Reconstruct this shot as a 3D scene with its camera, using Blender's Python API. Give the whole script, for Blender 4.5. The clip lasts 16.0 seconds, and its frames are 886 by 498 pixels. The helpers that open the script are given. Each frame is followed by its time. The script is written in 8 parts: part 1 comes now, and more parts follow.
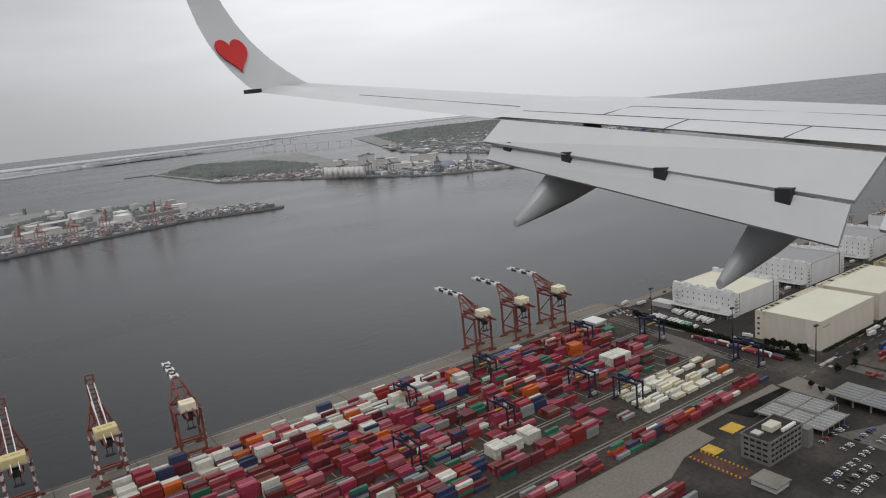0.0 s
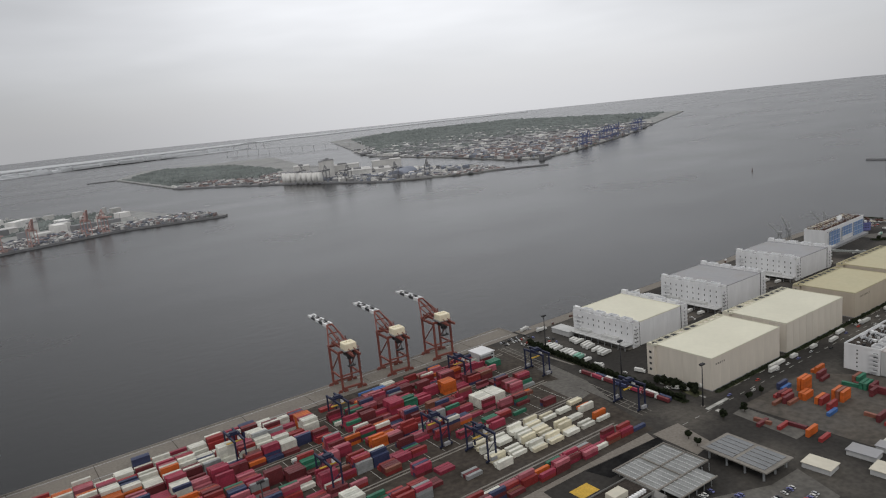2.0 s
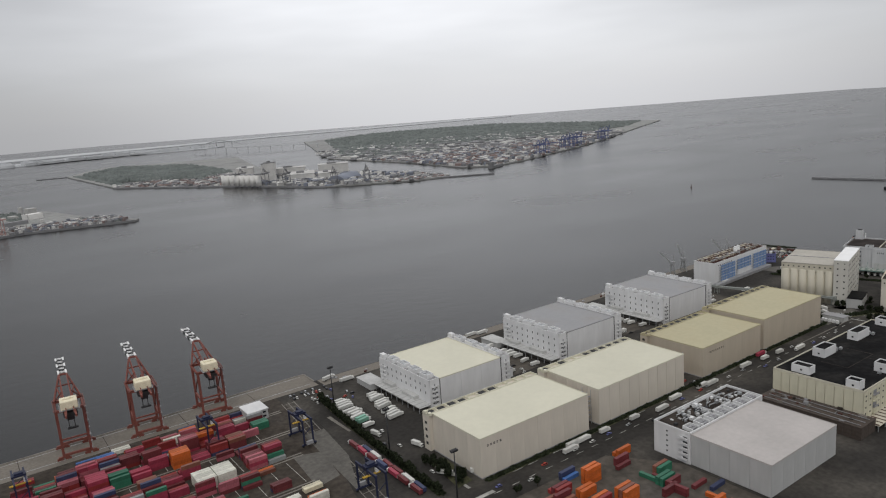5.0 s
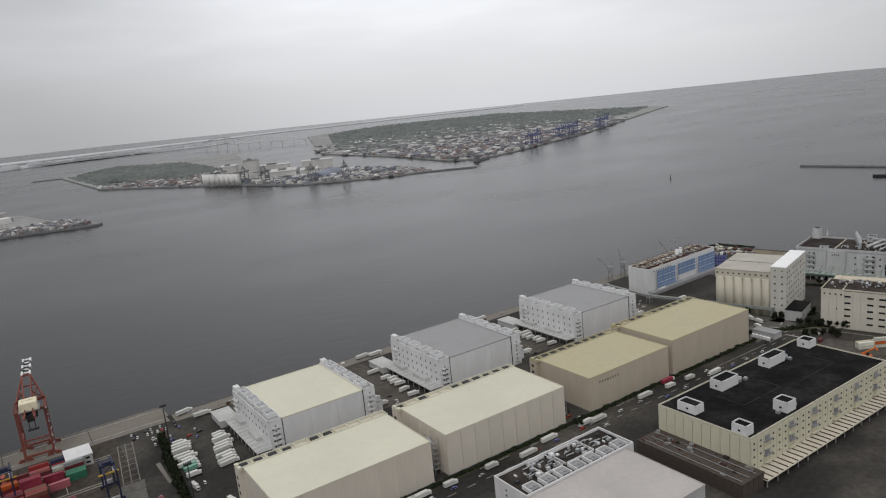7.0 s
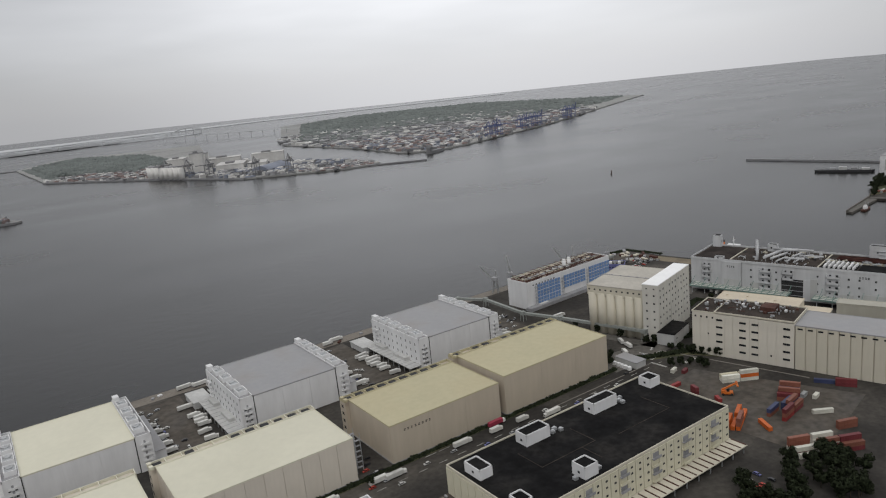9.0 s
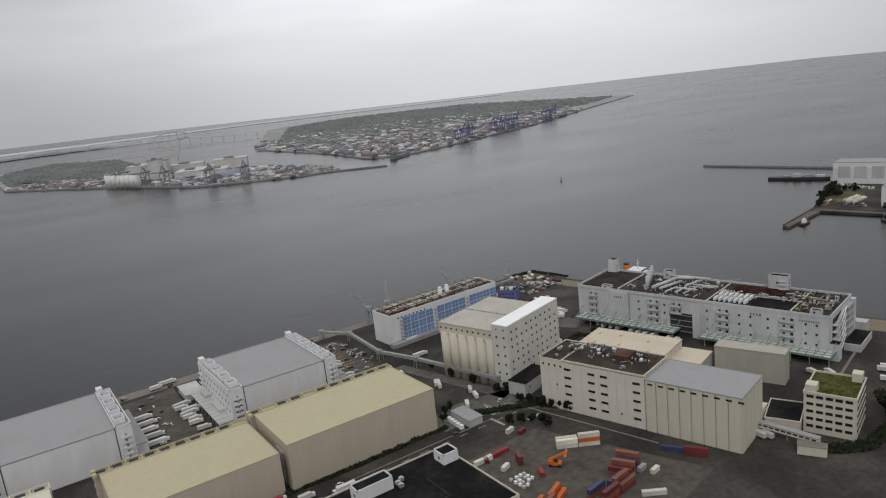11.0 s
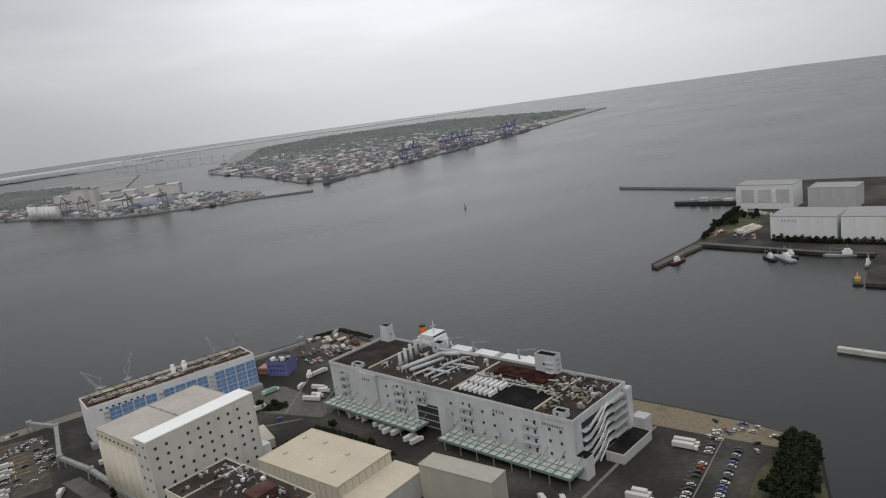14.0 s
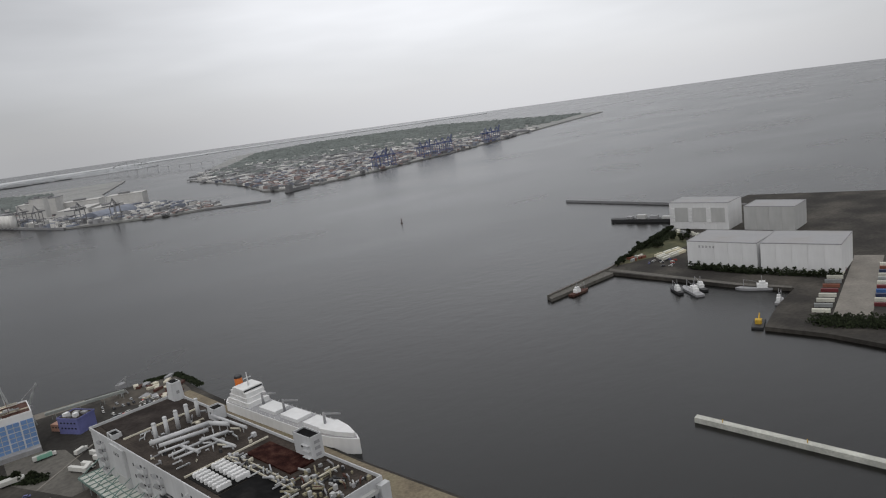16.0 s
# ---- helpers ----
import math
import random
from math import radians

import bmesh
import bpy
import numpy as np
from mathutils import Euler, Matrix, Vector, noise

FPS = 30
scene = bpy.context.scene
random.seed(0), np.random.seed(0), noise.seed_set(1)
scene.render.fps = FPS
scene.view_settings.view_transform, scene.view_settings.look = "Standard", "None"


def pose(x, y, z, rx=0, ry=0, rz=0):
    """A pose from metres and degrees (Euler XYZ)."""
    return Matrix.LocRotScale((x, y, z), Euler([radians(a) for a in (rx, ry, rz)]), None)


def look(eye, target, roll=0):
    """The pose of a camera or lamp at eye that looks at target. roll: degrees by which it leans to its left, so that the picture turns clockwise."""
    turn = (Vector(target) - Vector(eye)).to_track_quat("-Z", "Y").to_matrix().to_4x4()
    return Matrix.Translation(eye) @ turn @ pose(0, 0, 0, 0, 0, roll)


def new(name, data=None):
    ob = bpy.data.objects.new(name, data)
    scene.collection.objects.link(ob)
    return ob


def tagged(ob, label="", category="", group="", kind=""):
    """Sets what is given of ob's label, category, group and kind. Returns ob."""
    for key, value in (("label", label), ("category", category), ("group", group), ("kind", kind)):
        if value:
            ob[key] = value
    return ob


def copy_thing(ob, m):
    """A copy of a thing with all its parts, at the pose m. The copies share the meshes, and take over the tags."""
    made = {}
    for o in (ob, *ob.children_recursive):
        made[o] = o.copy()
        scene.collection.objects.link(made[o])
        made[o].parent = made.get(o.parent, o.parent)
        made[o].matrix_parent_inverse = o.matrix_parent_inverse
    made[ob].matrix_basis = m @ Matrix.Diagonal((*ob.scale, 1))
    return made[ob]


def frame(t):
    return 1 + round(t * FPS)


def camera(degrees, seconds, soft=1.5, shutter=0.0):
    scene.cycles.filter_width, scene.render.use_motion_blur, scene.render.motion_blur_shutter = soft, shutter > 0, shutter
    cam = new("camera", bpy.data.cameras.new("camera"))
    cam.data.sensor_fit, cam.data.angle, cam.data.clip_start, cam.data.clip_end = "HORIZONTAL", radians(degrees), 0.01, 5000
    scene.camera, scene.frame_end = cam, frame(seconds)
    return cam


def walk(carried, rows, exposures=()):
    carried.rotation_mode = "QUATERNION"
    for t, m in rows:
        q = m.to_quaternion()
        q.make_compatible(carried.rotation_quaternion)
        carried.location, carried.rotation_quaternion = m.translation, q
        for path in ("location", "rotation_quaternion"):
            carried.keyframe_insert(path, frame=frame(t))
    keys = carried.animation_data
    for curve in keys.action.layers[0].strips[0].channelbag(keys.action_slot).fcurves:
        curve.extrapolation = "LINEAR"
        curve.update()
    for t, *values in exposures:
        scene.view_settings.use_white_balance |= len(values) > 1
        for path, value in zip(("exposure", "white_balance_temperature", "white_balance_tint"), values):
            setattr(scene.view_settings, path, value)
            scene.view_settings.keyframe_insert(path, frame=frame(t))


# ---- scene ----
cam = camera(64.0, 16.0, soft=1.15)
SCALE = 0.5  # plan metres to world metres
PATH = [
    (0, (48.764, 26.818, 246.66), (49.85, 28.446, 246.249), -5.8),
    (0.5, (82.132, 25.643, 244.952), (83.208, 27.279, 244.549), -5.9),
    (1, (115.763, 24.322, 243.274), (116.839, 25.96, 242.875), -5.8),
    (1.5, (149.651, 22.866, 241.621), (150.769, 24.489, 241.279), -5.8),
    (2, (183.793, 21.285, 239.989), (184.899, 22.901, 239.583), -5.8),
    (2.5, (218.184, 19.589, 238.372), (219.282, 21.208, 237.959), -5.1),
    (3, (252.818, 17.788, 236.768), (253.922, 19.404, 236.353), -5.6),
    (3.5, (287.693, 15.893, 235.17), (288.775, 17.514, 234.725), -5.1),
    (4, (322.803, 13.913, 233.576), (323.921, 15.521, 233.171), -5.2),
    (4.2, (336.912, 13.099, 232.939), (338.045, 14.703, 232.558), -4.3),
    (6.3, (487.216, 4.005, 226.16), (488.298, 5.625, 225.71), -5.0),
    (6.5, (501.729, 3.101, 225.499), (502.81, 4.725, 225.057), -5.3),
    (7, (538.158, 0.828, 223.832), (539.222, 2.468, 223.41), -5.8),
    (7.5, (574.791, -1.459, 222.137), (575.849, 0.19, 221.733), -6.5),
    (8, (611.625, -3.749, 220.41), (612.694, -2.101, 220.035), -5.9),
    (8.5, (648.653, -6.032, 218.647), (649.731, -4.396, 218.247), -6.0),
    (9, (685.873, -8.298, 216.844), (686.95, -6.676, 216.389), -5.9),
    (9.2, (700.813, -9.197, 216.11), (701.905, -7.586, 215.649), -5.8),
    (11.3, (859.415, -18.213, 207.9), (860.473, -16.575, 207.456), -6.4),
    (11.5, (874.678, -19.015, 207.063), (875.735, -17.373, 206.634), -6.5),
    (12, (912.949, -20.965, 204.924), (914.011, -19.316, 204.531), -6.8),
    (12.5, (951.38, -22.827, 202.714), (952.44, -21.174, 202.331), -7.7),
    (13, (989.967, -24.59, 200.428), (991.013, -22.934, 200.025), -7.7),
    (13.5, (1028.704, -26.244, 198.062), (1029.756, -24.593, 197.652), -7.7),
    (14, (1067.588, -27.78, 195.612), (1068.653, -26.138, 195.2), -7.7),
    (14.5, (1106.614, -29.187, 193.073), (1107.674, -27.541, 192.668), -6.9),
    (15, (1145.777, -30.455, 190.441), (1146.793, -28.796, 189.98), -7.1),
    (15.5, (1185.073, -31.574, 187.712), (1186.101, -29.915, 187.274), -6.9),
    (16, (1224.498, -32.533, 184.881), (1225.535, -30.87, 184.483), -7.8),
]
walk(cam, [(t, look(Vector(eye) * SCALE, Vector(target) * SCALE, roll)) for t, eye, target, roll in PATH])

# ---- world, sun ----
SUN_AZ, SUN_EL = radians(-222), radians(48)
world = bpy.data.worlds.new("overcast")
scene.world = world
world.use_nodes = True
wn, wl = world.node_tree.nodes, world.node_tree.links
wn.clear()
w_out, w_bg = wn.new("ShaderNodeOutputWorld"), wn.new("ShaderNodeBackground")
w_sky = wn.new("ShaderNodeTexSky")
w_sky.sky_type, w_sky.sun_disc, w_sky.sun_elevation, w_sky.sun_rotation = "NISHITA", False, SUN_EL, -SUN_AZ
w_tc, w_sep = wn.new("ShaderNodeTexCoord"), wn.new("ShaderNodeSeparateXYZ")
w_ramp = wn.new("ShaderNodeValToRGB")
for pos, col in ((0.0, (0.42, 0.42, 0.44)), (0.36, (0.43, 0.43, 0.452)), (0.40, (0.465, 0.463, 0.483)), (0.46, (0.575, 0.57, 0.588)), (0.56, (0.72, 0.72, 0.74)), (0.75, (0.76, 0.76, 0.78)), (1.0, (0.70, 0.71, 0.73))):
    e = w_ramp.color_ramp.elements.new(pos) if pos not in (0.0, 1.0) else w_ramp.color_ramp.elements[int(pos)]
    e.position, e.color = pos, (*col, 1)
w_map = wn.new("ShaderNodeMath")
w_map.operation, w_map.inputs[1].default_value, w_map.inputs[2].default_value = "MULTIPLY_ADD", 1.0, 0.36
w_clouds, w_scale = wn.new("ShaderNodeTexNoise"), wn.new("ShaderNodeMapping")
w_scale.inputs["Scale"].default_value = (0.8, 0.8, 4.2)
w_clouds.inputs["Scale"].default_value, w_clouds.inputs["Detail"].default_value, w_clouds.inputs["Roughness"].default_value = 1.9, 4.0, 0.5
w_cr = wn.new("ShaderNodeMapRange")
w_cr.inputs["From Min"].default_value, w_cr.inputs["From Max"].default_value = 0.3, 0.7
w_cr.inputs["To Min"].default_value, w_cr.inputs["To Max"].default_value = 0.76, 1.24
w_mul = wn.new("ShaderNodeMix")
w_mul.data_type, w_mul.blend_type = "RGBA", "MULTIPLY"
w_fade = wn.new("ShaderNodeMapRange")
w_fade.inputs["From Min"].default_value, w_fade.inputs["From Max"].default_value = 0.0, 0.12
w_gain, w_mix = wn.new("ShaderNodeMix"), wn.new("ShaderNodeMix")
w_gain.data_type, w_gain.blend_type = "RGBA", "MULTIPLY"
w_gain.inputs[0].default_value, w_gain.inputs[7].default_value = 1.0, (0.1, 0.1, 0.1, 1)
w_mix.data_type, w_mix.inputs[0].default_value = "RGBA", 0.94
wl.new(w_tc.outputs["Generated"], w_sep.inputs[0])
wl.new(w_sep.outputs["Z"], w_map.inputs[0])
wl.new(w_map.outputs[0], w_ramp.inputs[0])
wl.new(w_tc.outputs["Generated"], w_scale.inputs[0])
wl.new(w_scale.outputs[0], w_clouds.inputs["Vector"])
wl.new(w_clouds.outputs[0], w_cr.inputs[0])
wl.new(w_sep.outputs["Z"], w_fade.inputs[0])
wl.new(w_fade.outputs[0], w_mul.inputs[0])
wl.new(w_ramp.outputs[0], w_mul.inputs[6])
wl.new(w_cr.outputs[0], w_mul.inputs[7])
wl.new(w_sky.outputs[0], w_gain.inputs[6])
wl.new(w_gain.outputs[2], w_mix.inputs[6])
# the brighter cloud in front of the hidden sun
w_dot, w_lobe, w_glow = wn.new("ShaderNodeVectorMath"), wn.new("ShaderNodeMapRange"), wn.new("ShaderNodeMix")
w_dot.operation = "DOT_PRODUCT"
w_dot.inputs[1].default_value = Vector((math.sin(radians(41)), math.cos(radians(41)), 0.42)).normalized()
w_lobe.interpolation_type = "SMOOTHSTEP"
w_lobe.inputs["From Min"].default_value, w_lobe.inputs["From Max"].default_value = 0.72, 1.0
w_lobe.inputs["To Min"].default_value, w_lobe.inputs["To Max"].default_value = 0.82, 1.5
w_glow.data_type, w_glow.blend_type = "RGBA", "MULTIPLY"
w_glow.inputs[0].default_value = 1.0
wl.new(w_tc.outputs["Generated"], w_dot.inputs[0])
wl.new(w_dot.outputs["Value"], w_lobe.inputs[0])
wl.new(w_mul.outputs[2], w_glow.inputs[6])
wl.new(w_lobe.outputs[0], w_glow.inputs[7])
wl.new(w_glow.outputs[2], w_mix.inputs[7])
wl.new(w_mix.outputs[2], w_bg.inputs[0])
w_bg.inputs[1].default_value = 1.0
wl.new(w_bg.outputs[0], w_out.inputs[0])
sun = new("sun", bpy.data.lights.new("sun", "SUN"))
sun.data.energy, sun.data.angle, sun.data.color = 0.7, radians(20), (1.0, 0.97, 0.92)
sun.matrix_world = look((0, 0, 500), (-500 * math.cos(SUN_EL) * math.sin(-SUN_AZ), -500 * math.cos(SUN_EL) * math.cos(SUN_AZ), 500 - 500 * math.sin(SUN_EL)))
scene.view_settings.exposure = 0.0

# ---- building helpers (plan metres, laid into the world by SCALE) ----
WORLD = Matrix.Scale(SCALE, 4)
rng = random.Random(7)


def bx(bm, x0, y0, z0, x1, y1, z1):
    v = [bm.verts.new(p) for p in ((x0, y0, z0), (x1, y0, z0), (x1, y1, z0), (x0, y1, z0), (x0, y0, z1), (x1, y0, z1), (x1, y1, z1), (x0, y1, z1))]
    return [bm.faces.new([v[i] for i in f]) for f in ((3, 2, 1, 0), (4, 5, 6, 7), (0, 1, 5, 4), (1, 2, 6, 5), (2, 3, 7, 6), (3, 0, 4, 7))]


def beam(bm, p, q, w, d=None):
    """A square bar from p to q."""
    p, q = Vector(p), Vector(q)
    a = (q - p).normalized()
    s = a.cross(Vector((0, 0, 1)))
    s = s.normalized() if s.length > 1e-3 else Vector((1, 0, 0))
    u = s.cross(a).normalized()
    s, u = s * w / 2, u * (d or w) / 2
    v = [bm.verts.new(o + e) for o in (p, q) for e in (-s - u, s - u, s + u, u - s)]
    return [bm.faces.new([v[i] for i in f]) for f in ((3, 2, 1, 0), (4, 5, 6, 7), (0, 1, 5, 4), (1, 2, 6, 5), (2, 3, 7, 6), (3, 0, 4, 7))]


def rod(bm, p, q, r0, r1=None, n=8):
    """A round bar or cone from p to q."""
    p, q = Vector(p), Vector(q)
    a = (q - p).normalized()
    s = a.orthogonal().normalized()
    u = a.cross(s)
    rings = [[bm.verts.new(o + (s * math.cos(k * math.tau / n) + u * math.sin(k * math.tau / n)) * r) for k in range(n)] for o, r in ((p, r0), (q, r0 if r1 is None else r1))]
    for k in range(n):
        bm.faces.new((rings[0][k], rings[0][(k + 1) % n], rings[1][(k + 1) % n], rings[1][k])).smooth = True
    bm.faces.new(rings[0][::-1])
    bm.faces.new(rings[1])


def prism(bm, pts, z0, z1, taper=0.0):
    """An upright block on a polygon; taper moves the foot outwards."""
    c = sum((Vector(p) for p in pts), Vector((0, 0))) / len(pts)
    if sum(a[0] * b[1] - b[0] * a[1] for a, b in zip(pts, pts[1:] + pts[:1])) < 0:
        pts = pts[::-1]
    top = [bm.verts.new((*p, z1)) for p in pts]
    low = [bm.verts.new((*(Vector(p) + (Vector(p) - c).normalized() * taper), z0)) for p in pts]
    bm.faces.new(top)
    bm.faces.new(low[::-1])
    for k in range(len(pts)):
        j = (k + 1) % len(pts)
        bm.faces.new((low[k], low[j], top[j], top[k]))


def mesh_of(name, bm, mats):
    me = bpy.data.meshes.new(name)
    bm.to_mesh(me)
    bm.free()
    for m in mats if isinstance(mats, (list, tuple)) else [mats]:
        me.materials.append(m)
    return me


def part(name, bm, material, parent, label=""):
    me = bm if isinstance(bm, bpy.types.Mesh) else mesh_of(name, bm, material)
    ob = new(name, me)
    ob.parent = parent
    return tagged(ob, label)


def boxpart(name, dims, material, parent, label="", **kw):
    bm = bmesh.new()
    bx(bm, *dims)
    return part(name, bm, material, parent, label)


def thing(name, label, category, x=0, y=0, z=0, rz=0, group="", kind=""):
    ob = new(name)
    ob.empty_display_size = 1
    ob.matrix_basis = WORLD @ pose(x, y, z, 0, 0, rz)
    return tagged(ob, label, category, group, kind)


def solid(name, bm, material, label="", category="", x=0, y=0, z=0, rz=0, group="", kind=""):
    ob = new(name, mesh_of(name, bm, material))
    ob.matrix_basis = WORLD @ pose(x, y, z, 0, 0, rz)
    return tagged(ob, label, category, group, kind)


def again(ob, x, y, z=0, rz=0):
    """A copy of a thing at another place."""
    return copy_thing(ob, WORLD @ pose(x, y, z, 0, 0, rz) @ Matrix.Scale(1 / SCALE, 4))


# ---- materials ----
def surface(name, col, rough=0.8, metal=0.0, vary=0.12, big=0.03, fine=0.6, bump=0.15, tint=None, streak=False, per_object=0.0, per_island=0.0, spec=0.4):
    """Painted, poured or woven surfaces with blotches, grain, runs of dirt and fine relief; big and fine are noise scales."""
    m = bpy.data.materials.new(name)
    m.use_nodes = True
    nt = m.node_tree
    n, l = nt.nodes, nt.links
    b = n["Principled BSDF"]
    b.inputs["Roughness"].default_value, b.inputs["Metallic"].default_value = rough, metal
    b.inputs["Specular IOR Level"].default_value = spec
    tc = n.new("ShaderNodeTexCoord")
    src = tc.outputs["Object"]
    n1, n2 = n.new("ShaderNodeTexNoise"), n.new("ShaderNodeTexNoise")
    n1.inputs["Scale"].default_value, n1.inputs["Detail"].default_value = big, 5
    n2.inputs["Scale"].default_value, n2.inputs["Detail"].default_value = fine, 3
    if streak:
        mp = n.new("ShaderNodeMapping")
        mp.inputs["Scale"].default_value = (1, 1, 0.12)
        l.new(src, mp.inputs[0])
        l.new(mp.outputs[0], n2.inputs["Vector"])
    else:
        l.new(src, n2.inputs["Vector"])
    l.new(src, n1.inputs["Vector"])
    r1, r2 = n.new("ShaderNodeMapRange"), n.new("ShaderNodeMapRange")
    for r, k in ((r1, vary), (r2, vary * 0.7)):
        r.inputs["From Min"].default_value, r.inputs["From Max"].default_value = 0.32, 0.68
        r.inputs["To Min"].default_value, r.inputs["To Max"].default_value = 1 - k, 1 + k
    l.new(n1.outputs[0], r1.inputs[0])
    l.new(n2.outputs[0], r2.inputs[0])
    mul = n.new("ShaderNodeMath")
    mul.operation = "MULTIPLY"
    l.new(r1.outputs[0], mul.inputs[0])
    l.new(r2.outputs[0], mul.inputs[1])
    value = mul.outputs[0]
    for share, node, sock in ((per_object, "ShaderNodeObjectInfo", "Random"), (per_island, "ShaderNodeNewGeometry", "Random Per Island")):
        if share:
            info, r, k = n.new(node), n.new("ShaderNodeMapRange"), n.new("ShaderNodeMath")
            r.inputs["To Min"].default_value, r.inputs["To Max"].default_value = 1 - share, 1 + share
            k.operation = "MULTIPLY"
            l.new(info.outputs[sock], r.inputs[0])
            l.new(value, k.inputs[0])
            l.new(r.outputs[0], k.inputs[1])
            value = k.outputs[0]
    mix = n.new("ShaderNodeMix")
    mix.data_type, mix.blend_type = "RGBA", "MULTIPLY"
    mix.inputs[0].default_value = 1.0
    if tint:
        base, f = n.new("ShaderNodeMix"), n.new("ShaderNodeMapRange")
        base.data_type = "RGBA"
        base.inputs[6].default_value, base.inputs[7].default_value = (*col, 1), (*tint, 1)
        f.inputs["From Min"].default_value, f.inputs["From Max"].default_value = 0.45, 0.7
        l.new(n1.outputs[0], f.inputs[0])
        l.new(f.outputs[0], base.inputs[0])
        l.new(base.outputs[2], mix.inputs[6])
    else:
        mix.inputs[6].default_value = (*col, 1)
    grey = n.new("ShaderNodeCombineColor")
    for k in range(3):
        l.new(value, grey.inputs[k])
    l.new(grey.outputs[0], mix.inputs[7])
    l.new(mix.outputs[2], b.inputs["Base Color"])
    if bump:
        bp = n.new("ShaderNodeBump")
        bp.inputs["Strength"].default_value, bp.inputs["Distance"].default_value = bump, 0.2
        l.new(n2.outputs[0], bp.inputs["Height"])
        l.new(bp.outputs[0], b.inputs["Normal"])
    return m


def water_surface():
    m = bpy.data.materials.new("harbour_water")
    m.use_nodes = True
    n, l = m.node_tree.nodes, m.node_tree.links
    b = n["Principled BSDF"]
    b.inputs["IOR"].default_value = 1.33
    b.inputs["Roughness"].default_value = 0.16
    b.inputs["Specular IOR Level"].default_value = 0.5
    tc, mp = n.new("ShaderNodeTexCoord"), n.new("ShaderNodeMapping")
    mp.inputs["Scale"].default_value = (1, 1.8, 1)
    mp.inputs["Rotation"].default_value = (0, 0, 0.5)
    l.new(tc.outputs["Object"], mp.inputs[0])
    waves, swell, patch = n.new("ShaderNodeTexNoise"), n.new("ShaderNodeTexNoise"), n.new("ShaderNodeTexNoise")
    for node, scale, detail in ((waves, 0.22, 3), (swell, 0.05, 3), (patch, 0.0022, 4)):
        node.inputs["Scale"].default_value, node.inputs["Detail"].default_value = scale, detail
        l.new(mp.outputs[0], node.inputs["Vector"])
    add = n.new("ShaderNodeMath")
    add.operation, add.inputs[1].default_value = "MULTIPLY_ADD", 0.5
    l.new(waves.outputs[0], add.inputs[0])
    l.new(swell.outputs[0], add.inputs[2])
    bp = n.new("ShaderNodeBump")
    bp.inputs["Strength"].default_value, bp.inputs["Distance"].default_value = 0.2, 0.5
    l.new(add.outputs[0], bp.inputs["Height"])
    l.new(bp.outputs[0], b.inputs["Normal"])
    ramp = n.new("ShaderNodeMix")
    ramp.data_type = "RGBA"
    ramp.inputs[6].default_value, ramp.inputs[7].default_value = WATER_A, WATER_B
    l.new(patch.outputs[0], ramp.inputs[0])
    l.new(ramp.outputs[2], b.inputs["Base Color"])
    rr = n.new("ShaderNodeMapRange")
    rr.inputs["To Min"].default_value, rr.inputs["To Max"].default_value = 0.2, 0.32
    l.new(patch.outputs[0], rr.inputs[0])
    l.new(rr.outputs[0], b.inputs["Roughness"])
    return m


WATER_A, WATER_B = (0.0018, 0.0018, 0.0018, 1), (0.005, 0.0048, 0.004, 1)
M_WATER = water_surface()
M_ASPHALT = surface("asphalt", (0.041, 0.038, 0.035), 0.9, vary=0.26, big=0.02, fine=0.3, tint=(0.068, 0.062, 0.054), spec=0.12)
M_YARD = surface("worn_yard_asphalt", (0.06, 0.05, 0.041), 0.9, vary=0.4, big=0.03, fine=0.25, tint=(0.038, 0.033, 0.029), spec=0.15)
M_QUAY = surface("quay_concrete", (0.19, 0.17, 0.145), 0.9, vary=0.22, big=0.04, fine=0.5, tint=(0.13, 0.115, 0.1))
M_YARD2 = surface("stained_lot_concrete", (0.12, 0.112, 0.1), 0.9, vary=0.3, big=0.03, fine=0.3, tint=(0.06, 0.056, 0.05))
M_CONC = surface("pale_concrete", (0.19, 0.175, 0.155), 0.9, vary=0.18, big=0.05, fine=0.5)
M_LINE = surface("road_paint", (0.34, 0.335, 0.31), 0.8, vary=0.35, big=0.2, fine=1.5)
M_EARTH = surface("bare_earth", (0.2, 0.165, 0.115), 0.95, vary=0.3, big=0.06, fine=0.5, tint=(0.13, 0.115, 0.075))
M_GRASS = surface("rough_grass", (0.055, 0.06, 0.028), 0.95, vary=0.4, big=0.05, fine=0.6, tint=(0.09, 0.08, 0.045))
M_LEAF = surface("leaves", (0.018, 0.023, 0.012), 0.9, vary=0.3, big=0.2, fine=1.2, per_island=0.45, spec=0.1)
M_BARK = surface("bark", (0.09, 0.07, 0.05), 0.9, vary=0.3, big=0.5, fine=3)
M_CREAM_ROOF = surface("cream_roof", (0.60, 0.58, 0.47), 0.7, vary=0.03, big=0.03, fine=0.25, bump=0.05, per_object=0.04)
M_OCHRE_ROOF = surface("ochre_roof", (0.455, 0.415, 0.275), 0.75, vary=0.05, big=0.03, fine=0.25, bump=0.05, tint=(0.42, 0.375, 0.245))
M_GREY_ROOF = surface("grey_roof", (0.30, 0.30, 0.31), 0.75, vary=0.04, big=0.04, fine=0.3, tint=(0.275, 0.265, 0.26))
M_CREAM_WALL = surface("cream_wall", (0.60, 0.55, 0.475), 0.75, vary=0.07, big=0.03, fine=0.3, streak=True, per_object=0.03)
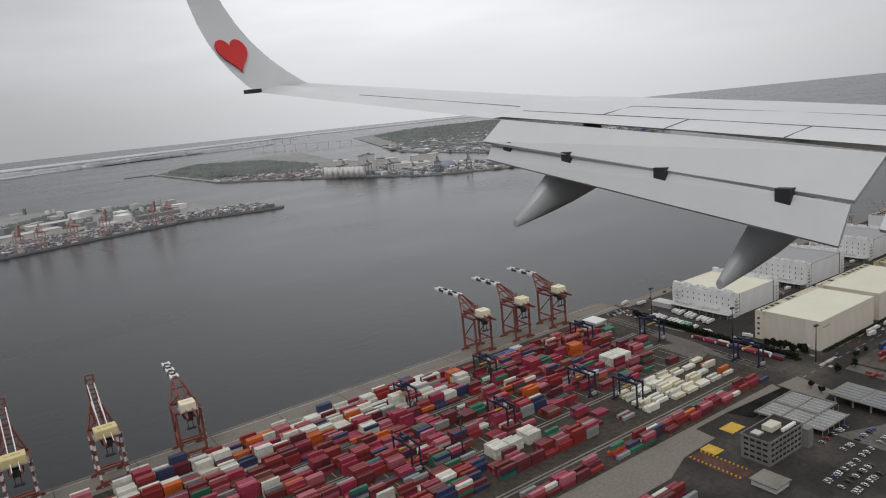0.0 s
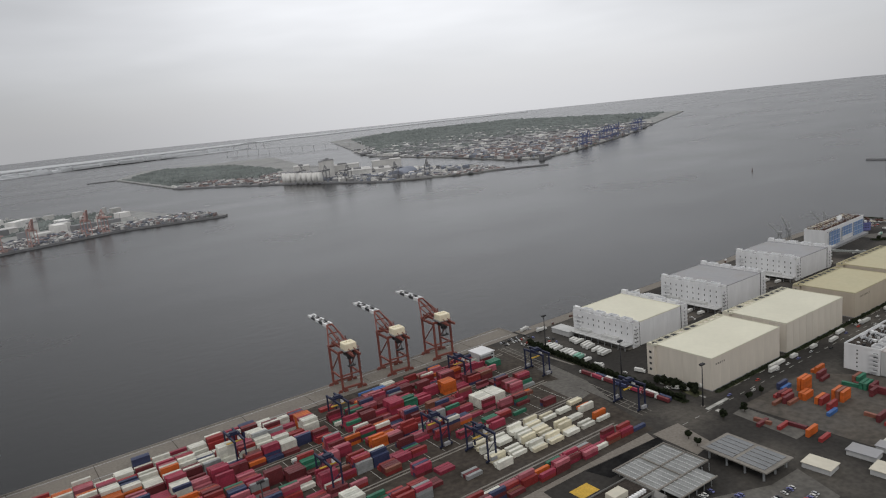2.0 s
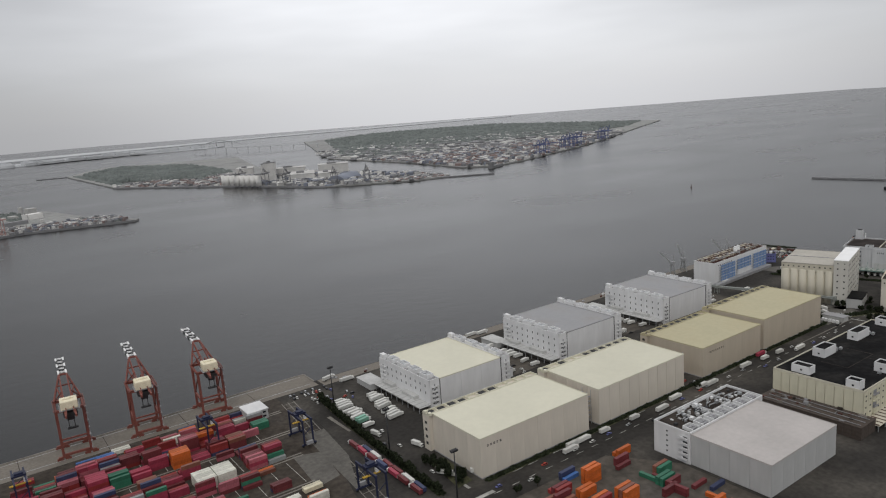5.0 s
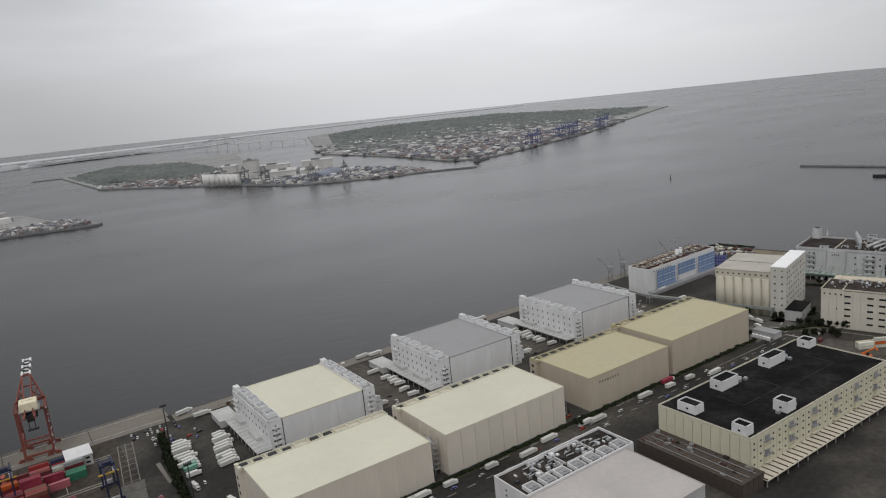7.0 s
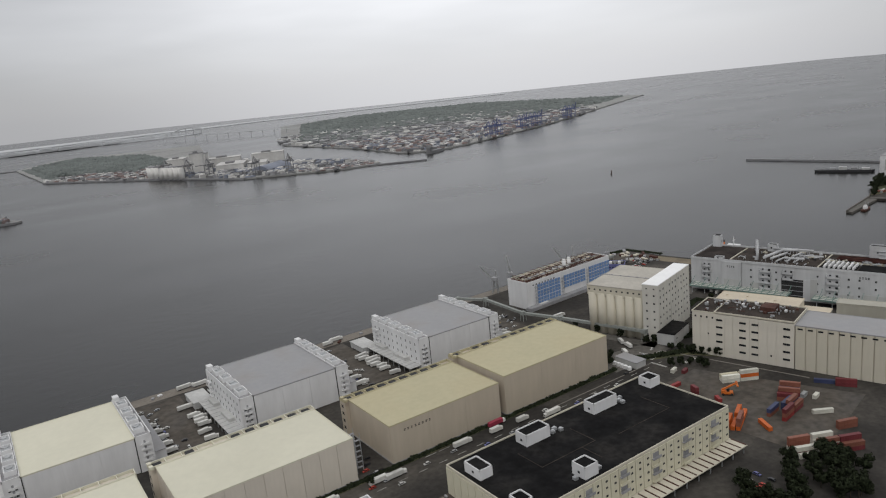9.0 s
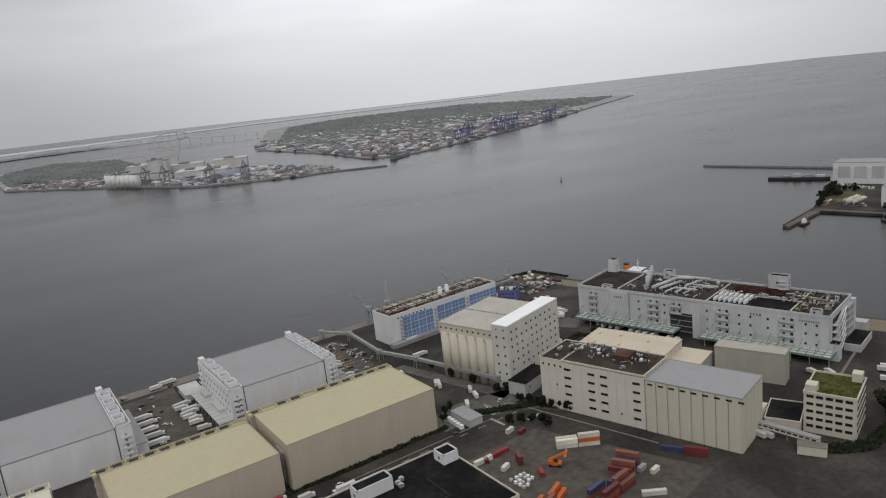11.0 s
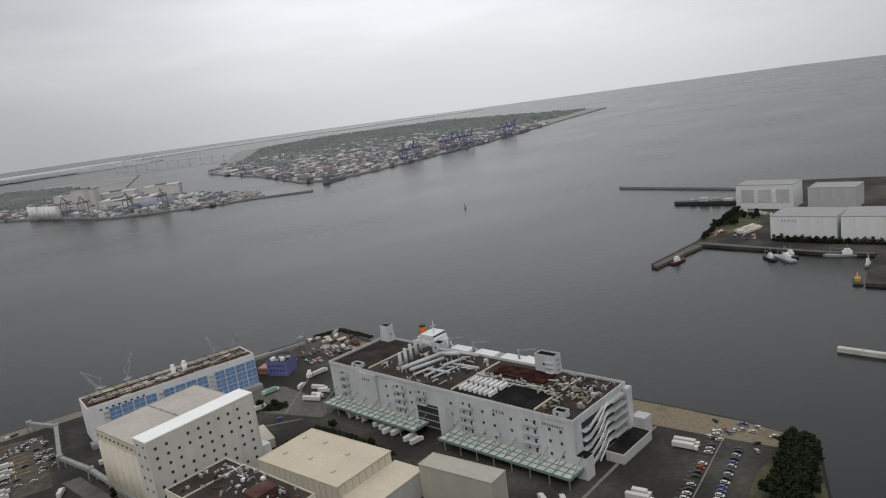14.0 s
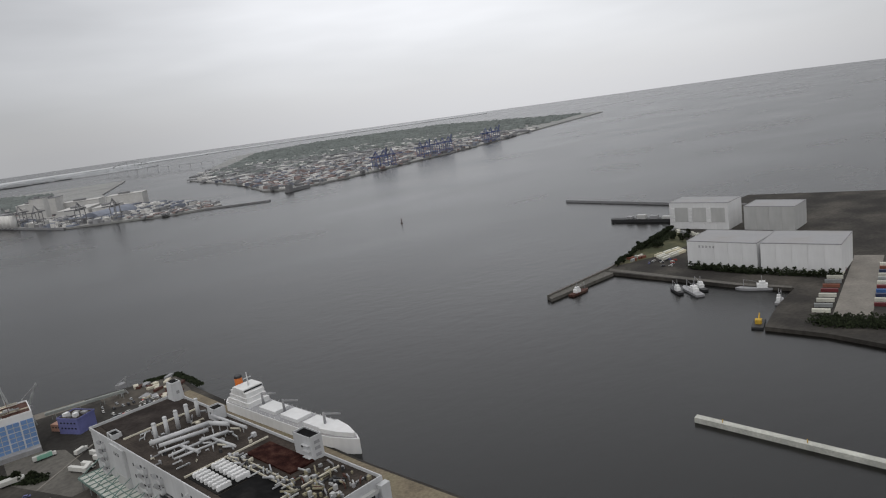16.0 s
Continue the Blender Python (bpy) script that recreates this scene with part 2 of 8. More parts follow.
M_OCHRE_WALL = surface("ochre_wall", (0.47, 0.41, 0.33), 0.75, vary=0.05, big=0.03, fine=0.3, streak=True)
M_WHITE_WALL = surface("white_wall", (0.68, 0.68, 0.685), 0.7, vary=0.06, big=0.04, fine=0.3, streak=True, per_object=0.02)
M_GREY_WALL = surface("grey_wall", (0.44, 0.44, 0.435), 0.75, vary=0.08, big=0.04, fine=0.3, streak=True)
M_BEIGE_WALL = surface("beige_wall", (0.55, 0.515, 0.425), 0.75, vary=0.06, big=0.04, fine=0.3, streak=True)
M_TAN_ROOF = surface("tan_roof", (0.54, 0.475, 0.375), 0.8, vary=0.06, big=0.05, fine=0.4)
M_DARK_ROOF = surface("dark_bitumen_roof", (0.013, 0.013, 0.0135), 0.95, vary=0.35, big=0.05, fine=0.3, tint=(0.02, 0.019, 0.018), spec=0.05)
M_GRAVEL_ROOF = surface("brown_gravel_roof", (0.045, 0.037, 0.032), 0.9, vary=0.4, big=0.08, fine=0.8, spec=0.1)
M_WINDOW = surface("window_glass", (0.02, 0.022, 0.025), 0.15, vary=0.1, big=0.3, fine=1, bump=0)
M_DARK = surface("dark_opening", (0.03, 0.03, 0.032), 0.8, vary=0.2, big=0.3, fine=1)
M_STEEL = surface("galvanised_steel", (0.42, 0.43, 0.44), 0.45, 0.5, vary=0.12, big=0.2, fine=1.2)
M_LORRY = surface("dusty_white_lorry", (0.58, 0.575, 0.55), 0.6, vary=0.1, big=0.15, fine=0.8, per_object=0.12)
M_WHITE = surface("white_paint", (0.72, 0.72, 0.72), 0.55, vary=0.07, big=0.15, fine=0.8, per_object=0.05)
M_GREY = surface("grey_paint", (0.28, 0.28, 0.29), 0.65, vary=0.12, big=0.15, fine=0.8)
M_RUST = surface("rusty_deck", (0.085, 0.034, 0.025), 0.9, vary=0.4, big=0.08, fine=0.6, tint=(0.065, 0.045, 0.036))
M_BLUE = surface("blue_panel", (0.14, 0.25, 0.47), 0.5, vary=0.08, big=0.1, fine=0.6, per_object=0.06)
M_VIOLET = surface("violet_blue_cladding", (0.13, 0.14, 0.32), 0.6, vary=0.1, big=0.1, fine=0.6)
M_CRANE = surface("crane_red", (0.205, 0.062, 0.046), 0.65, vary=0.25, big=0.1, fine=0.7, tint=(0.135, 0.05, 0.042))
M_HOUSE = surface("crane_house_cream", (0.74, 0.67, 0.50), 0.6, vary=0.1, big=0.2, fine=0.9)
M_YELLOWHOUSE = surface("crane_house_yellow", (0.60, 0.50, 0.26), 0.6, vary=0.1, big=0.2, fine=0.9)
M_BLACK = surface("black_paint", (0.03, 0.03, 0.032), 0.6, vary=0.15, big=0.3, fine=1)
M_RTG = surface("gantry_blue", (0.014, 0.018, 0.048), 0.6, vary=0.2, big=0.2, fine=1)
M_PANEL = surface("solar_panel", (0.13, 0.135, 0.14), 0.25, vary=0.1, big=0.1, fine=0.6)
M_YELLOW = surface("yellow_paint", (0.50, 0.31, 0.035), 0.7, vary=0.15, big=0.2, fine=0.8)
M_ORANGE = surface("orange_paint", (0.55, 0.14, 0.02), 0.6, vary=0.12, big=0.2, fine=0.8)
M_RED = surface("red_paint", (0.42, 0.05, 0.03), 0.6, vary=0.15, big=0.2, fine=0.8)
M_TYRE = surface("tyre", (0.02, 0.02, 0.02), 0.9, vary=0.2, big=1, fine=3)
M_ROOFGREEN = surface("roof_garden", (0.055, 0.065, 0.018), 0.95, vary=0.45, big=0.25, fine=0.9, tint=(0.07, 0.06, 0.025), spec=0.05)
# Far colours have haze painted in: paler and greyer than the surfaces themselves.
M_FARLAND = surface("far_ground_hazed", (0.27, 0.268, 0.265), 0.95, vary=0.25, big=0.006, fine=0.04, tint=(0.21, 0.215, 0.205))
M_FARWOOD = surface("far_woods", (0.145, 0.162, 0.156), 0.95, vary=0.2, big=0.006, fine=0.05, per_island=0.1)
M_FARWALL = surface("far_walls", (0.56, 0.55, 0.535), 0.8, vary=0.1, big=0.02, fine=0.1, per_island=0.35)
M_FARDARK = surface("far_roofs_hazed", (0.22, 0.22, 0.228), 0.8, vary=0.1, big=0.02, fine=0.1, per_island=0.4)
M_FARRED = surface("far_red_hazed", (0.25, 0.19, 0.18), 0.8, vary=0.1, big=0.02, fine=0.1, per_island=0.3)
M_FARBLUE = surface("far_blue_hazed", (0.17, 0.185, 0.225), 0.8, vary=0.1, big=0.02, fine=0.1, per_island=0.3)
# Near-sky grey that stands in for haze on the horizon.
M_HAZE_PAINT = surface("painted_haze", (0.48, 0.49, 0.505), 1.0, vary=0.1, big=0.003, fine=0.02)
BOX_COLOURS = [("red", (0.25, 0.03, 0.029)), ("maroon", (0.135, 0.026, 0.03)), ("magenta", (0.30, 0.036, 0.066)), ("white", (0.62, 0.61, 0.54)),
               ("navy", (0.035, 0.045, 0.10)), ("blue", (0.05, 0.13, 0.34)), ("green", (0.03, 0.15, 0.09)), ("orange", (0.50, 0.11, 0.02)),
               ("grey", (0.27, 0.28, 0.28)), ("brown", (0.20, 0.075, 0.05)), ("cream", (0.60, 0.55, 0.41)), ("pink", (0.38, 0.11, 0.135))]
M_BOX = {k: surface("container_" + k, c, 0.55, vary=0.12, big=0.3, fine=1.0, per_object=0.18, per_island=0.18) for k, c in BOX_COLOURS}

# ---- setting: water, land, roads ----
bm = bmesh.new()
bx(bm, -9000, -9000, -9, 11000, 11000, -3)
solid("water", bm, M_WATER, "dull grey harbour water with faint ripples", "water", kind="structure")


def flat(name, pts, z0, z1, material, label="", category="", kind="structure", taper=0.0):
    b = bmesh.new()
    prism(b, pts, z0, z1, taper)
    return solid(name, b, material, label, category, kind=kind)


MAIN = [(-900, 585), (630, 585), (631, 563), (1255, 562), (1322, 558), (1326, 510), (1366, 300), (1384, 231), (1393, 193), (1396, 160), (1382, 143), (1336, 112), (1330, -500), (-900, -500)]
flat("ground", MAIN, -8, 0, M_ASPHALT, "dark worn asphalt ground of the docklands", "ground")
# quay apron with its sea wall cap and crane rails
flat("pavement_quay", [(-900, 584.6), (629.6, 584.6), (629.6, 552), (-900, 552)], -0.2, 0.06, M_QUAY, "brown-grey concrete quay apron", "quay")
flat("pavement_shore", [(633, 562.5), (1254, 561.5), (1254, 549), (633, 547)], -0.2, 0.05, M_QUAY, "stained concrete waterfront strip", "quay")
flat("pavement_east", [(1321, 508), (1364, 302), (1382, 231), (1391, 193), (1394, 163), (1378, 164), (1366, 198), (1354, 238), (1344, 300), (1304, 506)], -0.2, 0.05, M_EARTH, "sandy brown strip along the water", "quay")
for k in range(16):
    x = -280 + 57 * k
    flat("quay_joint", [(x, 584), (x + 0.5, 584), (x + 0.5, 553), (x, 553)], 0.05, 0.075, M_YARD, "dark joint in the apron", "joint")
bm = bmesh.new()
bx(bm, -900, 584.2, -0.5, 630, 585.6, 0.45)
bx(bm, 629.4, 563, -0.5, 630.8, 584.2, 0.45)
solid("trim_quay_edge", bm, M_CONC, "pale concrete kerb on the quay edge", "kerb", kind="structure")
bm = bmesh.new()
for y in (581.2, 559.2):
    bx(bm, -900, y - 0.25, 0, 625, y + 0.25, 0.14)
solid("crane_rail", bm, M_STEEL, "worn steel crane rails let into the quay", "rail", kind="structure")
# worn container yard, roads, lots
flat("ground_yard", [(-900, 551.5), (590, 551.5), (590, 470), (556, 326), (-900, 326)], -0.2, 0.05, M_YARD, "oily brown asphalt of the container yard", "ground")
for y in (404, 445, 484, 523.5, 350):
    for dy in (-1.7, 1.7):
        flat("pavement_runway", [(-100, y + dy - 0.7), (556 + (y - 404) * 0.22, y + dy - 0.7), (556 + (y - 404) * 0.22, y + dy + 0.7), (-100, y + dy + 0.7)], 0.0, 0.08, M_CONC, "pale concrete runway for yard gantries", "runway")
for x in (567.5, 572.5, 577.5):
    flat("road_marking", [(x, 345), (x + 0.5, 345), (x + 21.5, 536), (x + 20.8, 536)], 0.0, 0.085, M_CONC, "worn pale lane line", "marking")
bm = bmesh.new()
for k in range(22):
    x, y = 569 + 0.96 * k, 352 + 8.6 * k
    bx(bm, x, y, 0.02, x + 9.4, y + 0.5, 0.08)
solid("bay_ticks", bm, M_CONC, "worn pale cross bars between the lane lines", "marking", kind="structure")
flat("pavement_lot", [(553, 396), (571, 400), (577, 438), (558, 446)], -0.2, 0.07, M_YARD2, "dusty brown patch beside the lanes", "lot")
flat("pavement_lot", [(604.4, 486), (607.4, 486), (607.4, 452), (605.4, 452)], -0.2, 0.09, M_CONC, "narrow pale concrete island", "lot")
flat("road_main", [(552, 303), (1112, 306), (1112, 326), (552, 325)], -0.2, 0.055, M_ASPHALT, "straight grey access road between warehouses", "road")
flat("road_cross", [(586, 326), (604, 326), (612, 545), (599, 545)], -0.2, 0.06, M_ASPHALT, "wide grey road beside the container yard", "road")
for x0 in range(560, 1100, 14):
    flat("road_marking", [(x0, 314.6), (x0 + 6, 314.6), (x0 + 6, 315.0), (x0, 315.0)], 0.0, 0.075, M_LINE, "short white lane dash", "marking")
for x0, y0, x1, y1 in ((622, 330, 624, 372), (606, 316, 632, 319), (608, 309, 612, 312), (1068, 330, 1076, 334), (1082, 326, 1100, 329)):
    flat("road_marking", [(x0, y0), (x1, y0), (x1, y1), (x0, y1)], 0.0, 0.08, M_LINE, "white road marking", "marking")
for x0 in (655, 668, 690, 760, 775, 800, 880, 890):
    flat("road_marking", [(x0, 326.2), (x0 + 8, 326.2), (x0 + 8, 326.6), (x0, 326.6)], 0.0, 0.08, M_LINE, "white road marking", "marking")
# yard bay lines
bm = bmesh.new()
for y0, y1 in ((408, 440), (487, 520), (449, 481)):
    for k in range(40):
        x = 40 + 13.1 * k
        bx(bm, x - 0.2, y0, 0.02, x + 0.2, y1, 0.085)
solid("bay_lines", bm, M_LINE, "faded painted bay lines", "marking", kind="structure")
M_YARD3 = surface("dusty_lot_concrete", (0.085, 0.073, 0.06), 0.95, vary=0.4, big=0.03, fine=0.2, tint=(0.05, 0.046, 0.042))
flat("verge_point", [(1300, 136), (1350, 158), (1394, 163), (1381, 144), (1335, 113), (1300, 100)], -0.2, 0.07, M_GRASS, "dark rough grass by the water", "verge")
for pts in ([(1081.5, 322), (1098.5, 323.6), (1098.5, 326.4), (1081.5, 324.8)], [(1093, 300), (1105, 300.2), (1105, 303), (1093, 302.8)], [(1076.6, 319.5), (1078.4, 319.6), (1079.4, 306.4), (1077.6, 306.3)], [(1086, 338), (1087.2, 338.4), (1090, 329), (1088.8, 328.6)]):
    flat("road_marking", pts, 0.0, 0.11, M_LINE, "broad white stop line", "marking")
for pts in ([(978, 318.4), (1076, 318.4), (1076, 319.1), (978, 319.1)], [(1100.3, 327), (1101.2, 327.2), (1125.4, 226.6), (1124.5, 226.4)], [(1182.5, 423.6), (1195, 412.4), (1205, 408.4), (1218, 402.8), (1218.3, 403.6), (1205.4, 409.4), (1195.6, 413.4), (1183.2, 424.4)], [(1212.4, 421.3), (1213.4, 420.7), (1252.4, 468.4), (1251.4, 469)]):
    flat("trim_kerb", pts, 0.0, 0.25, M_CONC, "pale concrete kerb of the road", "kerb")
for k in range(9):
    flat("road_marking", [(1050 + 3.2 * k, 470), (1050.4 + 3.2 * k, 470), (1050.4 + 3.2 * k, 500), (1050 + 3.2 * k, 500)] if k < 2 else [(1052, 462 + 7 * k), (1062, 462 + 7 * k), (1062, 462.4 + 7 * k), (1052, 462.4 + 7 * k)], 0.0, 0.06, M_YELLOW, "worn yellow parking line", "marking")
for k in range(22):
    t = k / 21
    flat("road_marking", [(1290 + 80 * t, 160.5 + 32 * t), (1290.2 + 80 * t, 160.6 + 32 * t), (1288.2 + 80 * t, 165.4 + 32 * t), (1288.0 + 80 * t, 165.3 + 32 * t)], 0.0, 0.07, M_CONC, "worn white parking line", "marking")
# pads and paved lots near the office
for pts, m, lab in (
    ([(290, 326), (548, 325), (545, 316.5), (481, 321), (445, 321), (443, 304), (423, 303), (406, 302), (380, 292), (290, 292)], M_QUAY, "brownish concrete service road"),
    ([(481, 320), (548, 316), (545, 304), (486, 303)], M_DARK_ROOF, "fresh black asphalt lot"),
    ([(549, 321), (574, 319), (566, 286), (546, 283)], M_QUAY, "brownish concrete apron before the gate"),
    ([(500, 252), (545, 232), (572, 231), (560, 200), (500, 190)], M_YARD2, "stained concrete forecourt"),
    ([(1252, 199), (1270, 201), (1276, 191), (1258, 190)], M_RUST, "reddish brown patched paving"),
    ([(570, 372), (588, 420), (594, 470), (578, 470)], M_YARD2, "dusty worn strip beside the lanes"),
    ([(612, 300), (626, 301), (622, 250), (606, 250)], M_YARD2, "dusty verge before the lot"),
    ([(456, 310), (471, 310), (471, 299), (456, 299)], M_YELLOW, "yellow painted pad"),
    ([(423, 302), (433, 302), (433, 290), (423, 290)], M_YELLOW, "yellow painted pad"),
    ([(408, 301), (422, 300), (422, 262), (407, 262)], M_RUST, "brown lot with yellow bollards"),
    ([(628, 303), (712, 301), (738, 262), (738, 190), (628, 205)], M_YARD3, "stained concrete container lot"),
    ([(1026, 288), (1088, 290), (1124, 190), (1034, 172)], M_YARD3, "stained concrete container lot"),
):
    flat("pavement_lot", pts, -0.2, 0.09, m, lab, "lot")
for pts in ([(603.5, 335), (609, 335), (613, 450), (619, 526), (615, 526), (608, 450)], [(636, 326.8), (1050, 328), (1050, 331), (636, 331)], [(618, 335), (630, 336), (634, 372), (624, 372)], [(1072, 338), (1112, 320), (1180, 195), (1172, 192), (1108, 308), (1060, 334)]):
    flat("verge", pts, -0.2, 0.1, M_GRASS, "weedy planted verge", "verge")

# white kerb lines of the east lot
for pts in ([(1356, 224.5), (1357, 223), (1290, 205), (1289, 206.5)], [(1289, 206.5), (1290, 205), (1266, 198.5), (1265, 200)], [(1371, 190), (1371.5, 189.5), (1290, 157), (1289.6, 157.5)]):
    flat("trim_kerb", pts, 0.0, 0.3, M_CONC, "pale concrete kerb of the lot", "kerb")

flat("pavement_point", [(1262, 556), (1320, 552), (1322, 508), (1296, 505), (1268, 524)], -0.2, 0.07, M_YARD3, "bare dusty ground at the point", "ground")
for pts in ([(1166, 398), (1190, 420), (1189, 421.5), (1165, 399.5)],):
    flat("trim_kerb", pts, 0.0, 0.4, M_CONC, "pale concrete kerb of the yard", "kerb")

for pts, m, lab in (([(1046, 346), (1074, 353), (1112, 346), (1106, 318), (1085, 312), (1048, 318)], M_YARD2, "worn grey concrete yard"), ([(1040, 542), (1074, 534), (1071, 440), (1042, 440)], M_YARD3, "dusty brown parking yard"), ([(1076, 440), (1086, 440), (1112, 340), (1102, 336)], M_YARD2, "worn grey access road"), ([(752, 540), (792, 545), (790, 446), (754, 446)], M_YARD3, "dusty brown dock yard"), ([(897, 540), (936, 545), (934, 446), (899, 446)], M_YARD3, "dusty brown dock yard"), ([(1196, 500), (1232, 470), (1246, 400), (1228, 395), (1200, 440)], M_YARD2, "worn grey concrete yard")):
    flat("pavement_lot", pts, -0.2, 0.035, m, lab, "lot")

# ---- container terminal ----
def container_mesh(colour, length):
    """A corrugated steel box: one skin pressed in and out between the corner frames."""
    b = bmesh.new()
    w, h = 2.44, 2.6
    n = int(length / 0.95)
    stops = [(-length / 2, 0.0), (-length / 2 + 0.2, 0.0)]
    for k in range(n):
        x, d = -length / 2 + 0.24 + (length - 0.48) * k / n, (length - 0.48) / n
        stops += [(x, 0.07), (x + d * 0.3, 0.07), (x + d * 0.4, 0.015), (x + d * 0.92, 0.015)]
    stops += [(length / 2 - 0.2, 0.0), (length / 2, 0.0)]
    rings = []
    for x, i in stops:
        rings.append([b.verts.new(p) for p in ((x, -w / 2 + i, i * 0.3), (x, w / 2 - i, i * 0.3), (x, w / 2 - i, h - i * 0.6), (x, -w / 2 + i, h - i * 0.6))])
    for p, q in zip(rings, rings[1:]):
        for k in range(4):
            b.faces.new((p[k], p[(k + 1) % 4], q[(k + 1) % 4], q[k]))
    ends = [b.faces.new(rings[0]), b.faces.new(rings[-1])]
    bmesh.ops.recalc_face_normals(b, faces=b.faces)
    inner = bmesh.ops.inset_individual(b, faces=ends, thickness=0.16, depth=-0.08)
    return mesh_of("container", b, M_BOX[colour])


CONTAINERS = {(c, n): container_mesh(c, n) for c, _ in BOX_COLOURS for n in (12.19, 6.06)}
BOX_LABELS = {"red": "red", "maroon": "dark maroon", "magenta": "pinkish magenta", "white": "off-white refrigerated", "navy": "dark navy", "blue": "bright blue", "green": "deep green",
              "orange": "bright orange", "grey": "light grey", "brown": "rust-brown", "cream": "cream", "pink": "faded pink"}


def container(colour, x, y, z=0.0, length=12.19, rz=0, group="container yard"):
    ob = new("shipping_container", CONTAINERS[colour, length])
    ob.matrix_basis = WORLD @ pose(x, y, z, 0, 0, rz)
    where = "stacked on others" if z > 1 else "standing on the asphalt"
    return tagged(ob, f"{BOX_LABELS[colour]} corrugated steel shipping container {where}", "container", group)


def colour_pick(r, mood):
    table = {"mixed": "red magenta red maroon magenta navy white maroon green grey brown red maroon magenta pink navy maroon".split(),
             "reds": "red magenta maroon red pink magenta maroon navy brown red maroon magenta red magenta white maroon navy red pink magenta maroon grey orange green red magenta maroon pink".split(),
             "front": "white red white magenta navy white maroon red white grey white maroon orange white pink white".split(),
             "white": "white white white cream white cream".split(),
             "orange": "orange orange orange red brown green".split()}
    return r.choice(table[mood])


# bands of stacked bays: y of the first row, rows, x from, x to, share of blocks filled, most tiers, mood
BANDS = [(535.5, 4, 70, 395, 0.98, 4, "front"), (529.0, 6, 398, 465, 0.30, 1, "mixed"), (528.0, 5, 467, 560, 0.80, 2, "reds"),
         (505.5, 9, 70, 395, 0.9, 4, "front"), (504.5, 6, 395, 575, 0.85, 3, "reds"), (487.0, 5, 70, 395, 0.88, 3, "reds"), (487.0, 5, 397, 565, 0.74, 3, "reds"),
         (447.5, 6, 70, 395, 0.85, 3, "reds"), (447.5, 6, 397, 560, 0.82, 3, "reds"), (466.0, 5, 70, 560, 0.8, 3, "reds"),
         (409.0, 5, 70, 330, 0.80, 3, "mixed"), (409.0, 5, 332, 548, 0.34, 2, "reds"), (425.0, 6, 70, 545, 0.66, 3, "reds"),
         (366.0, 6, 70, 300, 0.80, 3, "mixed"), (366.0, 6, 302, 440, 0.58, 3, "reds"), (384.0, 6, 70, 430, 0.58, 3, "mixed")]
r = random.Random(11)
loose, joined = [], []
for y0, rows, x0, x1, share, tiers, mood in BANDS:
    bays = int((x1 - x0) / 13.1)
    for i in range(bays):
        x = x0 + 6.5 + 13.1 * i
        j = 0
        while j < rows:
            wide = min(rows - j, r.choice((1, 2, 2, 3, 3, 4)))
            top = r.choice({1: (1,), 2: (1, 2, 2), 3: (1, 2, 3, 3, 4), 4: (2, 3, 3, 4, 4, 5)}[tiers])
            run = colour_pick(r, mood)
            pure = 0.92 if run in ("white", "orange", "blue") else 0.62
            halves = r.random() < 0.1
            if r.random() < share:
                for m in range(wide):
                    n = max(1, top - (r.random() < 0.22))
                    shift = r.uniform(-0.25, 0.25)
                    for k in range(n):
                        c = run if r.random() < pure else colour_pick(r, mood)
                        y = y0 + 2.72 * (j + m)
                        for dx in ((-3.1, 3.1) if halves else (0,)):
                            joined.append((c, x + dx + shift, y, 2.6 * k, 6.06 if halves else 12.19))
            j += wide
# the loose field of white reefers, and the long red row beside the service road
for i in range(7):
    for j in range(8):
        x, y = 449 + 15.8 * i + 0.9 * j, 361.5 + 4.9 * j
        if x > 553 - 0.1 * j or r.random() < (0.16 if i < 5 else 0.5):
            continue
        c = colour_pick(r, "white") if i < 6 or r.random() < 0.6 else "orange"
        for k in range(1 + (r.random() < 0.3)):
            loose.append((c, x, y, 2.6 * k, 12.19))
        if r.random() < 0.2:
            loose.append((colour_pick(r, "white"), x, y + 2.5, 0, 12.19))
for i in range(20):
    for j in range(4):
        x, y = 302 + 13 * i, 330.5 + 2.8 * j
        if r.random() < 0.8 and not (i > 17 and j > 2):
            for k in range(r.choice((1, 2, 2, 3))):
                (loose if i > 13 else joined).append((colour_pick(r, "reds"), x, y, 2.6 * k, 12.19))
for i in range(9):
    for j in range(6):
        if r.random() < 0.75:
            for k in range(r.choice((1, 2, 3))):
                joined.append((colour_pick(r, "mixed"), 262 + 13 * i, 268 + 2.8 * j, 2.6 * k, 12.19))
# two big white paired stacks, blue loads at the quay side
for x in (499, 511.8):
    for j in range(6):
        for k in range(3):
            loose.append(("white", x, 443 + 2.7 * j, 2.6 * k + 0.0, 12.19))
for x, y in ((443, 541), (455.5, 541), (455.5, 538), (467, 545), (467, 541.5)):
    loose.append(("blue" if x < 460 else "white", x, y, 0, 12.19))
taken = [(499, 443, 25, 20), (449, 541, 30, 12), (331, 389, 46, 12)]
joined = [q for q in joined if not any(abs(q[1] - a - 6) < w / 2 + 6 and abs(q[2] - b - 6) < h / 2 + 3 for a, b, w, h in taken)]
for x in (322, 335, 352):
    for j in range(5):
        for k in range(3 if x != 335 or j < 3 else 2):
            joined.append(("white", x, 389 + 2.7 * j, 2.6 * k, 12.19))
near = sorted(joined, key=lambda q: (q[2] > 485, -q[1]))[: max(0, 58 - len(loose))]
joined += loose[58:]
for q in loose[:58] + near:
    container(*q)
chosen = set(map(id, near))
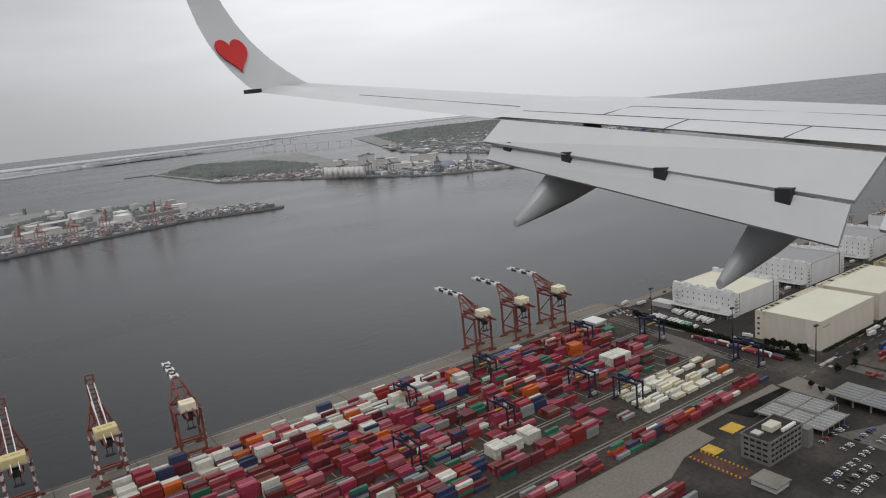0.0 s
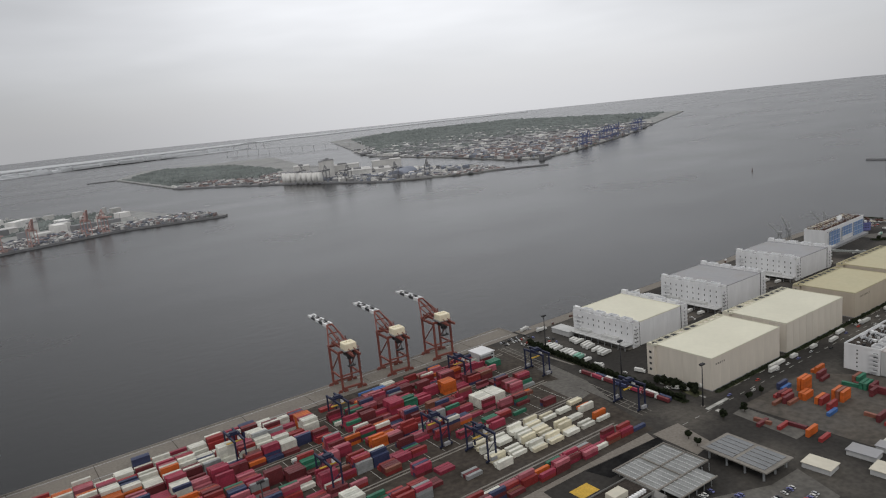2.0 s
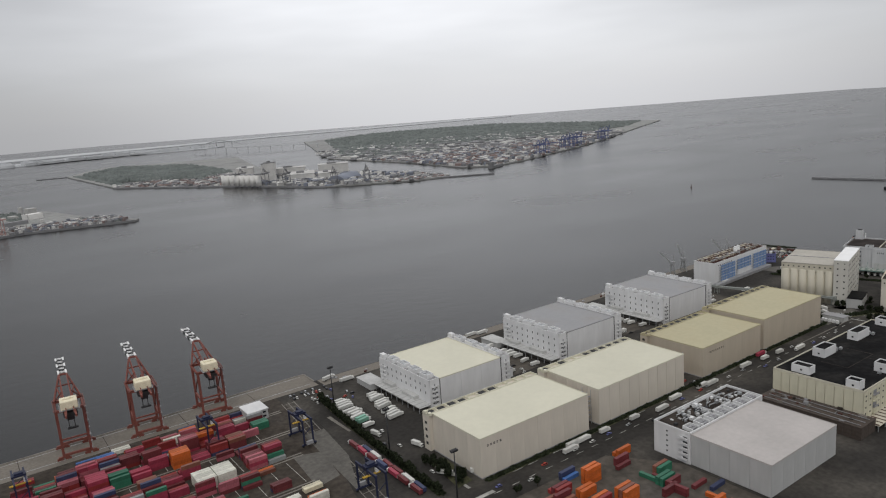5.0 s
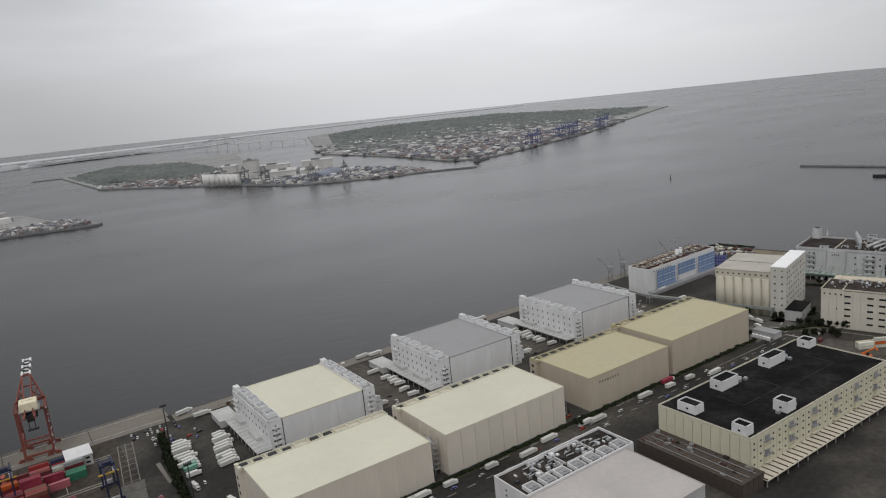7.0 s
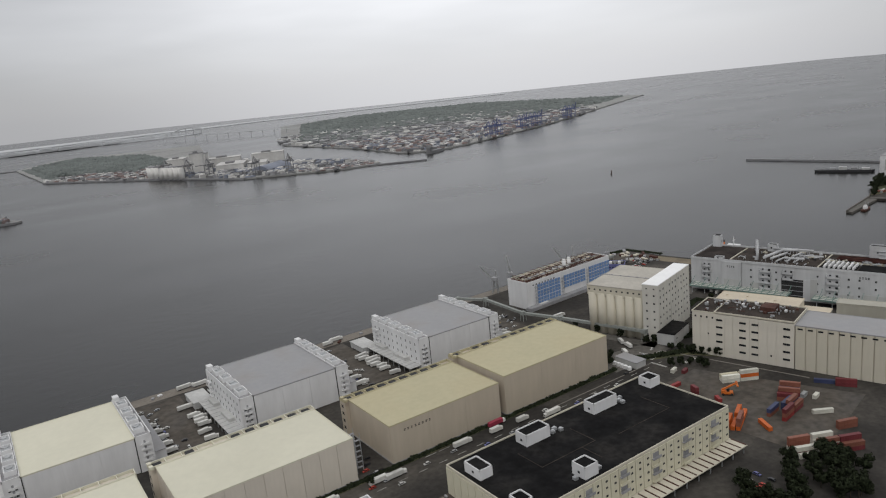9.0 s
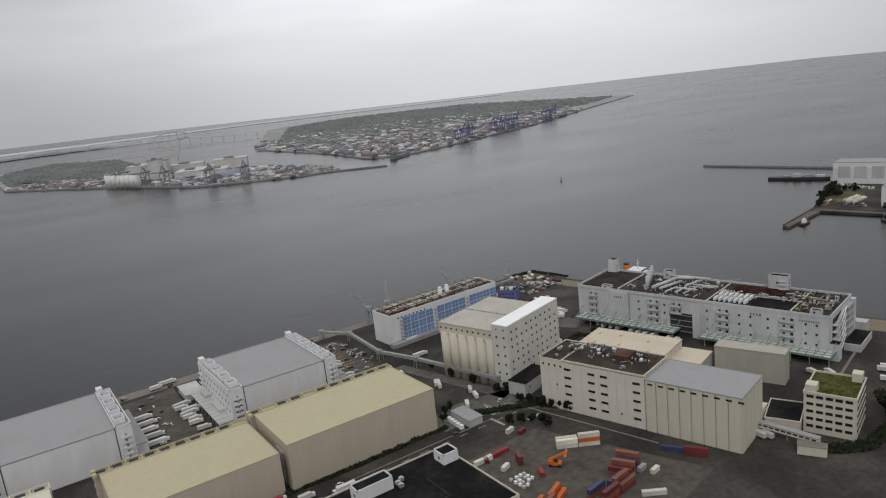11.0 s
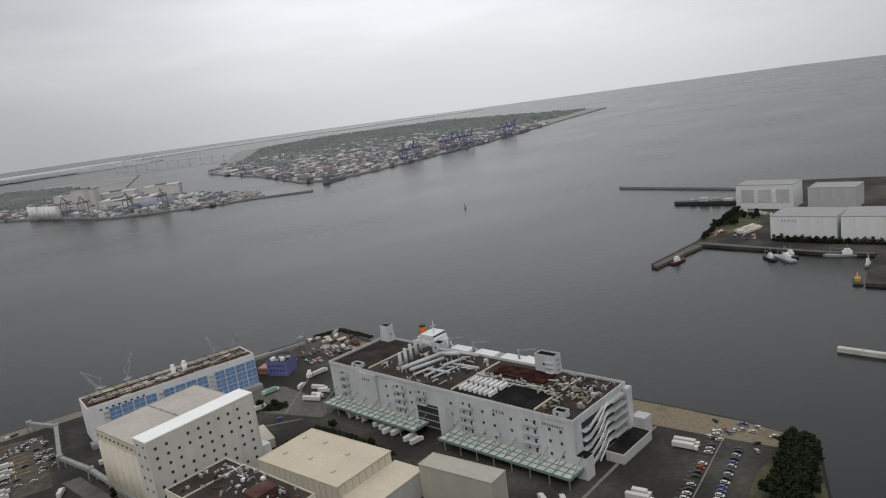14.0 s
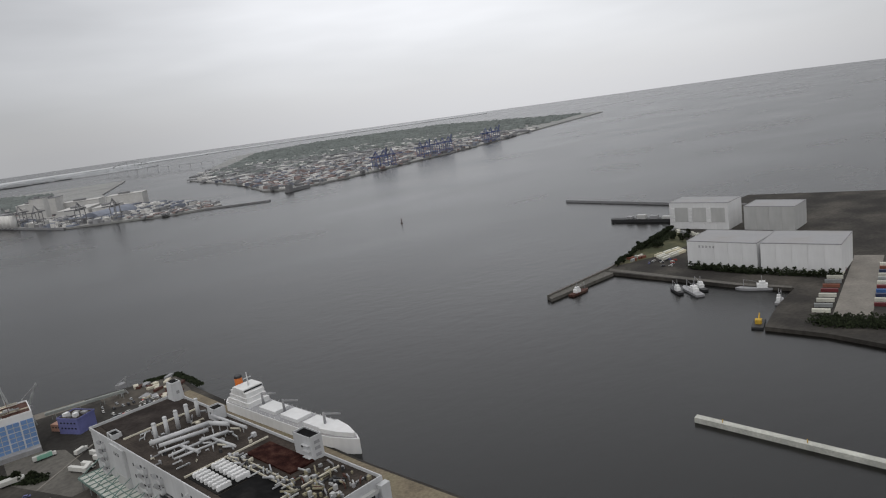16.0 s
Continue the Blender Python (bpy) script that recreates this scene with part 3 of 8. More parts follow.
slots = [c for c, _ in BOX_COLOURS]
b_all, f_all, m_all = [], [], []
for q in joined:
    if id(q) in chosen:
        continue
    c, x, y, z, length = q
    me = CONTAINERS[c, length]
    base = len(b_all)
    b_all += [(v.co.x + x, v.co.y + y, v.co.z + z) for v in me.vertices]
    f_all += [tuple(base + i for i in p.vertices) for p in me.polygons]
    m_all += [slots.index(c)] * len(me.polygons)
stack_mesh = bpy.data.meshes.new("container_stacks")
stack_mesh.from_pydata(b_all, [], f_all)
for c in slots:
    stack_mesh.materials.append(M_BOX[c])
stack_mesh.polygons.foreach_set("material_index", m_all)
stacks = new("container_stacks", stack_mesh)
stacks.matrix_basis = WORLD
tagged(stacks, "long rows of red, magenta, white and dark stacked shipping containers", "containers", kind="stuff")


def quay_crane(x, boom_up, striped, house_mat, name_label):
    """Ship-to-shore gantry crane: portal legs, sills, girders, A-frame, boom, machinery house, trolley cab."""
    turn = 0.0 if boom_up else -4.5
    c = thing("quay_crane", name_label, "crane", x + 557 * math.sin(radians(turn)), 557 - 557 * math.cos(radians(turn)), 0, turn, "cranes on the quay")
    leg_mat = [M_CRANE, M_WHITE]
    ys, yl, top = 581.2, 559.2, 36.5
    for sx in (-9, 9):
        for y, tilt in ((ys, 0), (yl, 0)):
            b = bmesh.new()
            n = 9 if striped else 1
            for k in range(n):
                z0, z1 = 2.5 + (top - 2.5) * k / n, 2.5 + (top - 2.5) * (k + 1) / n
                for f in beam(b, (sx, y, z0), (sx, y, z1), 1.7, 1.5):
                    f.material_index = k % 2
            part("leg", b, leg_mat, c, "red and white banded leg" if striped else "")
            b = bmesh.new()
            for d in (-2.6, 2.6):
                bx(b, sx + d - 2.0, y - 0.7, 0.1, sx + d + 2.0, y + 0.7, 1.6)
            bx(b, sx - 3.6, y - 0.9, 1.6, sx + 3.6, y + 0.9, 2.6)
            part("bogie", b, M_CRANE, c)
        b = bmesh.new()
        beam(b, (sx, ys, 13.5), (sx, yl, 13.5), 1.4)
        beam(b, (sx, ys, top - 1), (sx, yl, top - 1), 1.5)
        beam(b, (sx, ys, 14), (sx, yl, top - 2), 0.8)
        part("side_brace", b, M_CRANE, c)
    for y in (ys, yl):
        for z, w in ((3.4, 1.6), (top, 1.8)) + (((15, 1.1),) if y == yl else ()):
            b = bmesh.new()
            beam(b, (-9, y, z), (9, y, z), w)
            part("cross_beam", b, M_CRANE, c)
    for sx in (-3.2, 3.2):
        b = bmesh.new()
        beam(b, (sx, 540, top + 1.2), (sx, 588, top + 1.2), 1.2, 2.0)
        part("girder", b, M_CRANE, c)
    apex = Vector((0, 590, 55)) if boom_up else Vector((0, 597, 51.5))
    b = bmesh.new()
    for sx in (-1, 1):
        s = Vector((sx * 2.5, 0, 0))
        beam(b, (sx * 9, ys, top), apex + s, 1.1)
        beam(b, apex + s, (sx * 3.2, yl, top + 2), 0.9)
        beam(b, (sx * 5.8, ys + 7, 45.3), (sx * 3.2, ys - 6, top + 2), 0.7)
        beam(b, (sx * 9, ys, top), (sx * 3.0, ys - 12, 47), 0.6)
    beam(b, apex - Vector((2.5, 0, 0)), apex + Vector((2.5, 0, 0)), 1.2)
    beam(b, (-5.6, ys + 8, 45.5), (5.6, ys + 8, 45.5), 0.9)
    part("a_frame", b, M_CRANE, c)
    hinge = Vector((0, 588, top + 1.4)) if boom_up else apex + Vector((0, 0, -0.6))
    tip = Vector((0, 592, 74)) if boom_up else Vector((0, 645, 50.4))
    mats = [M_CRANE, M_WHITE, M_BLACK]
    boom = thing("boom", "raised red boom" if boom_up else "boom with black and white bands", "")
    boom.matrix_basis = Matrix.Identity(4)
    boom.parent = c
    for sx in (-2.6, 2.6):
        b = bmesh.new()
        for k in range(10):
            p, q = hinge.lerp(tip, k / 10), hinge.lerp(tip, (k + 1) / 10)
            for f in beam(b, p + Vector((sx, 0, 0)), q + Vector((sx, 0, 0)), 1.3, 1.9 if boom_up else 3.0 - 0.12 * k):
                f.material_index = 0 if boom_up else 1 + (k // 2) % 2
        part("boom_chord", b, mats, boom)
    for k in range(1, 11):
        b = bmesh.new()
        if not boom_up:
            o = hinge.lerp(tip, (k - 1) / 10)
            e = hinge.lerp(tip, k / 10)
            s = 2.6 if k % 2 else -2.6
            for f in beam(b, o + Vector((-s, 0, 0)), e + Vector((s, 0, 0)), 0.9):
                f.material_index = 1 + k % 2
        p = hinge.lerp(tip, k / 10)
        for f in beam(b, p + Vector((-2.6, 0, 0)), p + Vector((2.6, 0, 0)), 0.8):
            f.material_index = 0 if boom_up else 1 + k % 2
        part("boom_tie", b, mats, boom)
    b = bmesh.new()
    for sx in (-2.4, 2.4):
        beam(b, (sx, apex.y, apex.z), (sx, 543, top + 2), 0.5)
        if boom_up:
            beam(b, (sx, 562, top + 6), (sx, 591, 68), 0.7)
    part("stay", b, M_WHITE if boom_up else M_CRANE, c)
    w = 7.6 if house_mat is M_YELLOWHOUSE else 5.6
    house = bmesh.new()
    bx(house, -w, 551.5, top + 2.35, w, 562.5, top + 8.6)
    bmesh.ops.bevel(house, geom=house.edges[:], offset=0.5, segments=1, affect="EDGES")
    h = part("machinery_house", house, house_mat, c)
    b = bmesh.new()
    for xx in (-w * 0.5, 0, w * 0.45):
        bx(b, xx - 1, 556, top + 8.6, xx + 1, 558.5, top + 9.3)
    part("roof_vent", b, house_mat, h)
    b = bmesh.new()
    bx(b, -w - 1, 551, top + 2.0, w + 1, 563.5, top + 2.35)
    for xx in (-w - 0.9, w + 0.9):
        beam(b, (xx, 551, top + 3.4), (xx, 563.5, top + 3.4), 0.15)
    part("walkway", b, M_GREY, c)
    b = bmesh.new()
    bx(b, -1.6, 566, top - 4.2, 1.6, 569.5, top - 1.4)
    bx(b, -2.4, 565, top - 1.4, 2.4, 572, top - 0.6)
    part("trolley_cab", b, M_BLACK, c)
    b = bmesh.new()
    bx(b, -4.6, 550.5, top - 2.6, 4.6, 560, top + 0.2)
    bx(b, -2.6, 553, top - 6.0, 2.2, 557, top - 2.6)
    beam(b, (-2, 555, top - 6), (-2, 555, top - 12), 0.5)
    beam(b, (1.6, 555, top - 6), (1.6, 555, top - 12), 0.5)
    bx(b, -3.4, 553.6, top - 13, 3.4, 556.4, top - 12)
    part("hoist_gear", b, M_BLACK, c)
    b = bmesh.new()
    for zz in (top + 0.2, top + 1.3):
        for sx in (-10.2, 10.2):
            beam(b, (sx, yl - 1, zz), (sx, ys + 1, zz), 0.3)
        beam(b, (-10.2, ys + 1, zz), (10.2, ys + 1, zz), 0.3)
    for k in range(7):
        for sx in (-10.2, 10.2):
            beam(b, (sx, yl + 3.6 * k, top + 0.2), (sx, yl + 3.6 * k, top + 1.3), 0.2)
    part("handrail", b, M_CRANE, c)
    b = bmesh.new()
    for k in range(6):
        z = 4 + 5.4 * k
        beam(b, (9.9, yl - 1.5 + 3 * (k % 2), z), (9.9, yl + 1.5 - 3 * (k % 2), z + 5.4), 0.6, 0.2)
        bx(b, 9.4, yl - 2, z + 5.2, 10.6, yl + 2, z + 5.4)
    part("stair", b, M_GREY, c)
    return c


quay_crane(441, False, False, M_HOUSE, "red quay crane with banded boom lowered over water")
for x in (491, 541.5, 158):
    quay_crane(x, False, False, M_HOUSE, "red quay crane with banded boom lowered over water")
for x in (101, 44):
    quay_crane(x, True, True, M_YELLOWHOUSE, "red and white quay crane with raised boom and yellow house")


def yard_gantry():
    """Rubber-tyred gantry that straddles a block of containers."""
    g = thing("yard_gantry", "dark blue rubber-tyred gantry straddling container stacks", "gantry crane", 0, 0, 0, 0, "yard gantries")
    for sy in (-11.7, 11.7):
        b = bmesh.new()
        for sx in (-3.4, 3.4):
            beam(b, (sx, sy, 1.2), (sx, sy, 19), 1.0)
        beam(b, (-5.5, sy, 1.8), (5.5, sy, 1.8), 1.0)
        beam(b, (-3.4, sy, 9), (3.4, sy, 14), 0.4)
        part("side_frame", b, M_RTG, g)
        for sx in (-4.6, 4.6):
            b = bmesh.new()
            rod(b, (sx, sy - 0.4, 0.8), (sx, sy + 0.4, 0.8), 0.8, n=12)
            part("wheel", b, M_TYRE, g)
        boxpart("power_box", (-2.4, sy - 0.9 + (1.6 if sy > 0 else -1.6), 2.2, 2.4, sy + 0.9 + (1.6 if sy > 0 else -1.6), 4.6), M_GREY, g)
    for sx in (-3.4, 3.4):
        b = bmesh.new()
        beam(b, (sx, -12.6, 19.6), (sx, 12.6, 19.6), 1.1, 1.6)
        part("girder", b, M_RTG, g)
    b = bmesh.new()
    bx(b, -4.2, -2, 20.4, 4.2, 3, 21.6)
    bx(b, -2.5, -1.4, 21.6, 2.5, 2, 22.8)
    t = part("trolley", b, M_RTG, g)
    boxpart("operator_cab", (2.2, -2.6, 16.6, 4.2, -0.6, 18.9), M_WHITE, t)
    boxpart("spreader", (-6, -0.9, 14.6, 6, 0.9, 15.1), M_YELLOW, t)
    b = bmesh.new()
    for sx in (-2, 2):
        beam(b, (sx, 0, 15.1), (sx, 0, 20.4), 0.12)
    part("hoist_rope", b, M_BLACK, t)
    return g


rtg = yard_gantry()
rtg.matrix_basis = WORLD @ pose(402, 508, 0)
for x, y in ((574, 464), (574, 362), (437, 424), (520, 505), (318, 508), (352, 425), (447, 384), (268, 426)):
    again(rtg, x, y)


def light_mast():
    m = thing("light_mast", "tall dark steel floodlight mast beside the road", "light mast", 0, 0, 0, 0, "floodlight masts")
    b = bmesh.new()
    rod(b, (0, 0, 0), (0, 0, 33), 0.6, 0.3, 8)
    part("pole", b, M_BLACK, m)
    b = bmesh.new()
    bx(b, -2.2, -0.8, 32.6, 2.2, 0.8, 33.0)
    for k in (-1.8, -0.6, 0.6, 1.8):
        bx(b, k - 0.4, -1.2, 33.0, k + 0.4, 1.2, 34.0)
    part("lamp_head", b, M_BLACK, m)
    boxpart("footing", (-1.1, -1.1, 0, 1.1, 1.1, 0.8), M_CONC, m)
    return m


mast = light_mast()
mast.matrix_basis = WORLD @ pose(608, 322, 0)
for x, y in ((609, 400), (618, 500), (300, 404)):
    again(mast, x, y)

# ---- buildings ----
def panels(parent, x0, y0, x1, y1, z0, z1, step, material, sides="swen", gap=0.12, depth=0.18, name="wall_panel"):
    """Cladding panels set proud of the walls of a box, with open joints."""
    made = {}
    for side in sides:
        length = (x1 - x0) if side in "sn" else (y1 - y0)
        n = max(1, round(length / step))
        w = length / n
        key = round(w, 3), side in "sn"
        if key not in made:
            b = bmesh.new()
            if side in "sn":
                bx(b, -w / 2 + gap, -depth, z0, w / 2 - gap, 0.05, z1)
            else:
                bx(b, -depth, -w / 2 + gap, z0, 0.05, w / 2 - gap, z1)
            made[key] = mesh_of(name, b, material)
        for k in range(n):
            c = (k + 0.5) * w
            ob = part(name, made[key], None, parent)
            if side == "s":
                ob.matrix_basis = pose(x0 + c, y0, 0)
            elif side == "n":
                ob.matrix_basis = pose(x0 + c, y1, 0, 0, 0, 180)
            elif side == "w":
                ob.matrix_basis = pose(x0, y0 + c, 0)
            else:
                ob.matrix_basis = pose(x1, y0 + c, 0, 0, 0, 180)


def frame_roof(parent, x0, y0, x1, y1, z, material, rim, rim_h=0.6, rim_w=0.5, name="roof"):
    boxpart(name, (x0 + rim_w, y0 + rim_w, z - 0.4, x1 - rim_w, y1 - rim_w, z), material, parent)
    b = bmesh.new()
    for d in ((x0, y0, x1, y0 + rim_w), (x0, y1 - rim_w, x1, y1), (x0, y0 + rim_w, x0 + rim_w, y1 - rim_w), (x1 - rim_w, y0 + rim_w, x1, y1 - rim_w)):
        bx(b, d[0], d[1], z - 0.5, d[2], d[3], z + rim_h)
    part("parapet", b, rim, parent)


def row_of_windows(parent, spots, w, h, normal, material=None, name="window", depth=0.12, frame_mat=None):
    """Windows at spots (x, y, z) on a wall that faces normal ('s' or 'w'), each with a frame and a pane."""
    b = bmesh.new()
    if normal == "s":
        bx(b, -w / 2, -depth, -h / 2, w / 2, 0.05, h / 2)
    else:
        bx(b, -depth, -w / 2, -h / 2, 0.05, w / 2, h / 2)
    me = mesh_of(name, b, material or M_WINDOW)
    for s in spots:
        part(name, me, None, parent).matrix_basis = pose(*s)


def bars_of_writing(parent, x, y, z, n, step, size, normal, material):
    """A line of unreadable characters as plain bars."""
    b = bmesh.new()
    q = random.Random(n)
    for k in range(n):
        o = k * step
        for j in range(2):
            zz = z + (j - 0.5) * size * 0.5
            if normal == "s":
                bx(b, x + o - size * 0.4, y - 0.1, zz - size * 0.16, x + o + size * q.uniform(0.1, 0.4), y, zz + size * 0.16)
            else:
                bx(b, x - 0.1, y - o - size * 0.4, zz - size * 0.16, x, y - o + size * q.uniform(0.1, 0.4), zz + size * 0.16)
    part("wall_lettering", b, material, parent, "dark bars of lettering")


def long_store(x0, x1, z, wall, roof, label, seam, writing=None, gap=0.04):
    """Windowless cold store with clad walls, flat roof and a service gallery behind."""
    s = thing("cold_store", label, "warehouse", x0, 333, 0, 0, "row of cold stores")
    w, d = x1 - x0, 52
    boxpart("wall", (0.2, 0.2, -1, w - 0.2, d - 0.2, z - 0.5), wall, s)
    panels(s, 0, 0, w, d, 0.4, z - 0.6, seam, wall, "swe", gap)
    frame_roof(s, -0.15, -0.15, w + 0.15, d, z, roof, roof, 0.35, 0.4)
    boxpart("plinth", (-0.5, -0.5, -1, w + 0.5, d, 0.5), M_GREY, s)
    # service gallery on the far side: lower roof, frames and plant
    g = boxpart("gallery", (-3, d, -1, w + 1, d + 7, z - 1.2), wall, s)
    b = bmesh.new()
    for yy in (d + 0.4, d + 6.7):
        bx(b, -3, yy - 0.2, z - 1.2, w + 1, yy + 0.2, z + 0.5)
    n = int(w / 8.2)
    for k in range(n + 1):
        xx = -2.8 + (w + 3.4) * k / n
        bx(b, xx - 0.25, d + 0.6, z - 1.2, xx + 0.25, d + 6.5, z + 0.4)
    part("gallery_frame", b, roof, g)
    q = random.Random(int(x0))
    for k in range(n):
        xx = -2.8 + (w + 3.4) * (k + 0.5) / n
        if q.random() < 0.8:
            boxpart("plant_unit", (xx - 2.6, d + 1.2, z - 1.2, xx + 2.2, d + 5.6, z - 0.3 + q.random() * 0.5), M_DARK, g)
    for k in range(2):
        boxpart("stair_head", (-3.6, d + 2.4 - 5 * k, z, -1.4, d + 5 - 5 * k, z + 1.8), roof, g)
    row_of_windows(s, [(-3, d + 3.5, zz) for zz in (5, 10, 15, 20)], 2.4, 2.0, "w", M_DARK)
    if writing:
        bars_of_writing(s, w * writing[0], -0.2, z * 0.78, writing[1], 2.6, 1.7, "s", M_BLACK)
    return s


long_store(635.5, 731, 26.5, M_CREAM_WALL, M_CREAM_ROOF, "huge cream windowless cold store with flat cream roof", 12, (0.06, 5))
long_store(742, 838, 26.5, M_CREAM_WALL, M_CREAM_ROOF, "huge cream windowless cold store with vertical wall seams", 10.5, None, 0.14)
long_store(862, 944.5, 24.4, M_OCHRE_WALL, M_OCHRE_ROOF, "tan windowless cold store with mustard flat roof", 28, (0.12, 8))
long_store(949.5, 1046, 27.2, M_OCHRE_WALL, M_OCHRE_ROOF, "tall tan windowless cold store with mustard flat roof", 30)
# steel stair towers in the gaps between the stores
for x, z in ((734, 25), (839, 25), (945.5, 22)):
    t = thing("stair_tower", "open steel escape stair between two stores", "stairs", x + 4, 343, 0, 0, "escape stairs")
    b = bmesh.new()
    for sx in (-2, 2):
        for sy in (-4, 4):
            beam(b, (sx, sy, 0), (sx, sy, z), 0.3)
    part("frame", b, M_STEEL, t)
    for k in range(int(z / 3.6)):
        b = bmesh.new()
        bx(b, -2, -4, 3.4 * k + 3.2, 2, -2.6, 3.4 * k + 3.4)
        bx(b, -2, 2.6, 3.4 * k + 4.9, 2, 4, 3.4 * k + 5.1)
        beam(b, (-1, -2.6, 3.4 * k + 3.3), (-1, 2.6, 3.4 * k + 5.0), 1.4, 0.2)
        part("flight", b, M_GREY, t)


M_CANOPY = surface("pale_canopy_sheet", (0.47, 0.47, 0.46), 0.75, vary=0.1, big=0.06, fine=0.4)


def dock_store(x0, x1, z, roof, label):
    """Cold store with louvred plant decks on both ends and a long dock canopy."""
    s = thing("dock_warehouse", label, "warehouse", x0, 439, 0, 0, "waterside warehouses")
    w, d = x1 - x0, 74
    e = 9.5
    boxpart("wall", (e, 0.2, -1, w - e, d, z - 0.5), M_WHITE_WALL, s)
    panels(s, e + 0.4, 0, w - e - 0.4, d, 0.4, z - 0.6, 18, M_WHITE_WALL, "s", 0.06)
    frame_roof(s, e, -0.15, w - e, d + 0.1, z, roof, roof, 0.3, 0.4)
    for side, xa, xb in (("end_block", 0, e), ("end_block", w - e, w)):
        blk = boxpart(side, (xa, -0.5, -1, xb, d + 0.5, z - 0.2), M_WHITE_WALL, s)
        b = bmesh.new()
        for dd in ((xa, -0.5, xa + 0.5, d + 0.5), (xb - 0.5, -0.5, xb, d + 0.5), (xa, -0.5, xb, 0), (xa, d, xb, d + 0.5)):
            bx(b, dd[0], dd[1], z - 0.2, dd[2], dd[3], z + 1.0)
        part("parapet", b, M_WHITE_WALL, blk)
        boxpart("deck", (xa + 0.5, 0, z - 0.2, xb - 0.5, d, z - 0.1), M_GREY_ROOF, blk)
        inner = xb - 7.4 if xa == 0 else xa + 0.8
        for k in range(4):
            yy = 6 + 16.4 * k
            b = bmesh.new()
            for dd in ((0, 0, 6.6, 0.5), (0, 9.5, 6.6, 10), (0, 0.5, 0.5, 9.5), (6.1, 0.5, 6.6, 9.5)):
                bx(b, inner + dd[0], yy + dd[1], z - 0.1, inner + dd[2], yy + dd[3], z + 3.0)
            unit = part("cooling_tower", b, M_WHITE_WALL, blk, "white-walled open rooftop cooling tower")
            b = bmesh.new()
            bx(b, inner + 0.5, yy + 0.5, z - 0.1, inner + 6.1, yy + 9.5, z + 2.0)
            for j in (2.6, 7.2):
                rod(b, (inner + 3.3, yy + j, z + 2.0), (inner + 3.3, yy + j, z + 2.6), 1.7, n=12)
            part("fan_deck", b, M_STEEL, unit)
            boxpart("pipe_box", (inner + 1, yy + 11, z - 0.1, inner + 4, yy + 14.5, z + 1.1), M_GREY_WALL, blk)
        boxpart("stair_head", (xa + 0.6, d - 6, z - 0.1, xa + 4.4, d, z + 4.2), M_WHITE_WALL, blk)
    # windows and outside stairs on the west end, drain pipes on the south
    spots = [(0, 5.5 + 7.0 * k, zz) for k in range(10) for zz in (z - 4.6, z - 10.4, z - 16.2) if zz > 7]
    row_of_windows(s, spots, 0.9, 2.0, "w", M_DARK)
    row_of_windows(s, [(xx, -0.5, zz) for xx in (3.0, 6.4) for zz in (5, 9, 13, 17)], 1.4, 1.0, "s", M_DARK)
    for xx in (e + 0.2, w - e - 0.2):
        b = bmesh.new()
        bx(b, xx - 0.25, -0.62, 0, xx + 0.25, -0.1, z)
        part("downpipe", b, M_DARK, s)
    for x9 in (2.4, w - 6.8):
        for k in range(5):
            b = bmesh.new()
            z9 = 3.2 + 3.7 * k
            bx(b, x9, -2.3, z9, x9 + 4.6, -0.5, z9 + 0.25)
            bx(b, x9, -2.3, z9 + 0.25, x9 + 4.6, -2.1, z9 + 1.4)
            part("balcony", b, M_WHITE, s)
            boxpart("balcony_door", (x9 + 1.8, -0.62, z9 + 0.25, x9 + 3.0, -0.45, z9 + 2.4), M_GREY, s)
    for k in range(5):
        b = bmesh.new()
        z9 = 3.4 + 3.7 * k
        bx(b, -2.0, 64, z9, 0, 71, z9 + 0.25)
        bx(b, -2.0, 64, z9 + 0.25, -1.85, 71, z9 + 1.3)
        part("balcony", b, M_WHITE, s)
    b = bmesh.new()
    bx(b, -10.5, -1, 4.6, 0.2, d - 6, 5.1)
    can = part("dock_canopy", b, M_CANOPY, s, "pale grey sheet canopy over the loading docks")
    b = bmesh.new()
    for k in range(11):
        bx(b, -10.3, 0.5 + 6.4 * k, 5.1, 0, 0.8 + 6.4 * k, 5.25)
    part("rib", b, M_GREY_ROOF, can)
    for k in range(9):
        boxpart("post", (-10.2, 0.4 + 8.2 * k, 0, -9.7, 0.9 + 8.2 * k, 4.6), M_STEEL, can)
    boxpart("dock_plinth", (-6.0, 0, -1, 0.1, d - 7, 1.3), M_CONC, s)
    boxpart("end_house", (-14, d - 5.8, -1, -0.2, d + 18, 4.8), M_GREY_WALL, s)
    boxpart("end_house_roof", (-14.5, d - 6, 4.8, -0.1, d + 18.5, 5.3), M_CANOPY, s)
    for k in range(11):
        bmd = bmesh.new()
        bx(bmd, -0.3, 4 + 6.4 * k, 0.2, 0.1, 8 + 6.4 * k, 4.4)
        part("dock_door", bmd, M_GREY, s)
    boxpart("canopy_shed", (-4.6, 16, 5.1, 0, 34, 7.6), M_CANOPY, s)
    boxpart("canopy_shed", (-4.6, 50, 5.1, 0, 64, 7.4), M_CANOPY, s)
    # low annexe on the east end
    boxpart("annexe", (w, 6, -1, w + 8, d - 4, 7.5), M_WHITE_WALL, s)
    boxpart("annexe_roof", (w - 0.2, 5.6, 7.5, w + 8.4, d - 3.6, 7.9), M_GREY_ROOF, s)
    return s


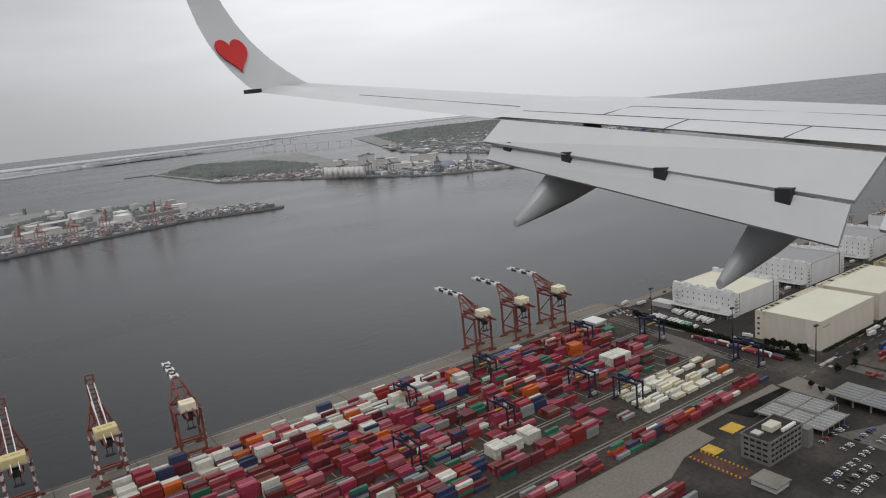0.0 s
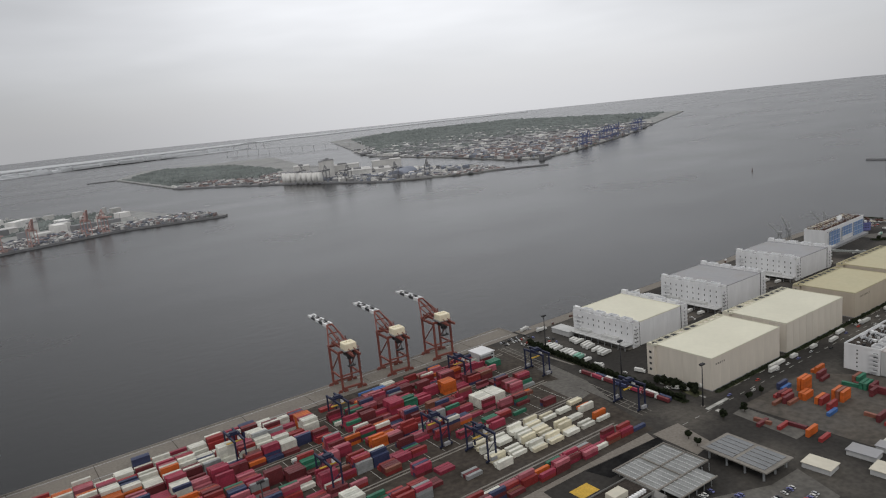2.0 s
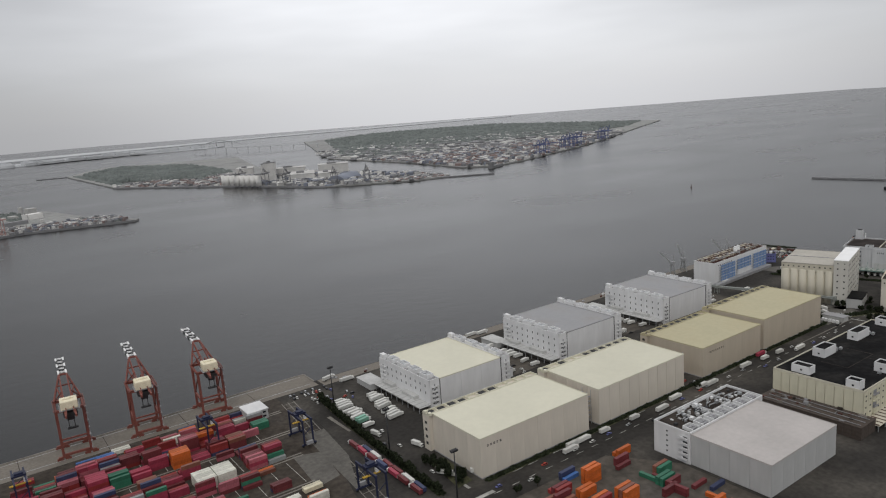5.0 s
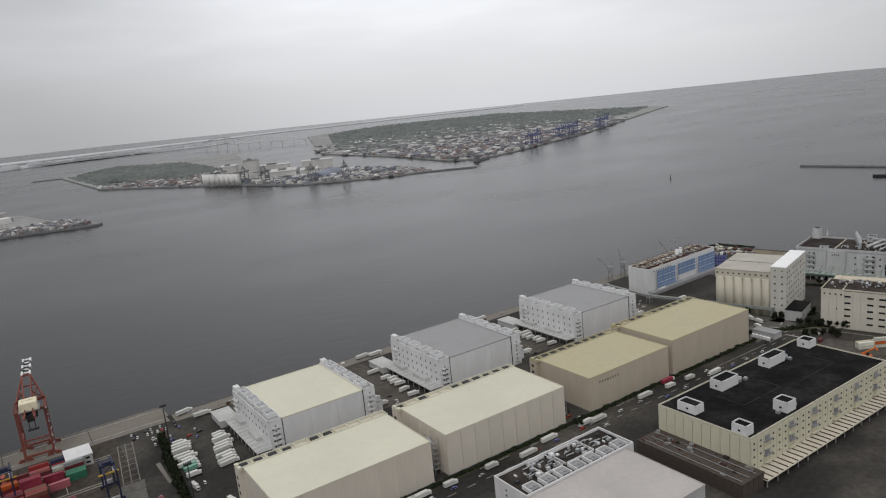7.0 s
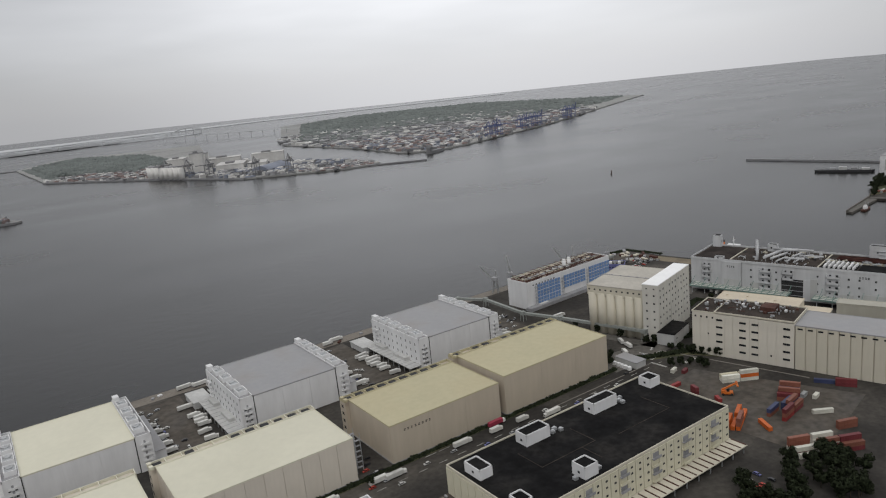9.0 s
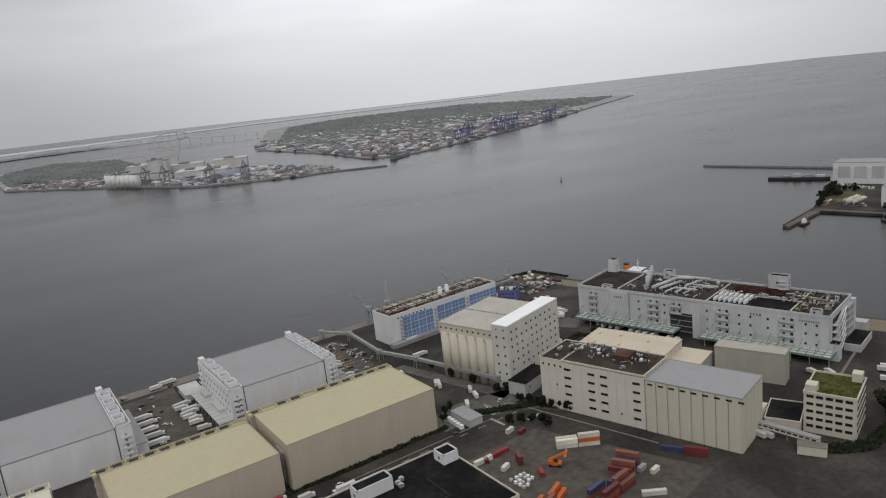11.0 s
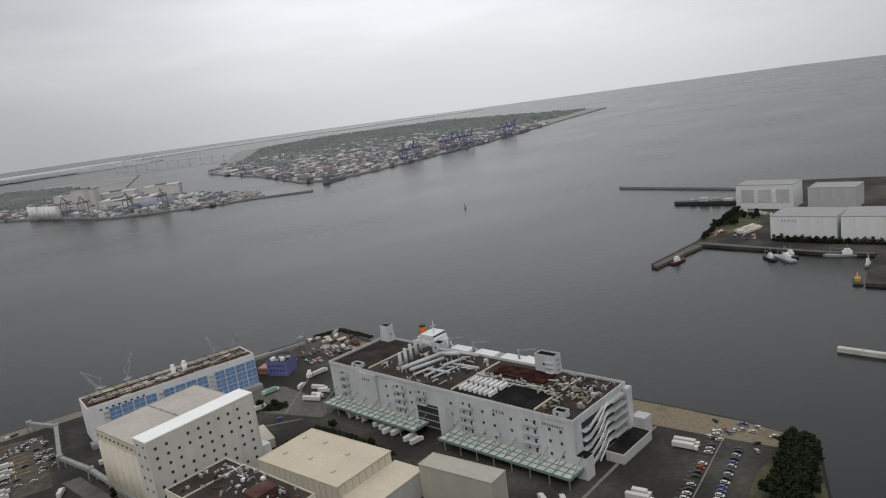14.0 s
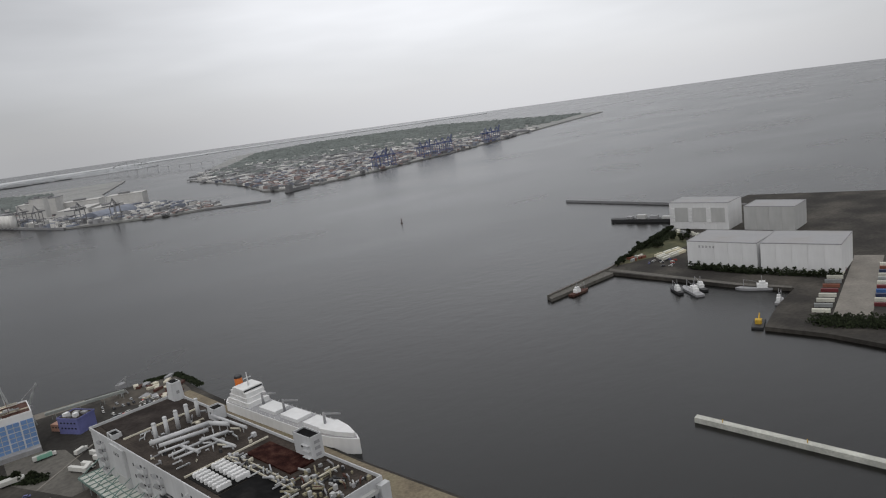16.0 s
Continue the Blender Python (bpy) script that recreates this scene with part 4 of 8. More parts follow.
dock_store(670, 751, 23.2, M_CREAM_ROOF, "white waterside warehouse with cream roof and loading canopy")
dock_store(808, 889, 25.2, M_GREY_ROOF, "white waterside warehouse with grey roof and loading canopy")
dock_store(951, 1030.5, 25.0, M_GREY_ROOF, "white waterside warehouse with grey roof and loading canopy")

M_RUSTWALL = surface("weathered_brown_cladding", (0.075, 0.058, 0.048), 0.9, vary=0.3, big=0.06, fine=0.5, tint=(0.05, 0.042, 0.038))
# black-roofed logistics building with balcony bays and dock apron
blk = thing("logistics_building", "cream logistics building with black flat roof and dock canopy", "warehouse", 861, 211.5, 0, 0)
W, D, Z = 151, 62, 24.6
boxpart("wall", (0.2, 0.2, -1, W - 0.2, D - 0.2, Z - 0.6), M_BEIGE_WALL, blk)
frame_roof(blk, 0, 0, W, D, Z, M_DARK_ROOF, M_BEIGE_WALL, 0.8, 0.5)
M_BAY = surface("cream_bay_panel", (0.60, 0.57, 0.44), 0.7, vary=0.06, big=0.05, fine=0.4, streak=True)
panels(blk, 0, 0, W, D, 5.2, Z - 0.8, 6.1, M_BAY, "swn", 0.22, 0.35)
row_of_windows(blk, [(3 + 6.08 * k, -0.4, zz) for k in range(25) if k % 4 != 2 for zz in (8.5, 13, 17.5, 21)], 1.3, 1.0, "s", M_DARK)
for k in range(6):
    x = 15.2 + 24.3 * k
    for j in range(4):
        b = bmesh.new()
        bx(b, x - 3, -1.9, 6 + 4.3 * j, x + 3, 0, 6.3 + 4.3 * j)
        bx(b, x - 3, -1.9, 6.3 + 4.3 * j, x + 3, -1.75, 7.5 + 4.3 * j)
        bx(b, x - 2.2, -0.5, 6.3 + 4.3 * j, x + 2.2, -0.4, 9.2 + 4.3 * j)
        part("balcony", b, M_GREY if j % 2 else M_BAY, blk)
b = bmesh.new()
bx(b, -1, -11, 4.4, W + 1, 0, 4.9)
can = part("dock_canopy", b, M_BEIGE_WALL, blk, "pale canopy with raised ribs over the docks")
b = bmesh.new()
for k in range(32):
    bx(b, -0.8 + 4.9 * k, -10.6, 4.9, -0.2 + 4.9 * k, -1, 5.3)
part("rib", b, M_RUST, can)
for k in range(16):
    boxpart("post", (0 + 10 * k, -10, 0, 0.5 + 10 * k, -9.5, 4.4), M_STEEL, can)
for k in range(22):
    boxpart("dock_door", (3 + 6.8 * k, -0.3, 0.2, 7 + 6.8 * k, 0.1, 4.2), M_DARK, blk)
for x, y, sx, sy, h in ((4, 38, 8, 13, 5), (42, 46.5, 17, 9, 6), (93, 46.5, 19, 8, 6), (141, 46, 9, 9, 5), (41, 3, 9, 9, 6), (0.8, 3, 7, 9, 5.5)):
    p = boxpart("roof_house", (x, y, Z, x + sx, y + sy, Z + h), M_WHITE_WALL, blk)
    boxpart("roof_house_top", (x + 0.5, y + 0.5, Z + h, x + sx - 0.5, y + sy - 0.5, Z + h + 0.05), M_DARK_ROOF, p)
    b = bmesh.new()
    for d in ((x, y, x + sx, y + 0.45), (x, y + sy - 0.45, x + sx, y + sy), (x, y, x + 0.45, y + sy), (x + sx - 0.45, y, x + sx, y + sy)):
        bx(b, *d[:2], Z + h, *d[2:], Z + h + 0.7)
    part("parapet", b, M_WHITE_WALL, p)
    boxpart("window", (x - 0.1, y + sy * 0.4, Z + 2, x + 0.1, y + sy * 0.4 + 1.4, Z + 3.2), M_WINDOW, p)
q = random.Random(5)
for x, y in ((61, 47), (64, 49), (60, 51), (66, 46), (114, 47), (117, 49), (114, 44), (52, 5), (37, 6), (14, 54)):
    b = bmesh.new()
    bx(b, x, y, Z, x + 2.4, y + 2, Z + 1.6)
    rod(b, (x + 1.2, y + 1, Z + 1.6), (x + 1.2, y + 1, Z + 2.0), 0.8, n=10)
    part("air_unit", b, M_STEEL, blk)
b = bmesh.new()
for d in ((34, 26, 72, 26.4), (72, 26, 72.4, 45), (34, 26.4, 34.4, 45), (86, 22, 128, 22.4), (128, 22, 128.4, 43), (62, 12, 62.4, 26)):
    bx(b, d[0], d[1], Z, d[2], d[3], Z + 0.12)
part("roof_walkway", b, M_GRAVEL_ROOF, blk)
boxpart("west_annexe", (-20, -8, -1, 0, 62, 8.6), M_RUSTWALL, blk)
boxpart("west_annexe_roof", (-20.4, -8.4, 8.6, -0.1, 62, 9.0), M_RUSTWALL, blk)
q = random.Random(77)
for k in range(40):
    u, v = q.uniform(-19, -3), q.uniform(-6, 59)
    boxpart("roof_clutter", (u, v, 9.0, u + q.uniform(0.5, 2.4), v + q.uniform(0.4, 3.4), 9.2 + q.random() ** 2 * 1.4), q.choice((M_GREY, M_RUST, M_GRAVEL_ROOF, M_RUST, M_CONC)), blk)
for k in range(3):
    b = bmesh.new()
    rod(b, (-18 + 6 * k, -7, 9.7), (-18 + 6 * k, 58, 9.7), 0.22, n=6)
    part("roof_pipe", b, M_GREY, blk)
panels(blk, -20, -8, -0.2, 62, 0.3, 8.4, 5.4, M_RUSTWALL, "sw", 0.2, 0.25)

# front grey warehouse with plant roof
fg = thing("grey_warehouse", "pale grey warehouse with rooftop plant and stair windows", "warehouse", 741, 205.5, 0, 0)
boxpart("wall", (0.2, 0.2, -1, 71.8, 52, 19.6), M_GREY_WALL, fg)
panels(fg, 0, 0, 72, 52, 0.3, 19.4, 13, M_GREY_WALL, "wse", 0.08, 0.15)
M_PINKROOF = surface("pale_pinkish_roof", (0.44, 0.41, 0.395), 0.75, vary=0.06, big=0.04, fine=0.3)
frame_roof(fg, -0.2, -0.2, 72.2, 52, 20, M_PINKROOF, M_PINKROOF, 0.3, 0.4)
boxpart("office_wing", (-1, 52.2, -1, 79, 79, 19.4), M_WHITE_WALL, fg)
frame_roof(fg, -1, 52.2, 79, 79, 19.8, M_GRAVEL_ROOF, M_WHITE_WALL, 1.5, 0.6, "office_roof")
for k in range(7):
    b = bmesh.new()
    x = 3 + 10.8 * k
    for d in ((x, 53, x + 0.5, 60), (x, 60, x + 7.4, 60.5), (x + 7, 53, x + 7.4, 60)):
        bx(b, d[0], d[1], 19.8, d[2], d[3], 22.0)
    part("plant_screen", b, M_WHITE_WALL, fg)
    b = bmesh.new()
    bx(b, x + 1.2, 54, 19.8, x + 6.2, 58.6, 21.4)
    rod(b, (x + 2.4, 56.3, 21.4), (x + 2.4, 56.3, 22.0), 1.0, n=10)
    rod(b, (x + 5.0, 56.3, 21.4), (x + 5.0, 56.3, 22.0), 1.0, n=10)
    part("plant_unit", b, M_GREY, fg)
q = random.Random(29)
for k in range(64):
    b = bmesh.new()
    x, y = q.uniform(2, 74), q.uniform(63, 76)
    if k % 3 == 0:
        rod(b, (x, y, 21.2), (x + q.uniform(2, 6), y + q.uniform(-1, 1), 21.2), 0.35, n=8)
        beam(b, (x, y, 19.8), (x, y, 21.0), 0.3)
        part("roof_pipe", b, M_STEEL, fg)
    else:
        bx(b, x, y, 19.8, x + q.uniform(0.8, 2.6), y + q.uniform(0.8, 2.2), 19.8 + q.uniform(0.7, 2.0))
        part("roof_box", b, q.choice((M_GREY, M_STEEL, M_WHITE, M_DARK, M_GREY_WALL)), fg)
for x0, x1 in ((36, 58), (20, 34)):
    b = bmesh.new()
    for d in ((x0, 62, x0 + 0.4, 77), (x0, 76.6, x1, 77), (x1 - 0.4, 62, x1, 77), (x0, 62, x1, 62.4)):
        bx(b, d[0], d[1], 19.8, d[2], d[3], 21.2)
    part("roof_upstand", b, M_WHITE_WALL, fg)
row_of_windows(fg, [(-1, 55.5, zz) for zz in (3.5, 7, 10.5, 14, 17)], 3.2, 1.1, "w", M_DARK)
row_of_windows(fg, [(-1, 69, zz) for zz in (3.5, 7, 10.5, 14, 17)], 1.2, 1.0, "w", M_DARK)
for k in range(5):
    b = bmesh.new()
    z9 = 3.0 + 3.4 * k
    bx(b, -3.2, 53.6, z9, -1, 59, z9 + 0.25)
    bx(b, -3.2, 53.6, z9 + 0.25, -3.05, 59, z9 + 1.3)
    part("stair_landing", b, M_WHITE_WALL, fg)


# grain silo building
silo = thing("silo_building", "beige silo block with round bins and tall white machine tower", "silo", 1113.2, 340.5, 0, 16)
boxpart("bin_house", (1.5, 13, 33, 65, 62, 40.6), M_BEIGE_WALL, silo)
boxpart("core", (3, 13, -1, 64, 61, 33), M_BEIGE_WALL, silo)
M_SILOROOF = surface("beige_grey_roof", (0.43, 0.405, 0.36), 0.8, vary=0.08, big=0.05, fine=0.4)
frame_roof(silo, 1.2, 13, 65.3, 62.3, 41, M_SILOROOF, M_SILOROOF, 0.3, 0.4, "bin_roof")
b = bmesh.new()
bx(b, 33.2, 13.4, 41, 33.8, 62, 41.4)
for k in range(6):
    bx(b, 32.9, 16 + 7.6 * k, 41, 34.1, 17.4 + 7.6 * k, 41.7)
part("roof_ridge", b, M_GREY, silo)
for k in range(6):
    b = bmesh.new()
    rod(b, (4.2, 17.2 + 8.15 * k, 0), (4.2, 17.2 + 8.15 * k, 34.5), 4.1, n=20)
    part("bin", b, M_BEIGE_WALL, silo)
for k in range(9):
    b = bmesh.new()
    rod(b, (7.6 + 7 * k, 60, 0), (7.6 + 7 * k, 60, 34.5), 3.45, n=16)
    part("bin", b, M_BEIGE_WALL, silo)
row_of_windows(silo, [(1.5, 16 + 4.9 * k, 37.6) for k in range(10)], 1.5, 1.3, "w", M_DARK)
M_SILOWALL = surface("off_white_silo_wall", (0.56, 0.545, 0.50), 0.75, vary=0.06, big=0.04, fine=0.3, streak=True)
boxpart("tower_wall", (0, 0, -1, 65, 12.8, 46.5), M_SILOWALL, silo)
for k in range(6):
    boxpart("pilaster", (0.0 + 12.8 * k, -0.35, 0, 1.0 + 12.8 * k, 0.1, 46.2), M_SILOWALL, silo)
M_WHITEROOF = surface("white_membrane_roof", (0.85, 0.85, 0.85), 0.6, vary=0.03, big=0.05, fine=0.4, bump=0.03)
boxpart("tower_roof", (-0.2, -0.2, 46.5, 65.2, 13.0, 47.1), M_WHITEROOF, silo)
row_of_windows(silo, [(4.5 + 6.2 * k, 0, 9 + 5.4 * j) for k in range(10) for j in range(7) if (k * 3 + j * 5) % 7 != 1], 1.5, 1.6, "s", M_DARK)
row_of_windows(silo, [(0, y, 5.5 + 6.5 * j) for y in (3.2, 9.2) for j in range(6)], 1.4, 1.4, "w", M_DARK)
row_of_windows(silo, [(0, y, 43.5) for y in (3.2, 9.2)], 1.2, 1.0, "w", M_DARK)
boxpart("entrance_block", (-4, -14, -1, 26, -0.2, 9.5), M_GREY_WALL, silo)
boxpart("entrance_roof", (-4.3, -14.3, 9.5, 26.3, -0.2, 10), M_DARK_ROOF, silo)
boxpart("east_annexe", (65, 2, -1, 72, 12, 12), M_WHITE_WALL, silo)

# elevated grain conveyor from the shore to the silo
cv = thing("conveyor_bridge", "grey-green enclosed conveyor bridge on steel legs", "conveyor", 0, 0, 0)
M_CONV = surface("conveyor_cladding", (0.25, 0.265, 0.25), 0.7, vary=0.12, big=0.2, fine=0.8)
RUN = [(1068, 550, 6.5), (1083, 524, 7), (1079, 464, 7), (1092, 429, 6.5), (1109, 351, 8)]
for p, s in zip(RUN, RUN[1:]):
    b = bmesh.new()
    beam(b, p, s, 2.6, 2.2)
    part("span", b, M_CONV, cv)
for k, p in enumerate(RUN):
    b = bmesh.new()
    for sx in (-1.5, 1.5):
        for sy in (-1.5, 1.5):
            beam(b, (p[0] + sx * 1.3, p[1] + sy * 1.3, 0), (p[0] + sx, p[1] + sy, p[2]), 0.45)
    bx(b, p[0] - 1.9, p[1] - 1.9, p[2] - 1.6, p[0] + 1.9, p[1] + 1.9, p[2] + 1.8)
    part("transfer_tower", b, M_CONV, cv)

# blue-panelled waterside building
bl = thing("mill_building", "white mill building with blue glazed panels and rusty roof", "factory", 1101.4, 482, 0, 3)
bl.matrix_basis = bl.matrix_basis @ Matrix.Diagonal((1.0, 1.17, 1.0, 1.0))
boxpart("wall", (0, 0, -1, 118, 23, 25.6), M_WHITE_WALL, bl)
boxpart("deck", (0.6, 0.6, 25.6, 117.4, 22.4, 25.8), M_RUST, bl)
b = bmesh.new()
for d in ((0, 0, 118, 0.6), (0, 22.4, 118, 23), (0, 0.6, 0.6, 22.4), (117.4, 0.6, 118, 22.4)):
    bx(b, d[0], d[1], 25.6, d[2], d[3], 26.6)
part("parapet", b, M_WHITE_WALL, bl)
bb = bmesh.new()
bx(bb, -3.5, -0.35, -2.9, 3.5, 0.05, 2.9)
MULLION = bmesh.new()
bx(MULLION, -3.5, -0.5, -0.2, 3.5, -0.3, 0.2)
bx(MULLION, -0.2, -0.5, -2.9, 0.2, -0.3, 2.9)
MULLION = mesh_of("mullion", MULLION, M_GREY_WALL)
PANE = mesh_of("blue_panel", bb, M_BLUE)
for k in range(4):
    for j in range(3):
        p = part("blue_panel", PANE, None, bl)
        part("mullion", MULLION, None, p)
        p.matrix_basis = pose(16.5 + 8 * k, 0, 5.6 + 6.6 * j)
for k in range(4):
    for j in range(2):
        p = part("blue_panel", PANE, None, bl)
        part("mullion", MULLION, None, p)
        p.matrix_basis = pose(53 + 8 * k, 0, 12.2 + 6.6 * j)
for k in range(4):
    for j in range(3):
        p = part("blue_panel", PANE, None, bl)
        part("mullion", MULLION, None, p)
        p.matrix_basis = pose(90 + 8 * k, 0, 5.6 + 6.6 * j)
row_of_windows(bl, [(8 + 4 * k, 0, 22.6) for k in range(8)], 1.6, 1.2, "s", M_DARK)
for xx in (10.6, 47.2, 83.4):
    b = bmesh.new()
    for k in range(6):
        bx(b, xx - 1.4, -1.4, 3 + 3.4 * k, xx + 1.4, 0, 3.2 + 3.4 * k)
    beam(b, (xx - 1.3, -1.3, 0), (xx - 1.3, -1.3, 23), 0.2)
    beam(b, (xx + 1.3, -1.3, 0), (xx + 1.3, -1.3, 23), 0.2)
    part("fire_stair", b, M_STEEL, bl)
for x, y in ((61, 8), (69.5, 9)):
    b = bmesh.new()
    rod(b, (x, y, 25.3), (x, y, 33.4), 1.8, n=14)
    rod(b, (x, y, 33.4), (x, y, 34.6), 1.8, 1.2, 14)
    part("roof_tank", b, M_WHITE, bl)
q = random.Random(3)
for k in range(110):
    b = bmesh.new()
    x, y = q.uniform(4, 106), q.uniform(2, 19)
    if q.random() < 0.5:
        bx(b, x, y, 25.3, x + q.uniform(2, 6), y + q.uniform(1.5, 4), 25.3 + q.uniform(0.8, 2.6))
        part("roof_plant", b, q.choice((M_STEEL, M_RUST, M_GREY_WALL, M_BEIGE_WALL, M_TAN_ROOF)), bl)
    else:
        beam(b, (x, y, 26.1), (x + q.uniform(5, 14), y + q.uniform(-1, 1), 26.1), 0.8)
        for e in (0, 5):
            beam(b, (x + e, y, 25.3), (x + e, y, 26), 0.3)
        part("roof_pipe", b, q.choice((M_STEEL, M_RUST, M_BEIGE_WALL, M_TAN_ROOF)), bl)
boxpart("base_deck", (-3, -6, -1, 118, 0, 3.2), M_GREY, bl)
for y, z9, m in ((3.2, 27.2, M_RUST), (6.0, 28.4, M_STEEL), (8.4, 27.0, M_TAN_ROOF), (13.5, 28.2, M_RUST), (16.4, 27.4, M_BEIGE_WALL), (20, 27.6, M_BEIGE_WALL)):
    b = bmesh.new()
    rod(b, (3, y, z9), (112, y, z9), 0.45, n=8)
    for k in range(15):
        beam(b, (4 + 7.6 * k, y, 25.6), (4 + 7.6 * k, y, z9), 0.3)
    part("roof_pipe", b, m, bl)
for k in range(13):
    b = bmesh.new()
    x = 5 + 8.4 * k
    for y in (2, 11, 21):
        beam(b, (x, y, 25.6), (x, y, 29.4), 0.3)
    beam(b, (x, 2, 29.4), (x, 21, 29.4), 0.3)
    part("pipe_rack", b, M_RUST, bl)


M_MASTGREY = surface("weathered_mast_grey", (0.27, 0.275, 0.275), 0.8, vary=0.2, big=0.2, fine=0.8)


def luffing_crane(x, y, rz, h):
    c = thing("unloader_crane", "grey lattice unloading crane at the waterside", "crane", x, y, 0, rz, "unloader cranes")
    b = bmesh.new()
    for sx in (-3, 3):
        for sy in (-3, 3):
            beam(b, (sx, sy, 0), (sx * 0.4, sy * 0.4, h * 0.6), 0.8)
    for z in (0.2, 0.4):
        k = 3 * (1 - z)
        for s in (-k, k):
            beam(b, (s, -k, h * z), (s, k, h * z), 0.4)
            beam(b, (-k, s, h * z), (k, s, h * z), 0.4)
    part("portal", b, M_MASTGREY, c)
    boxpart("slewing_cab", (-2.4, -3, h * 0.6, 2.4, 3.6, h * 0.6 + 3.4), M_GREY, c)
    b = bmesh.new()
    for s in (-0.8, 0.8):
        beam(b, (s, 2, h * 0.65), (s * 0.3, h * 0.75, h * 1.35), 0.55)
        beam(b, (s, 2, h * 0.72), (s * 0.3, h * 0.75, h * 1.38), 0.4)
    for k in range(8):
        f = k / 8
        beam(b, (-0.7, 2 + (h * 0.75 - 2) * f, h * (0.65 + 0.7 * f)), (0.7, 2 + (h * 0.75 - 2) * (f + 0.1), h * (0.65 + 0.7 * (f + 0.1))), 0.35)
    part("jib", b, M_MASTGREY, c)
    b = bmesh.new()
    beam(b, (0, -1, h * 0.7), (0, -1.6, h * 1.1), 0.8)
    beam(b, (0, -1.6, h * 1.1), (0, h * 0.75, h * 1.36), 0.25)
    part("mast", b, M_MASTGREY, c)
    return c


luffing_crane(1119, 553, 40, 21)
luffing_crane(1138, 551, -30, 23)
luffing_crane(1206, 538, 10, 22)
luffing_crane(1216, 536, -40, 20)
luffing_crane(1279, 546, -60, 9)
M_LEANTO = surface("salmon_cladding", (0.42, 0.24, 0.17), 0.7, vary=0.12, big=0.1, fine=0.6)
vb = thing("blue_shed", "violet-blue clad workshop with rust-red lean-to", "workshop", 1232, 503, 0, -52)
boxpart("wall", (0, 0, -1, 18, 15, 10.5), M_VIOLET, vb)
frame_roof(vb, -0.3, -0.3, 18.3, 15.3, 11, M_GRAVEL_ROOF, M_VIOLET, 0.6, 0.4)
for x, y, w, d, h in ((2, 3, 3, 4, 2.2), (6, 8, 4, 3, 1.4), (11, 3, 3, 3, 2.6), (12, 9, 4, 3, 1.2), (7, 2.5, 2, 2, 1.0)):
    boxpart("roof_unit", (x, y, 11, x + w, y + d, 11 + h), M_WHITE if h > 2 else M_GREY, vb)
row_of_windows(vb, [(3 + 3 * k, 0, zz) for k in range(5) for zz in (4.2, 8.0)], 1.5, 1.1, "s")
boxpart("lean_to", (-11, 3, -1, 0, 13, 5), M_LEANTO, vb)
row_of_windows(vb, [(-9 + 2.6 * k, 3, 3.0) for k in range(4)], 1.2, 1.1, "s", M_DARK)
b = bmesh.new()
beam(b, (1226, 538, 5.5), (1280, 537, 5.5), 2.6, 2.0)
for f in (0.1, 0.4, 0.7, 0.95):
    p = Vector((1226, 538, 0)).lerp(Vector((1280, 537, 0)), f)
    for s in (-1.2, 1.2):
        beam(b, (p.x + s, p.y - s, 0), (p.x + s, p.y - s, 4.6), 0.4)
solid("jetty_conveyor", b, M_CONV, "pale enclosed conveyor leading to the point", "conveyor")

# office and store row, facing south-west
ro = thing("office_block", "cream factory offices with ribbon windows and dark cluttered roof", "office building", 1113.5, 309.5, 0, -75)
L1, L2, DD, Z = 71, 54, 33, 33.2
M_CREAMOFF = surface("cream_office_wall", (0.62, 0.585, 0.51), 0.75, vary=0.08, big=0.05, fine=0.3, streak=True)
boxpart("wall", (0.2, 0.2, -1, L1, DD, Z - 0.5), M_CREAMOFF, ro)
panels(ro, 0, 0, L1, DD, 0.2, Z - 0.4, 6.0, M_CREAMOFF, "s", 0.06, 0.2)
frame_roof(ro, -0.3, -0.3, 16, DD, Z, M_GRAVEL_ROOF, M_BEIGE_WALL, 0.6, 0.5)
frame_roof(ro, 16, -0.3, L1, DD, Z + 0.6, M_GRAVEL_ROOF, M_BEIGE_WALL, 0.7, 0.5, "upper_roof")
row_of_windows(ro, [(x, -0.2, 6 + 5.6 * j) for x in (20, 36.5, 45, 66) for j in range(5)], 4.6, 1.5, "s")
row_of_windows(ro, [(2.6 + 4.2 * k, -0.2, 29.6) for k in range(4)], 1.2, 1.4, "s")
row_of_windows(ro, [(12, -0.2, 17), (56, -0.2, 7), (8, -0.2, 5), (12.4, -0.2, 4)], 0.8, 1.4, "s")
q = random.Random(17)
for k in range(80):
    b = bmesh.new()
    x, y = q.uniform(2, 66), q.choice((q.uniform(3, 29), q.uniform(18, 31)))
    zz = Z if x < 15 else Z + 0.6
    if k % 3 == 0:
        bx(b, x, y, zz, x + q.uniform(1, 2.6), y + q.uniform(1, 2.2), zz + q.uniform(0.6, 1.8))
    elif k % 3 == 1:
        rod(b, (x, y, zz), (x, y, zz + 1.2), 0.55, n=8)
        rod(b, (x, y, zz + 1.2), (x, y, zz + 1.6), 0.75, 0.5, 8)
    else:
        beam(b, (x, y, zz + 0.9), (x + q.uniform(-5, 5), y + q.uniform(-5, 5), zz + 0.9), 0.4)
        beam(b, (x, y, zz), (x, y, zz + 0.9), 0.3)
    part("roof_plant", b, q.choice((M_STEEL, M_WHITE, M_GREY, M_RUST, M_GREY)), ro)
boxpart("roof_house", (44, 14, Z + 0.6, 54, 26, Z + 4.2), M_RUST, ro)
